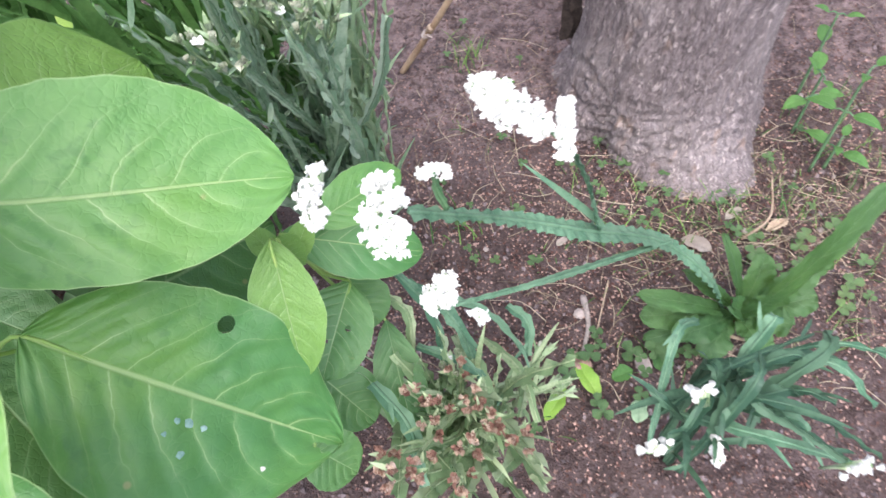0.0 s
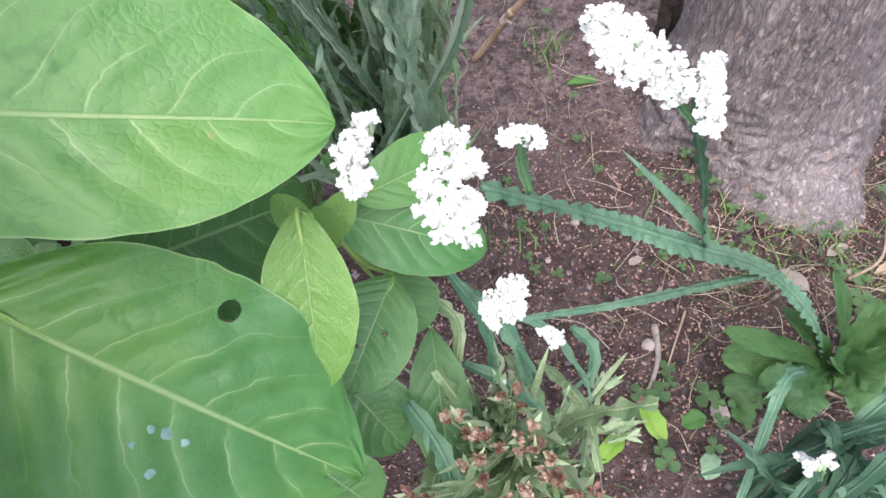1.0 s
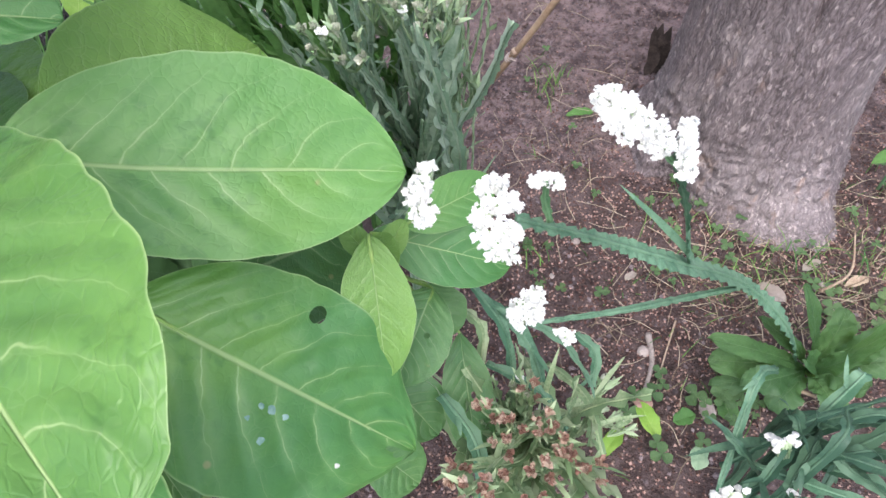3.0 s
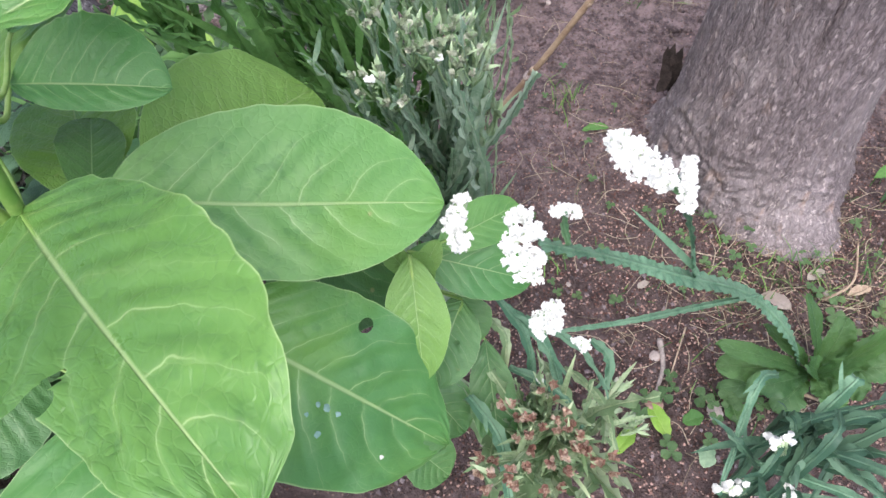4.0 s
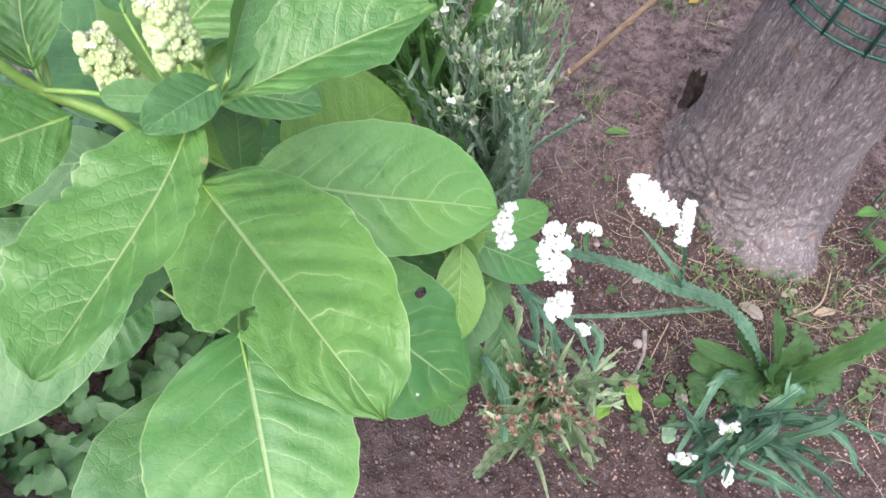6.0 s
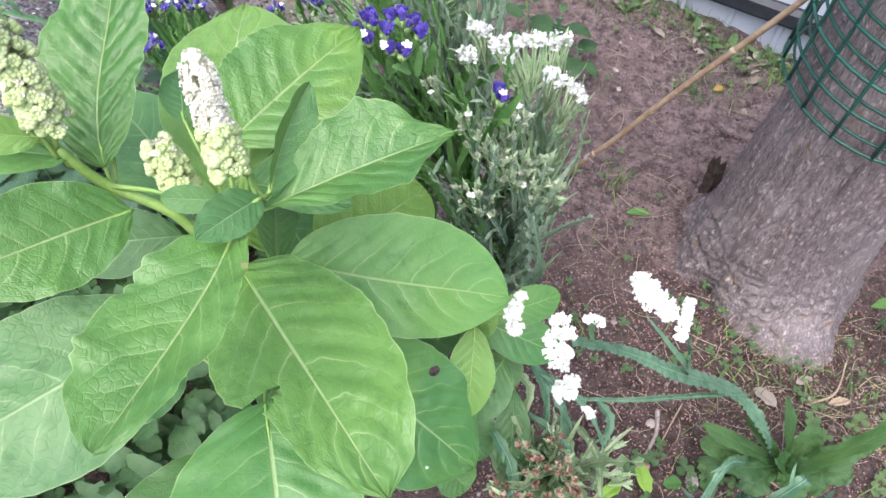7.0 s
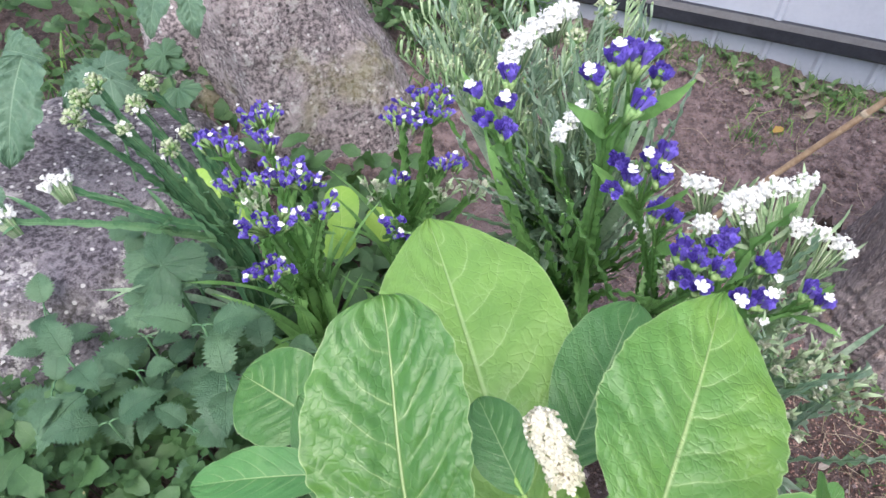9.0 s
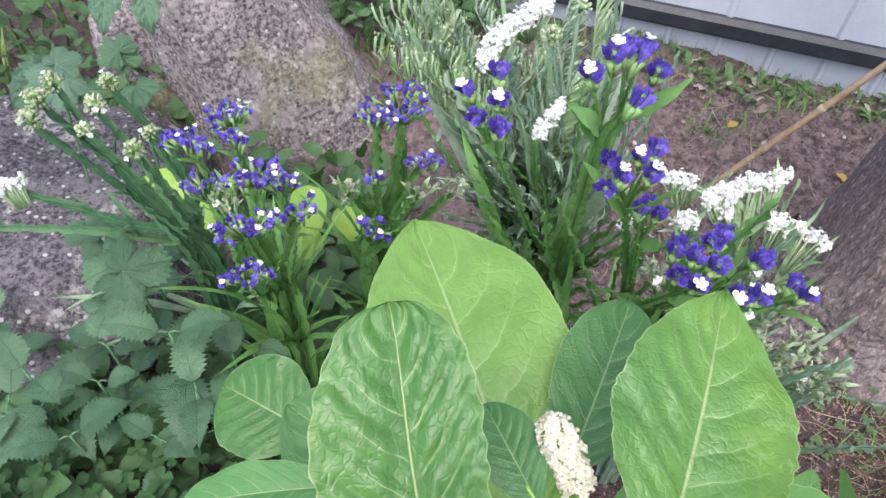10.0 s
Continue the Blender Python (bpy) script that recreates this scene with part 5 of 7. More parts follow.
def statice(name, crown, label, heads, seed, mat=None, leaf_mat_=None, leaves=8, reach=0.20, wing=0.006, leaf_w=0.022, group="statice clumps", kinks=0.02, spread=0.45, rise=(0.4, 1.0), lean=(0, 0), fan=None, straps=4):
    """A clump: ruffled winged stems rise together to the crown and fan out to the heads, with strap leaves round them. heads: kind, centre, axis, size, florets."""
    rnd = random.Random(seed)
    crown = Vector(crown)
    base = Vector((crown.x, crown.y, ground_z(crown.x, crown.y) - 0.01))
    pl = thing(name, base, label, "flower", group)
    mat = mat or statice_stem_mat
    for i, (kind, c, axis, size, n) in enumerate(heads):
        c = Vector(c)
        out = ((c - crown).normalized() + Vector((0, 0, 0.5))).normalized()
        low = c - out * size * 0.8
        j = Vector((rnd.uniform(-1, 1), rnd.uniform(-1, 1), 0)) * 0.018
        mid = crown.lerp(low, 0.5) + Vector((rnd.uniform(-1, 1), rnd.uniform(-1, 1), 0.3)) * kinks
        stalk(pl, [base + j * 0.6, crown + j, mid, low], 0.0019, wing, seed * 31 + i, mat, tufts=3)
        for k in range(2 if n > 6 else 1):
            f = rnd.uniform(0.35, 0.9)
            p = crown.lerp(mid, f * 2) if f < 0.5 else mid.lerp(low, f * 2 - 1)
            strap(pl, p, p + out * 0.05 + Vector((rnd.uniform(-1, 1), rnd.uniform(-1, 1), 0.1)) * 0.028, max(0.006, wing), seed + i * 3 + k, mat)
        if kind in ("faded", "withered"):
            spray(pl, c, out, size, seed * 17 + i, kind)
            continue
        plant_head(pl, kind, c, axis, size, seed * 17 + i, n, (out + Vector((0.1, 0.45, 0))).normalized() if kind == "white" else out)
    for k in range(leaves):
        a0 = 6.2832 * k / leaves + rnd.uniform(-0.4, 0.4)
        r = reach * rnd.uniform(0.6, 1.1)
        d = Vector((math.cos(a0), math.sin(a0), 0))
        s0 = base.lerp(crown, rnd.uniform(0.1, 0.9)) + d * 0.008
        tip = s0 + d * r * spread * rnd.uniform(0.5, 1.2) + Vector((lean[0], lean[1], rnd.uniform(*rise))) * r
        strap(pl, s0, tip, leaf_w * rnd.uniform(0.7, 1.2), seed * 7 + k, leaf_mat_ or statice_leaf_mat, (-d.x, -d.y, 0.6))
    if fan:
        center, sig, count, w = fan
        for k in range(count):
            s0 = base.lerp(crown, rnd.uniform(0.5, 1.0)) + Vector((rnd.gauss(0, 0.015), rnd.gauss(0, 0.015), 0))
            tip = Vector(center) + Vector((rnd.gauss(0, sig[0]), rnd.gauss(0, sig[1]), rnd.gauss(0, sig[2])))
            if not straps or k % straps:
                bow = s0.lerp(tip, 0.5) + Vector((rnd.gauss(0, 0.014), rnd.gauss(0, 0.014), rnd.uniform(-0.01, 0.02)))
                stalk(pl, [s0, bow, tip], 0.0013, w * rnd.uniform(0.35, 0.6), seed * 13 + k, mat, 0.45, None, True, 2)
            else:
                strap(pl, s0, tip, w * rnd.uniform(0.6, 1.3), seed * 11 + k, leaf_mat_, (rnd.uniform(-0.5, 0.5), -0.6, 0.6), rnd.uniform(-0.05, 0.1), 0.13)
    return pl


front_mat = plain_mat("blue_green_stem", (0.060, 0.145, 0.085), (0.145, 0.260, 0.165), 60, 0.55, 0.3, 0.002, 0.12, island=0.3)

# the white statice that arches in front of the trunk
front = thing("statice_plant", (0.0, -0.115, 0), "white statice with a long ruffled winged stem arching over bare soil", "flower", "statice clumps")
stalk(front, [(0.0, -0.115, 0), (-0.059, -0.120, 0.133), (-0.135, -0.115, 0.225), (-0.248, -0.175, 0.362), (-0.320, -0.195, 0.425), (-0.394, -0.248, 0.525)], 0.0026, 0.0108, 11, front_mat, 0.20, 150, True)
stalk(front, [(-0.120, -0.110, 0.215), (-0.22, -0.165, 0.29), (-0.30, -0.215, 0.36), (-0.372, -0.243, 0.398)], 0.0020, 0.0036, 12, front_mat, 0.2, 60, True)
stalk(front, [(-0.235, -0.168, 0.350), (-0.255, -0.172, 0.42), (-0.285, -0.195, 0.50), (-0.300, -0.215, 0.545)], 0.0020, 0.0062, 13, front_mat, 0.25, 50, True)
stalk(front, [(-0.285, -0.195, 0.50), (-0.31, -0.195, 0.53), (-0.335, -0.195, 0.555)], 0.0016, 0.003, 14, statice_stem_mat)
stalk(front, [(-0.37, -0.228, 0.495), (-0.376, -0.230, 0.52), (-0.377, -0.235, 0.54)], 0.0016, 0.003, 15, statice_stem_mat)
strap(front, (-0.228, -0.163, 0.345), (-0.305, -0.156, 0.44), 0.007, 3, front_mat, (-0.3, -0.4, 0.8))
for pts, wide in (
    ([(-0.350, -0.208, 0.578), (-0.337, -0.219, 0.575), (-0.321, -0.227, 0.565), (-0.314, -0.232, 0.555)], 0.0105),
    ([(-0.347, -0.218, 0.572), (-0.333, -0.229, 0.566)], 0.0065),
    ([(-0.296, -0.209, 0.556), (-0.303, -0.233, 0.556), (-0.309, -0.253, 0.556)], 0.0058),
    ([(-0.442, -0.216, 0.540), (-0.449, -0.240, 0.540), (-0.443, -0.260, 0.540)], 0.0078),
    ([(-0.416, -0.253, 0.555), (-0.408, -0.247, 0.555), (-0.401, -0.250, 0.555)], 0.0058),
    ([(-0.420, -0.273, 0.555), (-0.410, -0.263, 0.555), (-0.396, -0.260, 0.555)], 0.0062),
    ([(-0.419, -0.282, 0.552), (-0.408, -0.276, 0.552), (-0.397, -0.279, 0.552)], 0.0066),
    ([(-0.412, -0.290, 0.548), (-0.405, -0.285, 0.548), (-0.399, -0.289, 0.548)], 0.0050),
    ([(-0.386, -0.236, 0.540), (-0.377, -0.232, 0.540), (-0.368, -0.237, 0.540)], 0.0042),
    ([(-0.392, -0.246, 0.413), (-0.379, -0.232, 0.413), (-0.366, -0.230, 0.413)], 0.0070),
    ([(-0.391, -0.254, 0.410), (-0.378, -0.245, 0.410), (-0.369, -0.243, 0.410)], 0.0068),
    ([(-0.361, -0.254, 0.405), (-0.350, -0.262, 0.405)], 0.0046),
):
    comb_head(front, pts, wide, int(wide * 1e5) + len(pts), (-0.3, -0.5, 0.8), gaps=-0.38, deep=0.004)
for i, (tip, w) in enumerate((((-0.141, -0.114, 0.06), 0.05), ((-0.031, -0.065, 0.16), 0.02), ((0.031, -0.083, 0.12), 0.045), ((0.057, -0.164, 0.06), 0.05), ((0.103, -0.111, 0.14), 0.04), ((0.095, -0.138, 0.08), 0.05), ((-0.069, -0.176, 0.03), 0.04), ((0.012, -0.189, 0.04), 0.045), ((-0.159, -0.119, 0.13), 0.03), ((0.098, -0.118, 0.3), 0.035), ((-0.11, -0.158, 0.07), 0.04), ((-0.035, -0.14, 0.1), 0.035), ((-0.094, -0.099, 0.14), 0.022), ((0.038, -0.144, 0.14), 0.03), ((-0.136, -0.138, 0.03), 0.035))):
    sh = Shape()
    b0 = Vector((0.005, -0.115, 0.015))
    blade(sh, b0, b0.lerp(Vector(tip), 0.9), w * 0.85, (0, -0.4, 0.9), 0.12, 0.15, 0.10, 0, 48, 12, 1.0, 0.36, quilt=0.035, seed=40 + i, edge=0.35, pucker=0.06, cren=0.07)
    sh.make("leaf", rosette_mat, front, "broad basal leaf")

# the low blue-green clump
low_base = (-0.139, -0.271, 0.24)
statice("statice_plant", low_base, "blue-green statice with ruffled stems and a few white heads", [
    ("white", (-0.180, -0.302, 0.29), (0.9, -0.1, 0), 0.009, 5), ("white", (-0.227, -0.335, 0.28), (0.8, 0.2, 0), 0.009, 5),
    ("white", (-0.169, -0.339, 0.25), (-0.1, -0.9, 0), 0.010, 6), ("white", (-0.077, -0.375, 0.28), (0.8, -0.1, 0), 0.010, 6)], 21, teal_mat, teal_mat, 4, 0.16, 0.007, 0.009, spread=0.8, rise=(0.1, 0.5))
LOW = Vector(low_base)
jig = random.Random(8)
clump = [o for o in scene.objects if o.name.startswith("statice_plant")][-1]
for i, (tip, w) in enumerate((((-0.212, -0.318, 0.2), 0.013), ((-0.178, -0.329, 0.16), 0.014), ((-0.214, -0.28, 0.27), 0.012), ((-0.109, -0.339, 0.22), 0.014), ((-0.048, -0.275, 0.24), 0.015), ((-0.037, -0.308, 0.22), 0.014), ((-0.075, -0.228, 0.22), 0.013), ((-0.114, -0.319, 0.17), 0.014), ((-0.157, -0.331, 0.2), 0.012), ((-0.069, -0.335, 0.2), 0.014), ((-0.026, -0.246, 0.24), 0.014), ((-0.06, -0.284, 0.2), 0.012), ((-0.027, -0.363, 0.2), 0.014), ((-0.066, -0.345, 0.16), 0.012), ((-0.009, -0.272, 0.22), 0.012), ((-0.004, -0.317, 0.22), 0.013), ((-0.027, -0.239, 0.22), 0.011), ((-0.009, -0.357, 0.2), 0.013), ((-0.036, -0.372, 0.16), 0.012), ((-0.136, -0.249, 0.22), 0.012), ((-0.185, -0.278, 0.2), 0.011), ((0.028, -0.287, 0.24), 0.012))):
    if i % 5 != 3:
        j = Vector((jig.gauss(0, 0.016), jig.gauss(0, 0.016), jig.gauss(0, 0.012)))
        mid = LOW.lerp(Vector(tip), 0.55) + Vector((0, 0, 0.02)) + j * 1.5
        stalk(clump, [LOW - Vector((0, 0, 0.04)) + j * 1.6, mid, Vector(tip)], 0.0016, w * jig.uniform(0.36, 0.56), 700 + i, teal_mat if i % 3 else front_mat, 0.32, None, True, 1)

# withered clump between the pokeweed and the bare soil
statice("statice_plant", (-0.357, -0.241, 0.16), "withered statice with rusty brown flower heads", [
    ("withered", p, (0.6, -0.3, 0), 0.011, 5) for p in ((-0.435, -0.331, 0.36), (-0.407, -0.275, 0.32), (-0.409, -0.341, 0.36), (-0.399, -0.309, 0.34), (-0.370, -0.251, 0.30), (-0.364, -0.283, 0.32), (-0.361, -0.297, 0.32), (-0.351, -0.305, 0.32), (-0.375, -0.331, 0.35), (-0.348, -0.314, 0.32), (-0.390, -0.292, 0.33), (-0.338, -0.327, 0.33), (-0.426, -0.347, 0.37), (-0.385, -0.352, 0.35))] + [
    ("faded", (-0.375, -0.238, 0.28), (0.6, -0.3, 0), 0.012, 4), ("faded", (-0.253, -0.145, 0.07), (0.6, 0.7, 0), 0.011, 10), ("faded", (-0.255, -0.177, 0.06), (0.7, -0.4, 0), 0.012, 6), ("faded", (-0.236, -0.194, 0.06), (0.7, -0.4, 0), 0.012, 6)],
    33, dull_mat, dull_mat, 6, 0.18, 0.0050, 0.008, spread=0.7, rise=(0.1, 0.8), fan=((-0.388, -0.298, 0.28), (0.038, 0.042, 0.04), 42, 0.0170), straps=0)

clump = [o for o in scene.objects if o.name.startswith("statice_plant") and o.parent is None][-1]
for i, (p0, p1) in enumerate((((-0.41, -0.148, 0.3), (-0.377, -0.217, 0.22)), ((-0.401, -0.146, 0.28), (-0.347, -0.231, 0.22)), ((-0.378, -0.137, 0.24), (-0.29, -0.188, 0.16)), ((-0.443, -0.25, 0.3), (-0.413, -0.329, 0.26)), ((-0.402, -0.204, 0.26), (-0.334, -0.255, 0.22)), ((-0.298, -0.125, 0.16), (-0.283, -0.17, 0.12)), ((-0.422, -0.169, 0.3), (-0.408, -0.21, 0.26)), ((-0.364, -0.18, 0.22), (-0.352, -0.295, 0.24)), ((-0.335, -0.168, 0.18), (-0.305, -0.279, 0.22)))):
    p0, p1 = Vector(p0), Vector(p1)
    stalk(clump, [p0, p0.lerp(p1, 0.5) + Vector((0.01, 0, 0.015)), p1], 0.0018, 0.0072 if i % 2 else 0.0056, 810 + i, front_mat if i < 6 else dull_mat, 0.3, None, True, 1)

# fading white clump beside the pokeweed
statice("statice_plant", (-0.463, 0.019, 0.26), "silvery statice with fading cream flower heads", [
    ("faded", p, (0.6, -0.4, 0), 0.014, 11) for p in ((-0.504, -0.131, 0.57), (-0.488, -0.133, 0.56), (-0.473, -0.109, 0.58), (-0.449, -0.085, 0.57), (-0.434, -0.079, 0.565), (-0.426, -0.109, 0.56), (-0.460, -0.104, 0.57), (-0.445, -0.109, 0.56), (-0.485, -0.099, 0.59), (-0.501, -0.098, 0.60), (-0.510, -0.092, 0.62), (-0.468, -0.065, 0.60))],
    41, silver_mat, silver_mat, 5, 0.20, 0.0050, 0.009, spread=0.42, rise=(0.2, 0.9), fan=((-0.474, -0.105, 0.48), (0.042, 0.045, 0.07), 38, 0.0120))

# bright white clump
bright = statice("statice_plant", (-0.419, 0.059, 0.32), "statice with fans of fresh white flower heads on pale stems", [
    ("faded", (-0.555, -0.028, 0.60), (0.5, 0.5, 0), 0.009, 5), ("faded", (-0.470, -0.03, 0.58), (0.5, 0.5, 0), 0.010, 5)],
    51, pale_stem_mat, statice_grey_mat, 12, 0.22, 0.0045, 0.009, spread=0.25, rise=(0.4, 1.0), fan=((-0.452, 0.035, 0.545), (0.034, 0.030, 0.03), 48, 0.0105))
for k, (pts, wide, foot) in enumerate((
    ([(-0.530, 0.052, 0.620), (-0.517, 0.055, 0.620), (-0.508, 0.043, 0.620)], 0.0072, (-0.505, 0.045, 0.565)),
    ([(-0.504, 0.024, 0.620), (-0.492, 0.032, 0.620), (-0.482, 0.037, 0.620)], 0.0085, (-0.462, 0.020, 0.550)),
    ([(-0.485, 0.026, 0.620), (-0.471, 0.041, 0.620), (-0.451, 0.045, 0.620)], 0.0082, (-0.455, 0.022, 0.550)),
    ([(-0.452, 0.043, 0.620), (-0.436, 0.046, 0.620), (-0.423, 0.052, 0.620)], 0.0074, (-0.440, 0.028, 0.555)),
    ([(-0.489, 0.039, 0.610), (-0.482, 0.017, 0.610)], 0.0058, (-0.466, 0.018, 0.550)),
    ([(-0.446, 0.019, 0.600), (-0.433, 0.015, 0.600), (-0.425, 0.007, 0.600)], 0.0078, (-0.438, 0.010, 0.540)),
    ([(-0.420, 0.014, 0.595), (-0.411, 0.002, 0.595), (-0.401, -0.007, 0.595)], 0.0074, (-0.424, -0.004, 0.535)),
    ([(-0.534, 0.003, 0.620), (-0.524, 0.010, 0.620), (-0.517, 0.005, 0.620)], 0.0070, (-0.515, 0.010, 0.575)),
    ([(-0.578, 0.006, 0.620), (-0.569, 0.014, 0.620)], 0.0046, (-0.560, 0.014, 0.580)),
)):
    comb_head(bright, pts, wide, 900 + k, (-0.1, 0.05, 1.0), share=0.10, foot=foot, fine=3, gaps=-0.30, deep=0.0075)
    for m in range(5):
        e = bend(pts, 4)[m] - Vector((0, 0, 0.006))
        stalk(bright, [foot, Vector(foot).lerp(e, 0.5) + Vector((0.003, 0, 0.002)), e], 0.0010, 0.0024, 1200 + 7 * k + m, pale_stem_mat, 0.4, 14, True, 1)
    stalk(bright, [(-0.419, 0.059, 0.30), Vector((-0.419, 0.059, 0.32)).lerp(Vector(foot), 0.6) + Vector((0.008, 0.004, 0)), foot], 0.0018, 0.0040, 930 + k, silver_mat, 0.4, None, True, 4)
tall = statice("statice_plant", (-0.548, 0.245, 0.3), "tall white statice with many slender pale stems", [
    ("bud", (-0.603, 0.192, 0.66), (0.8, 0, 0), 0.010, 6), ("bud", (-0.578, 0.207, 0.68), (0.8, 0, 0), 0.010, 6)],
    61, silver_mat, statice_grey_mat, 14, 0.26, 0.004, 0.010, spread=0.5, rise=(0.4, 1.0), lean=(-0.1, 0.1), fan=((-0.600, 0.20, 0.53), (0.055, 0.055, 0.07), 70, 0.0150))
for k, (pts, wide) in enumerate((([(-0.674, 0.130, 0.680), (-0.661, 0.163, 0.680), (-0.638, 0.189, 0.680)], 0.0115), ([(-0.645, 0.182, 0.682), (-0.625, 0.200, 0.682), (-0.605, 0.212, 0.682)], 0.0125), ([(-0.639, 0.067, 0.660), (-0.626, 0.086, 0.660), (-0.611, 0.105, 0.660)], 0.0062))):
    comb_head(tall, pts, wide, 960 + k, (-0.1, 0.0, 1.0), 0.04, 0.2, None, 2, -0.22, 0.006)
    stalk(tall, [(-0.548, 0.245, 0.28), (-0.585, 0.19, 0.5), Vector(pts[1]) - Vector((-0.01, 0, 0.045))], 0.0018, 0.0045, 970 + k, silver_mat, 0.4, None, True, 6)
rnd = random.Random(62)
for k in range(44):
    tip = Vector((rnd.gauss(-0.650, 0.052), rnd.gauss(0.120, 0.060), rnd.gauss(0.555, 0.045)))
    b0 = Vector((-0.548 + rnd.gauss(0, 0.014), 0.245 + rnd.gauss(0, 0.014), 0.26))
    stalk(tall, [b0, b0.lerp(tip, 0.5) + Vector((rnd.gauss(0, 0.010), rnd.gauss(0, 0.010), 0.015)), tip], 0.0015, rnd.uniform(0.0045, 0.0075), 1500 + k, silver_mat if k % 3 else statice_leaf_mat, 0.3, None, True, 1)
for k in range(46):
    f = rnd.random()
    tip = Vector((-0.735 + 0.235 * f + rnd.gauss(0, 0.012), 0.300 - 0.05 * f + rnd.gauss(0, 0.028), rnd.gauss(0.58, 0.035)))
    b0 = Vector((-0.548 + rnd.gauss(0, 0.016), 0.245 + rnd.gauss(0, 0.016), 0.24))
    strap(tall, b0, tip, rnd.uniform(0.009, 0.014), 1600 + k, silver_mat if k % 3 else statice_grey_mat, (rnd.uniform(-0.5, 0.5), -0.5, 0.7), rnd.uniform(0.02, 0.10), 0.05, 0.3, 0.4, 0.6)
for k, (x, y) in enumerate(((-0.715, 0.260), (-0.730, 0.300), (-0.690, 0.230), (-0.670, 0.255), (-0.710, 0.320), (-0.650, 0.240), (-0.736, 0.229), (-0.748, 0.261), (-0.763, 0.210), (-0.722, 0.288), (-0.698, 0.311), (-0.708, 0.245), (-0.687, 0.205), (-0.685, 0.257), (-0.755, 0.309), (-0.659, 0.293), (-0.720, 0.215), (-0.700, 0.275), (-0.740, 0.330), (-0.566, 0.269), (-0.532, 0.296), (-0.526, 0.248), (-0.575, 0.198), (-0.501, 0.304), (-0.601, 0.235), (-0.550, 0.330), (-0.590, 0.310), (-0.620, 0.275))):
    plume(tall, (-0.548 + rnd.gauss(0, 0.012), 0.245 + rnd.gauss(0, 0.012), 0.3), (x, y, 0.615 + rnd.gauss(0, 0.018)), 980 + k, silver_mat if k % 2 else pale_stem_mat)

# violet clumps
def violet_stem(pl, crown, tufts, seed, wing=0.0085):
    """One broad ruffled winged stem that forks below its tufts, with lance leaves at the fork."""
    rnd = random.Random(seed)
    crown = Vector(crown)
    tufts = [Vector(p) for p in tufts]
    mean = sum(tufts, Vector()) / len(tufts)
    d = (mean - crown).normalized()
    fork = mean - (d + Vector((0, 0, 0.7))).normalized() * 0.050
    ground = Vector((crown.x, crown.y, ground_z(crown.x, crown.y) - 0.01))
    j = Vector((rnd.uniform(-1, 1), rnd.uniform(-1, 1), 0)) * 0.010
    stalk(pl, [ground, crown + j, crown.lerp(fork, 0.55) + j * 0.6 + Vector((0, 0, 0.012)), fork], 0.0024, wing, seed + 1, statice_leaf_mat, 0.30, None, True)
    for k, p in enumerate(tufts):
        up = (p - fork).normalized()
        low = p - (up + Vector((0, 0, 0.4))).normalized() * 0.012
        stalk(pl, [fork - d * 0.006, fork.lerp(low, 0.5) + Vector((0, 0, 0.002)), low], 0.0015, wing * 0.40, seed + 5 + k, statice_leaf_mat, 0.3, 14, True)
        plant_head(pl, "violet", p, (0.5, -0.5, 0), 0.012, seed * 17 + k, 1, (up + Vector((0, 0, 0.5))).normalized())
    for k in range(2):
        a0 = rnd.uniform(0, 6.28)
        out = (d + Vector((math.cos(a0), math.sin(a0), 0)) * 0.55).normalized()
        strap(pl, fork - d * 0.02 * k, fork + out * rnd.uniform(0.045, 0.065), 0.0115, seed + 40 + k, statice_leaf_mat, (0.2, -0.6, 0.6), 0.05, 0.06)


tall_violet = statice("statice_plant", (-0.585, 0.14, 0.36), "tall violet statice with broad ruffled green stems", [], 71, statice_leaf_mat, statice_leaf_mat, 6, 0.30, 0.0062, 0.014, spread=0.5, rise=(0.2, 0.9), fan=((-0.62, 0.03, 0.55), (0.07, 0.06, 0.08), 24, 0.016))
for k, tufts in enumerate((
    ((-0.705, -0.007, 0.770), (-0.686, 0.002, 0.772), (-0.705, -0.031, 0.768), (-0.689, -0.022, 0.771), (-0.690, -0.036, 0.766)),
    ((-0.650, -0.055, 0.815), (-0.638, -0.046, 0.818), (-0.627, -0.068, 0.810)),
    ((-0.629, -0.039, 0.816), (-0.620, -0.036, 0.815), (-0.618, -0.055, 0.813)),
)):
    violet_stem(tall_violet, (-0.585 + 0.012 * (1 - k), 0.14, 0.34), tufts, 7100 + 60 * k, 0.0078)
near_violet = statice("statice_plant", (-0.507, 0.088, 0.36), "violet statice with white centres beside the pokeweed", [], 81, statice_leaf_mat, statice_leaf_mat, 5, 0.28, 0.0055, 0.013, spread=0.45, rise=(0.2, 0.9), fan=((-0.54, -0.03, 0.54), (0.05, 0.05, 0.07), 22, 0.015))
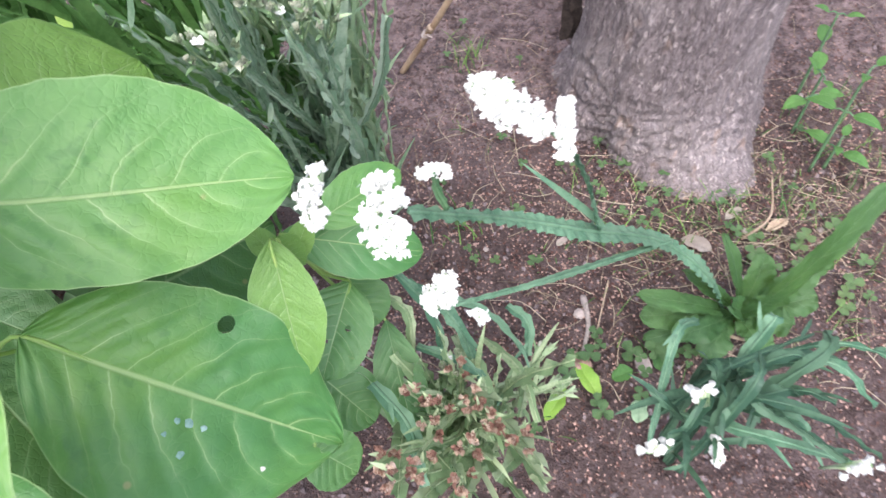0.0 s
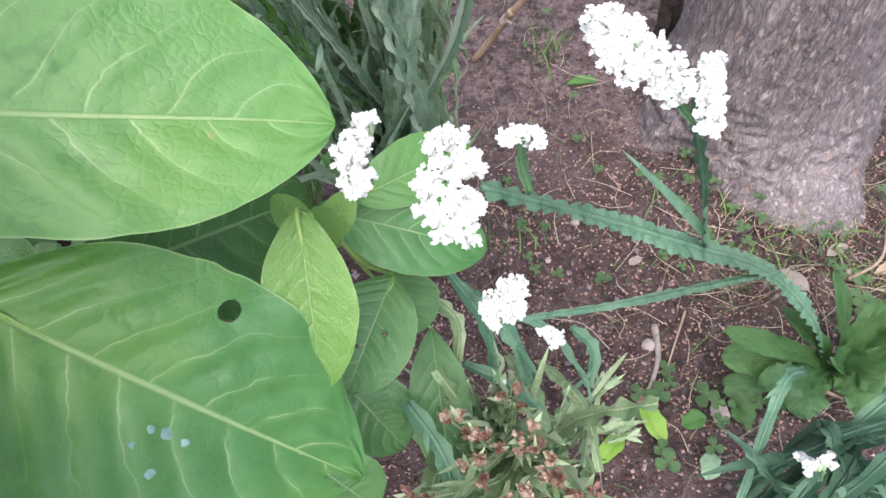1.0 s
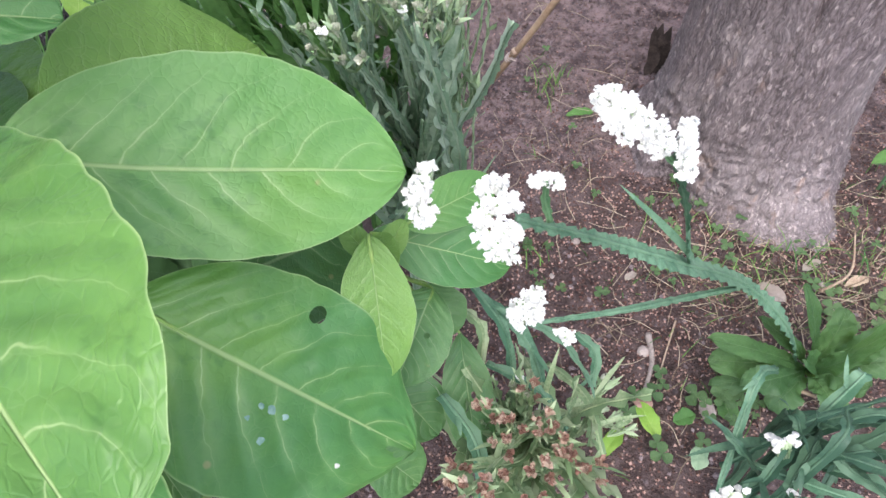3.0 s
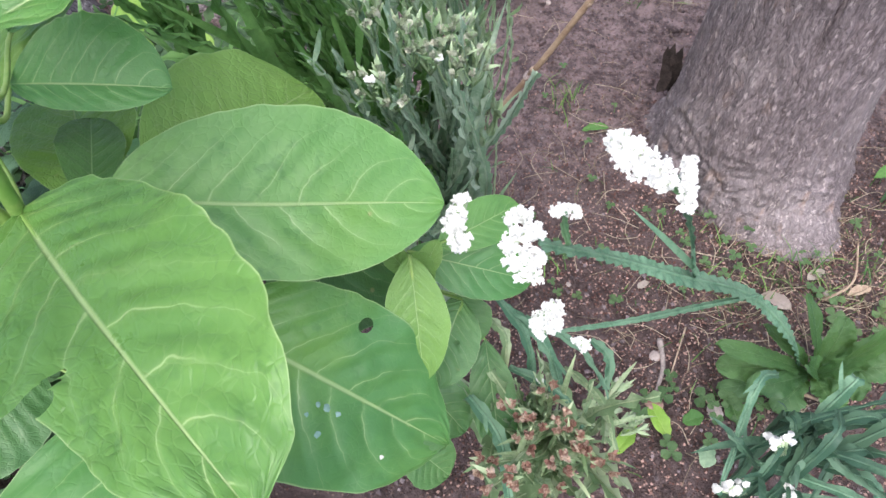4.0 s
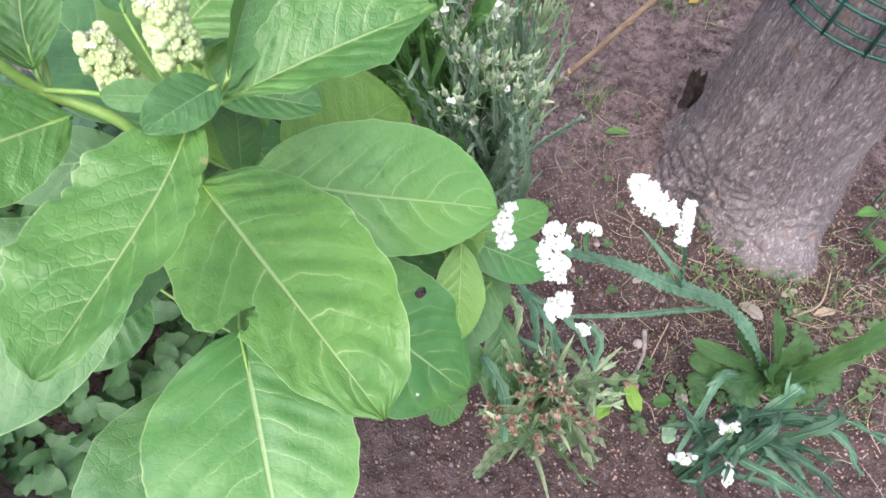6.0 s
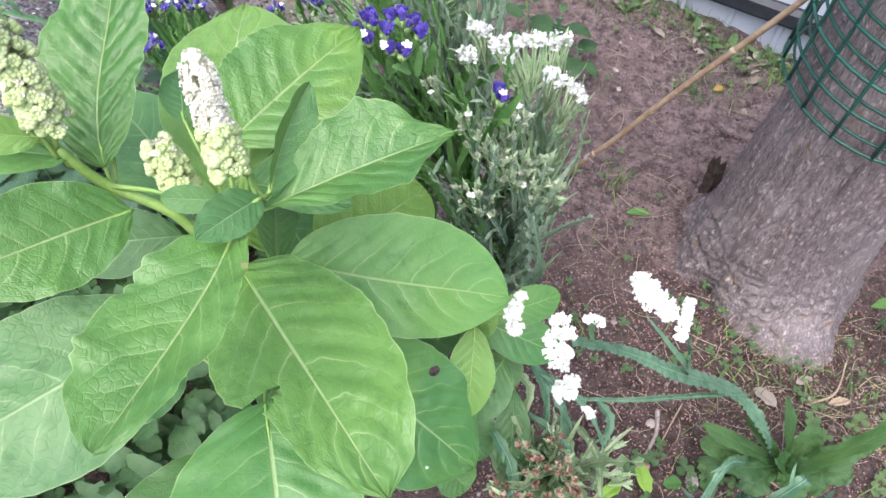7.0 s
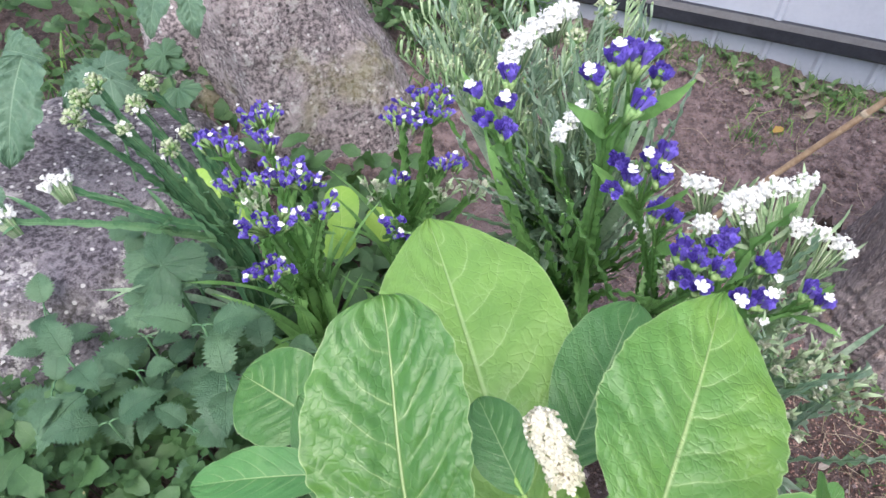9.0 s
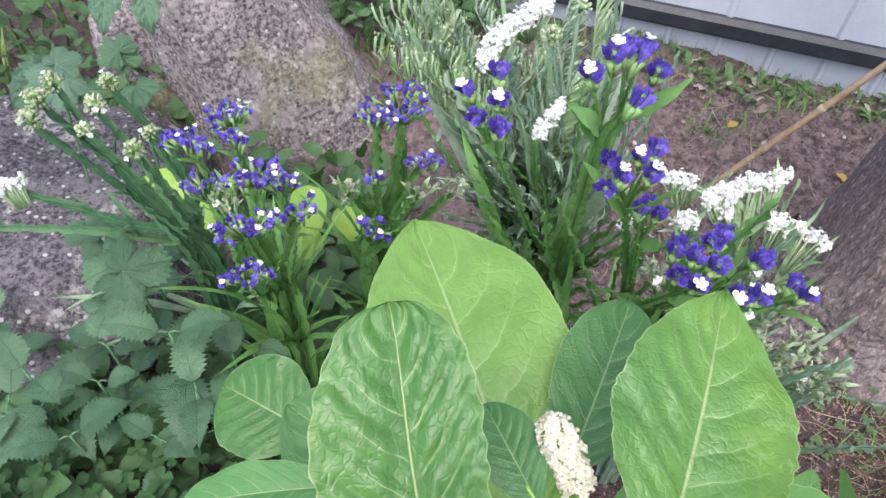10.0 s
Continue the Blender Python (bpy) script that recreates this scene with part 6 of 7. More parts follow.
for k, tufts in enumerate((
    ((-0.618, -0.037, 0.735), (-0.616, -0.050, 0.733), (-0.602, -0.038, 0.736), (-0.590, -0.032, 0.737), (-0.595, -0.048, 0.734), (-0.625, -0.057, 0.733)),
    ((-0.581, -0.021, 0.665), (-0.569, -0.025, 0.664), (-0.573, -0.016, 0.667)),
    ((-0.599, -0.105, 0.730), (-0.589, -0.112, 0.732), (-0.593, -0.129, 0.728), (-0.599, -0.120, 0.730), (-0.578, -0.117, 0.729)),
    ((-0.579, -0.106, 0.734), (-0.572, -0.101, 0.731), (-0.551, -0.114, 0.731), (-0.559, -0.136, 0.729), (-0.571, -0.135, 0.728)),
    ((-0.483, -0.092, 0.653), (-0.486, -0.082, 0.656)),
)):
    violet_stem(near_violet, (-0.507 + 0.008 * (2 - k), 0.088, 0.34), tufts, 8100 + 60 * k, 0.0066)
statice("statice_plant", (-0.893, 0.167, 0.3), "dark violet statice with small white centres", [
    ("purple", (-0.907, 0.204, 0.578), (0.6, 0.4, 0), 0.020, 10), ("purple", (-0.9, 0.178, 0.572), (0.7, 0, 0), 0.011, 5),
    ("purple", (-0.938, 0.163, 0.588), (0.8, -0.1, 0), 0.022, 10), ("purple", (-0.936, 0.156, 0.532), (0.8, 0, 0), 0.018, 8),
    ("purple", (-0.867, 0.088, 0.61), (0.8, -0.1, 0), 0.022, 11), ("purple", (-0.846, 0.082, 0.605), (0.8, 0.2, 0), 0.016, 7),
    ("purple", (-0.831, 0.05, 0.604), (0.6, 0.3, 0), 0.016, 7), ("purple", (-0.871, 0.03, 0.61), (0.8, 0.1, 0), 0.022, 10),
    ("purple", (-0.874, 0.007, 0.581), (0.8, 0.1, 0), 0.018, 8), ("faded", (-0.906, 0.117, 0.56), (0.8, 0.1, 0), 0.012, 10),
    ("faded", (-0.899, 0.093, 0.56), (0.8, 0.1, 0), 0.012, 10)], 91, statice_leaf_mat, statice_leaf_mat, 34, 0.26, 0.009, 0.012, spread=0.4, rise=(0.4, 1.0))
statice("statice_plant", (-0.78, 0.255, 0.28), "violet statice in front of the boulder", [
    ("purple", (-0.741, 0.198, 0.595), (0.7, 0.2, 0), 0.024, 12), ("purple", (-0.763, 0.178, 0.59), (0.7, -0.2, 0), 0.018, 8),
    ("purple", (-0.737, 0.176, 0.59), (0.7, -0.2, 0), 0.018, 8), ("purple", (-0.722, 0.147, 0.56), (0.8, -0.1, 0), 0.016, 7),
    ("purple", (-0.768, 0.134, 0.55), (0.8, 0, 0), 0.009, 3), ("purple", (-0.769, 0.053, 0.575), (0.3, -0.7, 0), 0.013, 5),
    ("faded", (-0.727, 0.11, 0.56), (0.8, 0, 0), 0.014, 11), ("faded", (-0.697, 0.108, 0.56), (0.8, 0, 0), 0.010, 8),
    ("faded", (-0.798, 0.155, 0.52), (0.8, 0, 0), 0.014, 11)], 95, statice_leaf_mat, statice_leaf_mat, 26, 0.26, 0.009, 0.012, spread=0.4, rise=(0.4, 1.0))
# budding clump leaning over the flat boulder
statice("statice_plant", (-0.995, 0.244, 0.3), "leaning statice with pale green buds over the flat boulder", [
    ("bud", (-1.07, 0.201, 0.606), (0.8, 0.1, 0), 0.0125, 12), ("bud", (-1.074, 0.181, 0.6), (0.7, -0.4, 0), 0.0115, 11),
    ("bud", (-1.06, 0.22, 0.61), (0.7, 0.4, 0), 0.0105, 9), ("bud", (-1.032, 0.221, 0.58), (0.7, 0.2, 0), 0.0115, 11),
    ("bud", (-1.032, 0.268, 0.57), (0.7, 0.2, 0), 0.0105, 9), ("bud", (-0.995, 0.178, 0.56), (0.3, 0.6, 0), 0.011, 9),
    ("bud", (-1.035, 0.186, 0.58), (0.7, 0.2, 0), 0.008, 6), ("bud", (-0.988, 0.212, 0.55), (0.7, 0.2, 0), 0.008, 6),
    ("white", (-1.141, 0.199, 0.5), (0.7, 0.4, 0), 0.015, 16), ("white", (-1.201, 0.168, 0.48), (0.7, 0.4, 0), 0.012, 12)], 97, statice_stem_mat, statice_grey_mat, 16, 0.22, 0.008, 0.011, spread=0.6, rise=(0.1, 0.7), lean=(-0.3, 0))
# bright young leaves at the foot of the violet clump
young = thing("lettuce_seedling", (-0.86, 0.22, 0.06), "bright yellow-green young leaves under the violet statice", "plant")
for i, (b0, t0, w) in enumerate((((-1.055, 0.347, 0.25), (-1.084, 0.413, 0.3), 0.07), ((-1.011, 0.313, 0.25), (-1.034, 0.362, 0.28), 0.05), ((-0.865, 0.264, 0.3), (-0.864, 0.338, 0.33), 0.05), ((-0.852, 0.293, 0.25), (-0.897, 0.316, 0.25), 0.06), ((-0.824, 0.326, 0.22), (-0.805, 0.364, 0.25), 0.06))):
    sh = Shape()
    blade(sh, b0, t0, w, (0.1, -0.6, 0.8), 0.1, 0.1, 0.02, 0, 16, 8, 0.6, 0.4, seed=i + 300)
    sh.make("leaf", bright_mat, young)

# ---- nettles and low plants ----
scrub_mat = leaf_mat("mixed_weed_leaf", (0.014, 0.050, 0.016), (0.046, 0.108, 0.034), (0.10, 0.19, 0.07), count=6, slant=1.4, rough=0.6, through_leaf=0.1, vein_amt=0.35, bump=0.4, net=8)
clover_mat = leaf_mat("clover_leaf", (0.014, 0.052, 0.014), (0.042, 0.112, 0.028), (0.11, 0.22, 0.07), count=6, slant=1.6, rough=0.65, through_leaf=0.12, vein_amt=0.4, bump=0.5)

def sprig(name, base, label, category, height, pairs, leaf_len, leaf_w, mat, seed, lean=(0, 0), teeth=True, stem=None, group="", shape=(0.55, 0.95)):
    """An upright shoot with opposite leaves, largest in the middle."""
    rnd = random.Random(seed)
    base = Vector(base)
    pl = thing(name, base, label, category, group)
    top = base + Vector((lean[0], lean[1], height))
    pts = bend([base, base.lerp(top, 0.5) + Vector((lean[0] * 0.15, lean[1] * 0.15, 0.01)), top], 14)
    sh = Shape()
    tube(sh, pts, 0.0026, 0.0016, 6)
    sh.make("stem", stem or statice_stem_mat, pl)
    turn = rnd.uniform(0, 3.14)
    for k in range(pairs):
        f = 0.25 + 0.75 * (k + 1) / pairs
        p = pts[min(14, int(f * 14))]
        size = (0.62 + 0.42 * math.sin(math.pi * (0.15 + 0.75 * k / max(1, pairs - 1)))) if k < pairs - 1 else (0.72 if teeth else 0.45)
        for side in (0, 1):
            a0 = turn + k * 1.57 + side * math.pi + rnd.uniform(-0.25, 0.25)
            d = Vector((math.cos(a0), math.sin(a0), 0))
            el = rnd.uniform(-0.2, 0.12) if k < pairs - 1 else 0.28
            s0 = p + d * 0.012
            tip = s0 + d * leaf_len * size + Vector((0, 0, el * leaf_len * size))
            sh = Shape()
            blade(sh, s0, tip, leaf_w * size, (-d.x * 0.2, -d.y * 0.2, 1), 0.10, 0.12, 0.015, 0, 26, 8, shape[0], shape[1], 1 if teeth else 0, 0.15 if teeth else 0.0, quilt=0.014, seed=seed * 10 + k * 2 + side, droop=0.10)
            lf = sh.make("leaf", mat, pl)
            st = Shape()
            tube(st, [p, p.lerp(s0, 0.5) + Vector((0, 0, 0.003)), s0], 0.0013, 0.0011, 5)
            st.make("petiole", stem or statice_stem_mat, lf)
    return pl


NET = "dark grey-green nettle with saw-toothed leaves"
for i, (p, h, n, ll, lw) in enumerate((
    ((-1.006, 0.099, 0.36), 0.30, 3, 0.078, 0.048), ((-0.977, 0.042, 0.33), 0.27, 2, 0.076, 0.046), ((-1.181, 0.094, 0.30), 0.24, 3, 0.074, 0.048),
    ((-1.144, 0.042, 0.24), 0.20, 1, 0.080, 0.056), ((-1.107, 0.138, 0.28), 0.22, 2, 0.052, 0.038), ((-1.112, 0.094, 0.27), 0.22, 2, 0.050, 0.036),
    ((-0.947, 0.092, 0.30), 0.24, 2, 0.072, 0.044), ((-1.073, 0.249, 0.30), 0.24, 2, 0.058, 0.044), ((-1.124, 0.259, 0.28), 0.22, 2, 0.050, 0.044),
    ((-1.226, 0.091, 0.24), 0.18, 3, 0.070, 0.045), ((-0.934, 0.125, 0.28), 0.22, 2, 0.055, 0.036), ((-1.256, 0.167, 0.22), 0.15, 2, 0.060, 0.042),
    ((-1.040, 0.030, 0.24), 0.18, 2, 0.056, 0.038), ((-1.262, 0.200, 0.26), 0.18, 2, 0.060, 0.045),
)):
    top = Vector(p)
    sprig("nettle", (top.x, top.y, max(0.0, top.z - h)), NET, "nettle", h, n, ll * 1.12, lw * 1.15, nettle_mat, 200 + i, group="nettles", shape=(0.62, 1.15))

def lobed_leaf(sh, root, tip, nrm, lobes, cut, crimp, seed):
    """A rounded leaf with deep lobes and toothed rim round its stalk's end; crimp folds it between the veins."""
    rnd = random.Random(seed)
    root, tip = Vector(root), Vector(tip)
    t = (tip - root).normalized()
    n = Vector(nrm)
    n = (n - n.dot(t) * t).normalized()
    s = t.cross(n)
    size = (tip - root).length
    na, nr = 72, 9
    vs, uvs = [root], [(0.0, 0.5)]
    for i in range(na + 1):
        th = (i / na - 0.5) * 2 * math.pi * 0.86
        wave = abs(math.cos(th / 0.86 * lobes / 2.0))
        r = size * (1 - cut * (1 - wave) ** 1.5) * (0.78 + 0.22 * math.cos(th)) * (1 + 0.05 * (1 if i % 2 else -1) + 0.06 * noise.noise((th * 3, seed, 0)))
        for j in range(1, nr + 1):
            f = j / nr
            z = crimp * size * (abs(math.sin(th / 0.86 * lobes / 2.0 * (2 if crimp > 0.1 else 1))) - 0.5) * f - 0.18 * size * f * f + 0.02 * size * noise.noise((th * 4, f * 4, seed))
            vs.append(root + (t * math.cos(th) + s * math.sin(th)) * r * f + n * z)
            uvs.append((0.05 + 0.95 * f, 0.5 + 0.5 * (2 * ((i * lobes / na) % 1.0) - 1) * f))
    fs = []
    for i in range(na):
        a0, b0 = 1 + i * nr, 1 + (i + 1) * nr
        fs.append((0, a0, b0))
        fs += [(a0 + j, a0 + j + 1, b0 + j + 1, b0 + j) for j in range(nr - 1)]
    sh.add(vs, fs, uvs)


def lobed_plant(name, base, label, leaves, mat, lobes, cut, crimp, seed):
    """Long-stalked lobed leaves from one root. leaves: centre, direction and size."""
    pl = thing(name, base, label, "weed", "soft weeds")
    base = Vector(base)
    for i, (c, d, size) in enumerate(leaves):
        c, d = Vector(c), Vector(d).normalized()
        sh = Shape()
        root = c - d * size * 0.4
        lobed_leaf(sh, root, root + d * size, (0.05, -0.45, 0.9), lobes, cut, crimp, seed + i)
        leaf = sh.make("leaf", mat, pl)
        st = Shape()
        tube(st, bend([base, base.lerp(root, 0.6) + Vector((0, 0, 0.02)), root], 14), 0.0016, 0.0012, 6)
        st.make("petiole", statice_stem_mat, leaf)


lobed_plant("strawberry_weed", (-1.08, 0.22, 0.12), "soft green three-lobed weed in front of the flat boulder", (
    ((-1.134, 0.251, 0.36), (-0.9, 0.1, 0.05), 0.036), ((-1.099, 0.258, 0.36), (0.3, 0.9, 0.1), 0.034), ((-1.089, 0.192, 0.36), (-0.8, -0.4, 0), 0.050),
    ((-1.042, 0.178, 0.38), (0.9, 0.2, 0.05), 0.052), ((-1.064, 0.152, 0.36), (0.1, -0.9, -0.1), 0.050), ((-1.090, 0.140, 0.34), (-0.2, -0.9, 0), 0.040)), nettle_mat, 3, 0.42, 0.06, 640)
lobed_plant("currant_seedling", (-1.12, 0.50, 0.14), "dark green weed with tightly crinkled round leaves beside the boulder", (
    ((-1.118, 0.507, 0.44), (-0.7, 0.5, 0.1), 0.036), ((-1.098, 0.497, 0.43), (0.8, -0.3, 0), 0.030), ((-1.154, 0.457, 0.42), (-0.3, 0.8, 0), 0.036), ((-1.076, 0.435, 0.42), (0.4, -0.8, 0), 0.036)), nettle_mat, 5, 0.22, 0.16, 660)
lobed_plant("mallow", (-1.22, 0.46, 0.16), "pale bluish lobed leaf by the burdock", (((-1.183, 0.434, 0.44), (-0.6, -0.6, 0), 0.050), ((-1.165, 0.470, 0.45), (0.7, 0.4, 0.1), 0.032)), burdock_mat, 5, 0.25, 0.05, 680)


def clover_at(sh, rnd, x, y, z0, size, n, size_leaf=0.011):
    for _ in range(n):
        p = Vector((x + rnd.gauss(0, size), y + rnd.gauss(0, size), 0))
        g = Vector((p.x, p.y, ground_z(p.x, p.y)))
        top = g + Vector((rnd.uniform(-0.01, 0.01), rnd.uniform(-0.01, 0.01), z0 * rnd.uniform(0.5, 1.2)))
        tube(sh, [g, g.lerp(top, 0.6), top], 0.0008, 0.0006, 4)
        a0 = rnd.uniform(0, 6.28)
        r = size_leaf * rnd.uniform(0.7, 1.25)
        for k in range(3):
            d = Vector((math.cos(a0 + k * 2.094), math.sin(a0 + k * 2.094), rnd.uniform(-0.1, 0.25)))
            blade(sh, top, top + d * r * 1.3, r * 1.35, (0, 0, 1), 0.05, 0.2, 0, 0, 5, 4, 0.7, 0.35, seed=rnd.randrange(9999))


rnd = random.Random(71)
sh = Shape()
for x, y, z0, s, n in ((-1.02, -0.02, 0.12, 0.08, 40), (-1.2, -0.02, 0.12, 0.10, 50), (-1.1, 0.03, 0.10, 0.10, 36), (-0.95, 0.0, 0.12, 0.05, 34), (-1.3, 0.1, 0.10, 0.10, 50), (-1.0, 0.42, 0.06, 0.10, 50), (-0.9, -0.15, 0.08, 0.10, 60), (-1.15, -0.2, 0.08, 0.12, 70), (-1.0, -0.3, 0.06, 0.12, 50)):
    clover_at(sh, rnd, x, y, z0, s, n)
tagged(sh.make("clover", clover_mat), "low green clover carpeting the shady bed", "clover", kind="stuff")

rnd = random.Random(72)
sh = Shape()
SPOTS = (((-0.077, 0.067, 0), 0.035, 18), ((-0.029, 0.094, 0), 0.03, 14), ((-0.11, 0.142, 0), 0.03, 8), ((-0.269, 0.111, 0), 0.03, 12), ((-0.069, 0.206, 0), 0.012, 9), ((-0.165, 0.168, 0), 0.03, 8), ((0.184, 0.198, 0), 0.05, 14), ((0.165, 0.101, 0), 0.05, 12), ((-0.227, 0.41, 0), 0.04, 10), ((-0.207, -0.01, 0), 0.05, 8), ((-0.14, -0.156, 0), 0.04, 8), ((0.01, 0.797, 0), 0.03, 12), ((-0.069, 0.769, 0), 0.05, 5), ((-0.181, 0.818, 0), 0.04, 5), ((0.02, 0.78, 0), 0.05, 6), ((-0.223, 0.229, 0), 0.04, 10))
for p, s, n in SPOTS:
    clover_at(sh, rnd, p[0], p[1], 0.022, s * 1.3, max(2, n // 3), 0.0066)
for p in ((-0.165, -0.13, 0), (-0.128, -0.149, 0), (-0.101, -0.158, 0), (-0.06, -0.153, 0), (-0.201, -0.164, 0), (-0.155, -0.216, 0), (0.049, -0.021, 0), (0.098, -0.06, 0), (0.152, -0.009, 0), (0.206, -0.067, 0), (0.164, -0.121, 0)):
    clover_at(sh, rnd, p[0], p[1], 0.02, 0.016, 3, 0.0095)
for k in range(12):
    clover_at(sh, rnd, rnd.uniform(-0.32, 0.35), rnd.uniform(-0.24, 0.18), 0.02, 0.02, rnd.randrange(1, 4), 0.0060)
tagged(sh.make("small_weeds", dusty_weed_mat), "scattered little three-leaved weeds on bare soil", "weed", kind="stuff")


GRASSY = ((-0.090, 0.755, 20), (-0.060, 0.745, 24), (-0.024, 0.763, 18), (0.012, 0.730, 12), (0.131, 0.817, 24), (0.100, 0.800, 18), (0.160, 0.810, 16))


def grass_tuft(sh, rnd, x, y, n, h, spread, w=0.003):
    for _ in range(n):
        g = Vector((x + rnd.gauss(0, spread), y + rnd.gauss(0, spread), 0))
        g.z = ground_z(g.x, g.y) - 0.004
        d = Vector((rnd.uniform(-1, 1), rnd.uniform(-1, 1), rnd.uniform(0.3, 1.6))).normalized() * h * rnd.uniform(0.4, 1.2)
        blade(sh, g, g + d, w, (-d.x, -d.y, 0.3), 0.12, 0.2, 0, 0, 6, 2, 0.25, 0.8, seed=rnd.randrange(9999))


rnd = random.Random(73)
sh = Shape()
for k in range(60):
    f = k / 59
    p = WALL_A + WALL_D * (-0.45 + 0.95 * f) + WALL_N * rnd.uniform(0.015, 0.10)
    grass_tuft(sh, rnd, p.x, p.y, 22, 0.034, 0.03, 0.0020)
for x, y, n, h in ((-1.3, 0.75, 40, 0.12), (-1.45, 0.9, 50, 0.14), (-1.6, 0.8, 50, 0.14), (-1.35, 1.1, 50, 0.14), (-1.2, 1.15, 40, 0.12), (-0.75, 1.0, 40, 0.10), (-0.65, 1.05, 40, 0.10), (-0.55, 0.95, 30, 0.08), (-0.8, -0.45, 30, 0.1), (-0.9, -0.5, 30, 0.1)):
    grass_tuft(sh, rnd, x, y, n, h, 0.06, 0.005)
for k in range(70):
    grass_tuft(sh, rnd, rnd.uniform(-0.30, 0.35), rnd.uniform(-0.22, 0.30), rnd.randrange(2, 6), 0.04, 0.02, 0.0016)
for k in range(90):
    grass_tuft(sh, rnd, rnd.gauss(0.10, 0.13), rnd.gauss(0.03, 0.06), rnd.randrange(3, 9), 0.022, 0.014, 0.0014)
for p in ((-0.029, 0.034, 0), (0.027, 0.06, 0), (0.081, 0.027, 0), (0.146, 0.052, 0), (-0.314, 0.083, 0), (-0.256, 0.412, 0), (-0.247, 0.451, 0), (-0.088, 0.02, 0)):
    grass_tuft(sh, rnd, p[0], p[1], 14, 0.05, 0.025, 0.0022)
for x, y, n in GRASSY:
    grass_tuft(sh, rnd, x, y, n, 0.045, 0.022, 0.0026)
tagged(sh.make("grass", grass_mat), "short grass along the siding and among the stones", "grass", kind="stuff")

rnd = random.Random(74)
sh = Shape()
for k in range(720):
    x, y = rnd.uniform(-0.45, 0.5), rnd.uniform(-0.25, 1.0) if k % 3 else rnd.uniform(-0.25, 0.35)
    if k > 520:
        x, y = rnd.gauss(0.08, 0.13), rnd.gauss(0.03, 0.07)
    g = Vector((x, y, ground_z(x, y) + 0.004))
    a0 = rnd.uniform(0, 6.28)
    d = Vector((math.cos(a0), math.sin(a0), rnd.uniform(-0.05, 0.12))) * rnd.uniform(0.015, 0.09)
    s0 = Vector((-d.y, d.x, 0)) * rnd.uniform(-0.25, 0.25)
    tube(sh, bend([g, g + d * 0.5 + s0 + Vector((0, 0, 0.004)), g + d], 6), 0.0007, 0.0004, 4)
tagged(sh.make("dry_straw", straw_mat), "thin dry stalks and roots strewn on soil", "straw", kind="stuff")

rnd = random.Random(75)
sh, hs = Shape(), Shape()
for k in range(8000):
    x, y = rnd.uniform(-0.6, 0.55), rnd.uniform(-0.45, 1.02)
    r = 0.0016 + 0.0042 * rnd.random() ** 3
    chip(sh, Vector((x, y, ground_z(x, y) + r * 0.3)), r, rnd, 0.8)
lumps = Shape()
for k in range(3600):
    x, y = rnd.uniform(-0.5, 0.55), rnd.uniform(-0.3, 1.02) if k % 3 == 0 else rnd.uniform(0.32, 1.02)
    if (Vector((x, y, 0)) - WALL_A).dot(WALL_N) < 0.01:
        continue
    r = 0.0022 + 0.0075 * rnd.random() ** 4
    lump(lumps, Vector((x, y, ground_z(x, y) + r * 0.1)), r, rnd)
for k in range(21000):
    x, y = rnd.uniform(-0.5, 0.55), rnd.gauss(0.0, 0.22)
    if y > 1.0:
        continue
    r = rnd.uniform(0.0010, 0.0029)
    chip(hs, Vector((x, y, ground_z(x, y) + 0.0012)), r, rnd, 0.6)
tagged(sh.make("soil_clods", clod_mat, smooth=False), "small crumbs and clods of brown soil", "soil", kind="stuff")
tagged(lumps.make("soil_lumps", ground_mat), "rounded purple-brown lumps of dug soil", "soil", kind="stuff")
tagged(hs.make("husks", husk_mat, smooth=False), "reddish-brown seed husks scattered on soil", "litter", kind="stuff")

rnd = random.Random(76)


def lying(name, label, category, p, length, width, turn, mat, seed, group=""):
    sh = Shape()
    d = Vector((math.cos(turn), math.sin(turn), 0)) * length
    b0 = Vector((p[0], p[1], ground_z(p[0], p[1]) + 0.006))
    blade(sh, b0 - d / 2, b0 + d / 2 + Vector((0, 0, 0.004)), width, (0, 0, 1), 0.06, 0.25, 0.04, 0, 12, 8, 0.6, 0.6, quilt=0.02, seed=seed, edge=0.3, pucker=0.06)
    tagged(sh.make(name, mat, base=tuple(b0)), label, category, group)


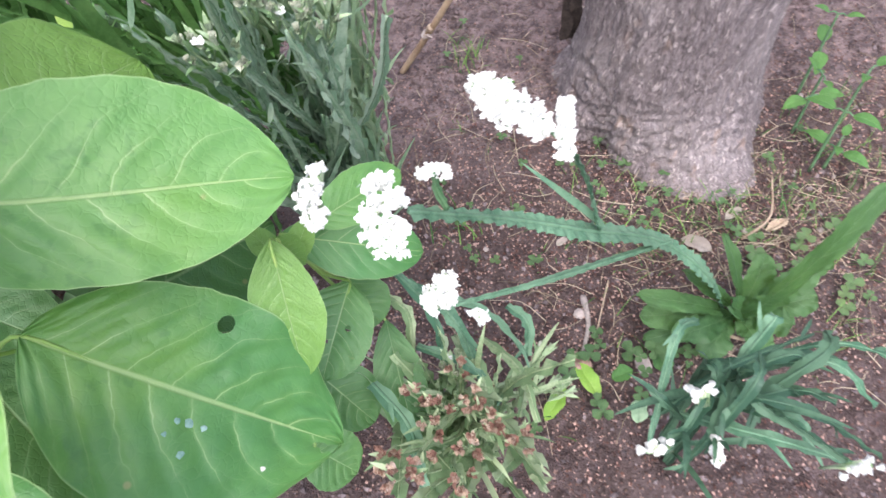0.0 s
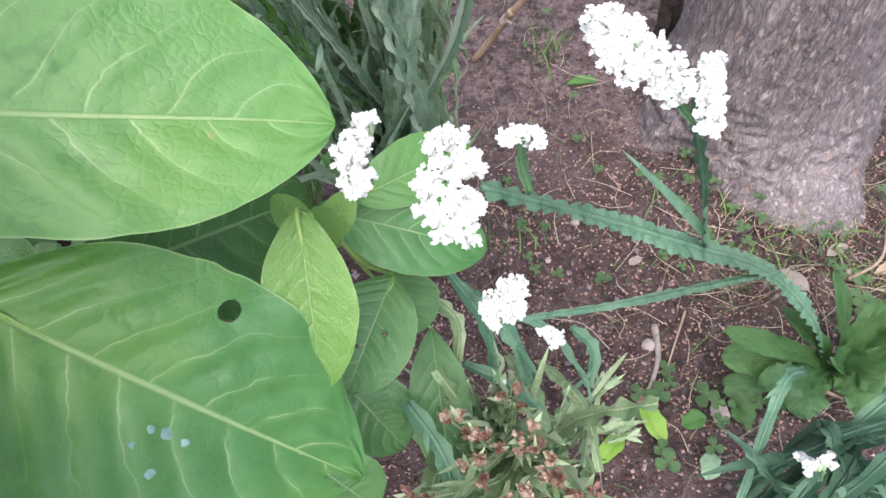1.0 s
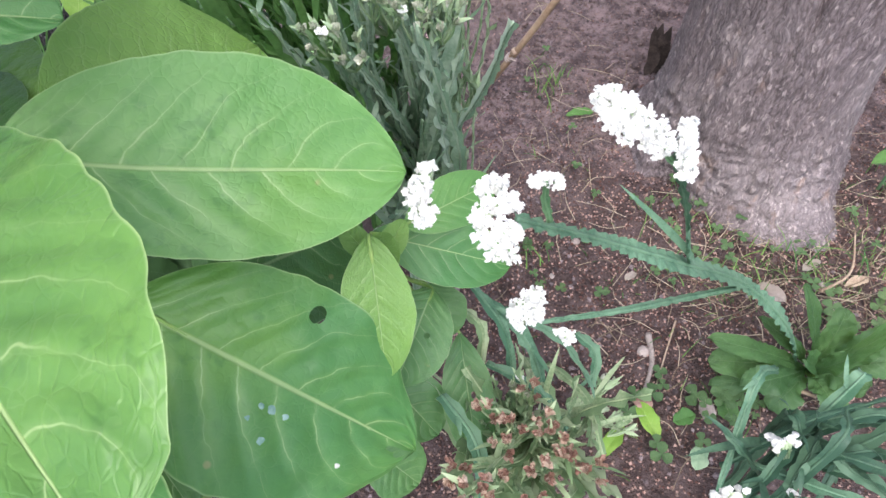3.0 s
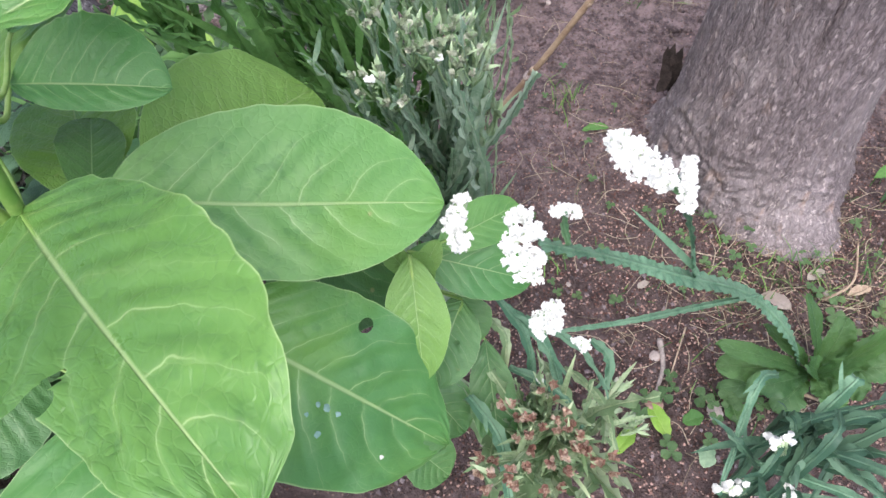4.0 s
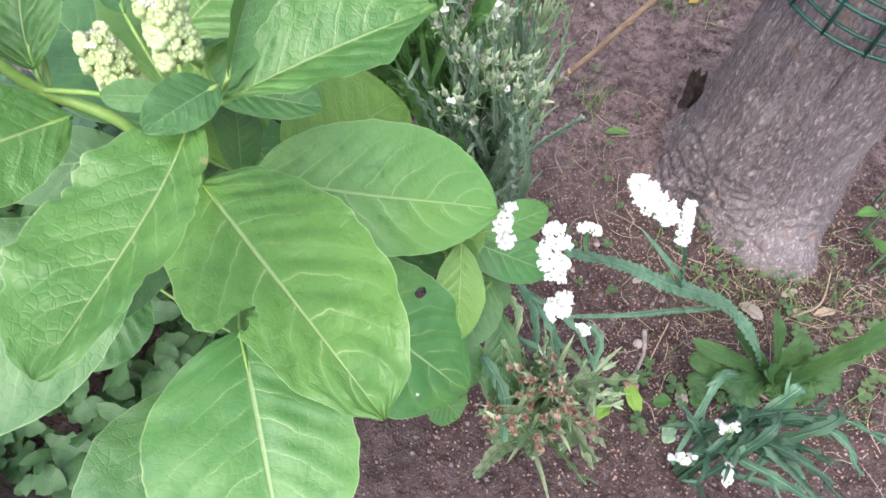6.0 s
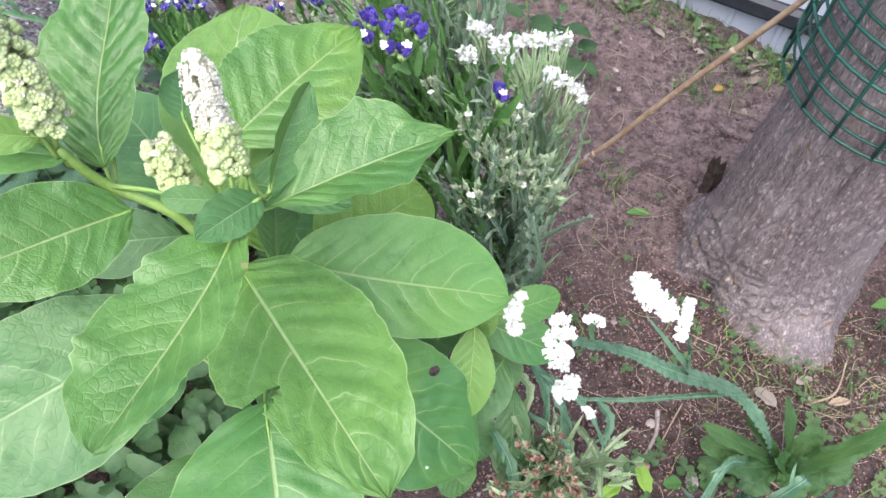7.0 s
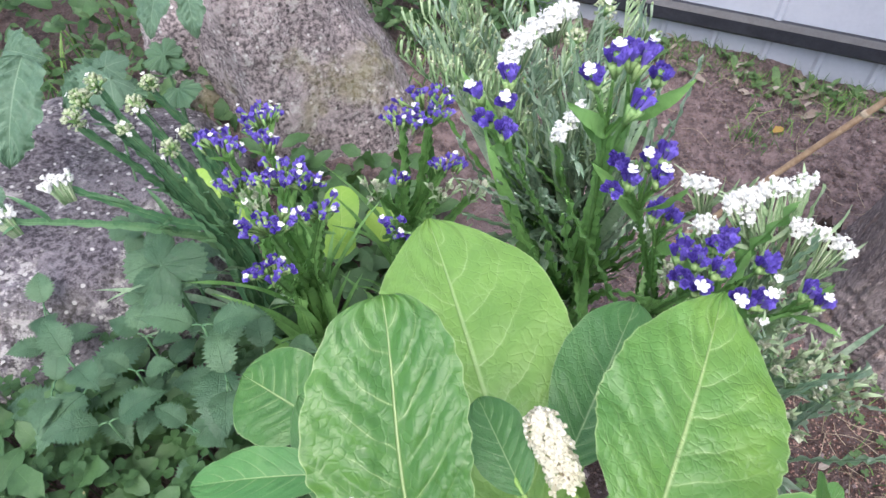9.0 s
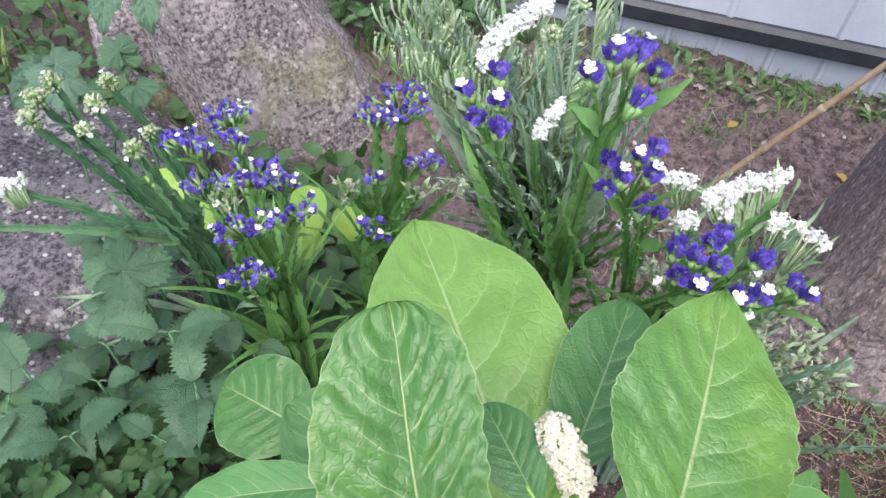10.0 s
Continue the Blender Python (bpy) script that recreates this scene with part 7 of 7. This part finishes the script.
lying("dead_leaf", "curled pale brown dead leaf on soil", "leaf", (0.0, 0.0), 0.044, 0.026, -0.75, dead_leaf_mat, 1, "fallen leaves")
lying("dead_leaf", "small yellow fallen leaf on soil", "leaf", (-0.017, 0.75), 0.026, 0.018, 0.3, yellow_leaf_mat, 2, "fallen leaves")
lying("dead_leaf", "green fallen leaf on soil", "leaf", (-0.2, 0.359), 0.045, 0.020, 0.0, weed_mat, 3, "fallen leaves")
for i, (p, l, w, a0, m) in enumerate((((0.07, 0.042, 0), 0.03, 0.015, 0.4, dead_leaf_mat), ((0.124, 0.014, 0), 0.035, 0.016, 0.2, twig_mat), ((-0.182, 0.035, 0), 0.018, 0.012, 0.4, dead_leaf_mat), ((-0.2, -0.167, 0), 0.05, 0.025, 1.9, bright_mat), ((-0.247, -0.191, 0), 0.05, 0.02, 0.8, bright_mat), ((-0.104, -0.158, 0), 0.04, 0.028, 1.7, dock_mat), ((-0.131, -0.164, 0), 0.03, 0.02, 1.5, pebble_mat), ((-0.158, -0.17, 0), 0.028, 0.022, 0.2, weed_mat), ((-0.152, -0.217, 0), 0.03, 0.024, 1.2, statice_grey_mat), ((-0.203, -0.144, 0), 0.035, 0.022, 1.9, husk_mat), ((0.081, 0.848, 0), 0.055, 0.022, 0.3, dead_leaf_mat), ((0.067, 0.793, 0), 0.04, 0.022, 0.5, dead_leaf_mat), ((0.050, 0.835, 0), 0.03, 0.02, 1.0, dead_leaf_mat), ((0.152, 0.580, 0), 0.035, 0.018, 2.0, yellow_leaf_mat), ((-0.068, 0.899, 0.02), 0.03, 0.01, 1.4, dead_leaf_mat), ((-0.153, 0.902, 0.02), 0.04, 0.02, 2.4, dead_leaf_mat))):
    lying("dead_leaf", "small fallen leaf lying on soil", "leaf", p, l, w, a0, m, 20 + i, "fallen leaves")


def twig(pts, r, label, mat=None):
    sh = Shape()
    tube(sh, bend(pts, 14), r, r * 0.5, 7, 0.12, random.Random(len(pts)))
    tagged(sh.make("twig", mat or twig_mat, base=pts[0]), label, "twig", "twigs")


twig([(-0.174, -0.049, 0.006), (-0.179, -0.094, 0.008), (-0.203, -0.141, 0.006)], 0.0042, "short pale bent twig on soil", pebble_mat)
twig([(-0.134, -0.032, 0.006), (-0.162, -0.087, 0.008), (-0.181, -0.125, 0.006)], 0.0014, "thin dry twig on soil")
twig([(0.067, -0.002, 0.01), (0.111, 0.021, 0.02), (0.136, 0.081, 0.03)], 0.0022, "pale forked dry twig on soil")
twig([(-0.062, -0.115, 0.02), (-0.026, -0.137, 0.02), (0.004, -0.154, 0.02)], 0.004, "dry leaf stalk beside the statice rosette")

rnd = random.Random(77)
for i in range(26):
    x, y = rnd.uniform(-0.3, 0.4), rnd.uniform(-0.1, 0.95)
    sh = Shape()
    r = rnd.uniform(0.004, 0.009)
    p = Vector((x, y, ground_z(x, y) + r * 0.3))
    ball(sh, p, r, (rnd.uniform(-0.4, 0.4), rnd.uniform(-0.4, 0.4), 1), 0.6, 8, 5, 0.08)
    tagged(sh.make("pebble", pebble_mat, base=tuple(p)), "small pale pebble on soil", "pebble", "pebbles")

rnd = random.Random(83)
sh, dry = Shape(), Shape()
for k in range(95):
    p = WALL_A + WALL_D * (-0.45 + 1.05 * rnd.random() ** 1.5) + WALL_N * (0.02 + abs(rnd.gauss(0, 0.040)))
    p.z = ground_z(p.x, p.y)
    for m in range(rnd.randrange(3, 7)):
        a0 = rnd.uniform(0, 6.28)
        d = Vector((math.cos(a0), math.sin(a0), rnd.uniform(0.2, 0.9))) * rnd.uniform(0.014, 0.034)
        blade(dry if rnd.random() < 0.2 else sh, p, p + d, d.length * rnd.uniform(0.2, 0.5), (-d.x, -d.y, 0.5), 0.15, 0.2, 0.06, 0, 8, 4, 0.7, 0.5, seed=k * 9 + m, edge=0.3, cren=0.10)
tagged(sh.make("wall_foot_weeds", dusty_weed_mat), "small leafy weeds crowding the foot of the siding", "weed", kind="stuff")
tagged(dry.make("wall_foot_litter", dead_leaf_mat), "dry curled leaves caught along the siding", "litter", kind="stuff")

for i, p in enumerate(((-0.393, 0.773, 0.14), (-0.463, 0.77, 0.16), (-0.344, 0.744, 0.08))):
    top = Vector(p)
    sprig("bindweed", (top.x, top.y, 0.0), "grey-green leafy weed beside the white statice", "weed", top.z, 3, 0.06, 0.04, scrub_mat, 320 + i, teeth=False, group="leafy weeds", shape=(0.5, 0.6))
for i, (p, h) in enumerate((((0.257, 0.248, 0.16), 0.16), ((0.217, 0.175, 0.12), 0.12), ((0.211, 0.1, 0.2), 0.2), ((0.234, 0.101, 0.06), 0.06))):
    top = Vector(p)
    sprig("young_shrub", (top.x, top.y, max(0.0, top.z - h)), "young leafy shoot growing from soil beside the trunk", "weed", h, 2, 0.05, 0.028, weed_mat, 280 + i, teeth=False, group="leafy shoots")

# broad leaves and scrub behind the boulders
back = thing("burdock", (-1.45, 0.72, 0.1), "large grey-green leaves hanging beside the boulders", "plant")
for i, (b0, t0, w) in enumerate((((-1.297, 0.493, 0.45), (-1.322, 0.375, 0.35), 0.11), ((-1.177, 0.494, 0.42), (-1.246, 0.44, 0.4), 0.08), ((-1.126, 0.615, 0.48), (-1.133, 0.535, 0.44), 0.05), ((-1.085, 0.612, 0.48), (-1.077, 0.56, 0.42), 0.045), ((-1.375, 0.578, 0.4), (-1.28, 0.519, 0.42), 0.07), ((-1.35, 0.35, 0.35), (-1.355, 0.318, 0.3), 0.08))):
    sh = Shape()
    blade(sh, b0, t0, w, (0.1, -0.6, 0.8), 0.10, 0.22, 0.06, 0, 60, 30, 0.5, 0.85, quilt=0.035, seed=500 + i, edge=0.30, pucker=0.045, cren=0.06)
    sh.make("leaf", burdock_mat, back)
rnd = random.Random(78)
sh, pale = Shape(), Shape()
for k in range(4600):
    if k % 6:
        x, y = rnd.uniform(-2.2, -1.0), rnd.uniform(0.72, 1.6)
    else:
        x, y = rnd.uniform(-0.95, -0.45), rnd.uniform(1.02, 1.3)
        if (Vector((x, y, 0)) - WALL_A).dot(WALL_N) < 0.03:
            continue
    z = ground_z(x, y) + rnd.uniform(0.02, 0.30 if k % 6 else 0.12) * min(1, (y - 0.68) / 0.3)
    p = Vector((x, y, z))
    d = Vector((rnd.uniform(-1, 1), rnd.uniform(-1, 0.4), rnd.uniform(-0.4, 0.8))).normalized() * (0.012 + 0.045 * rnd.random() ** 2)
    blade(sh if rnd.random() < 0.72 else pale, p, p + d, d.length * rnd.uniform(0.12, 0.75), (0, -0.4, 1), 0.08, 0.15, 0.04, 0, 10, 4, 0.55, 0.7, seed=k, edge=0.3, cren=0.12)
tagged(sh.make("scrub", scrub_mat), "tangle of small green leaves round the boulders", "undergrowth", kind="stuff")
tagged(pale.make("scrub", dusty_weed_mat), "paler dusty leaves mixed into the undergrowth", "undergrowth", kind="stuff")
rnd = random.Random(79)
sh = Shape()
for k in range(1700):
    x, y = rnd.uniform(-1.45, -0.74), rnd.uniform(-0.45, 0.62)
    if (x + 1.36) ** 2 / 0.13 + (y - 0.44) ** 2 / 0.11 < 1:
        continue
    p = Vector((x, y, ground_z(x, y) + rnd.uniform(0.01, 0.11)))
    d = Vector((rnd.uniform(-1, 1), rnd.uniform(-1, 1), rnd.uniform(-0.2, 0.6))).normalized() * rnd.uniform(0.025, 0.07)
    blade(sh, p, p + d, d.length * rnd.uniform(0.4, 0.8), (0, -0.2, 1), 0.08, 0.15, 0.05, 0, 10, 4, 0.55, 0.7, seed=k, edge=0.3, cren=0.06)
tagged(sh.make("weed_carpet", scrub_mat), "low mixed weeds covering the shady soil", "undergrowth", kind="stuff")
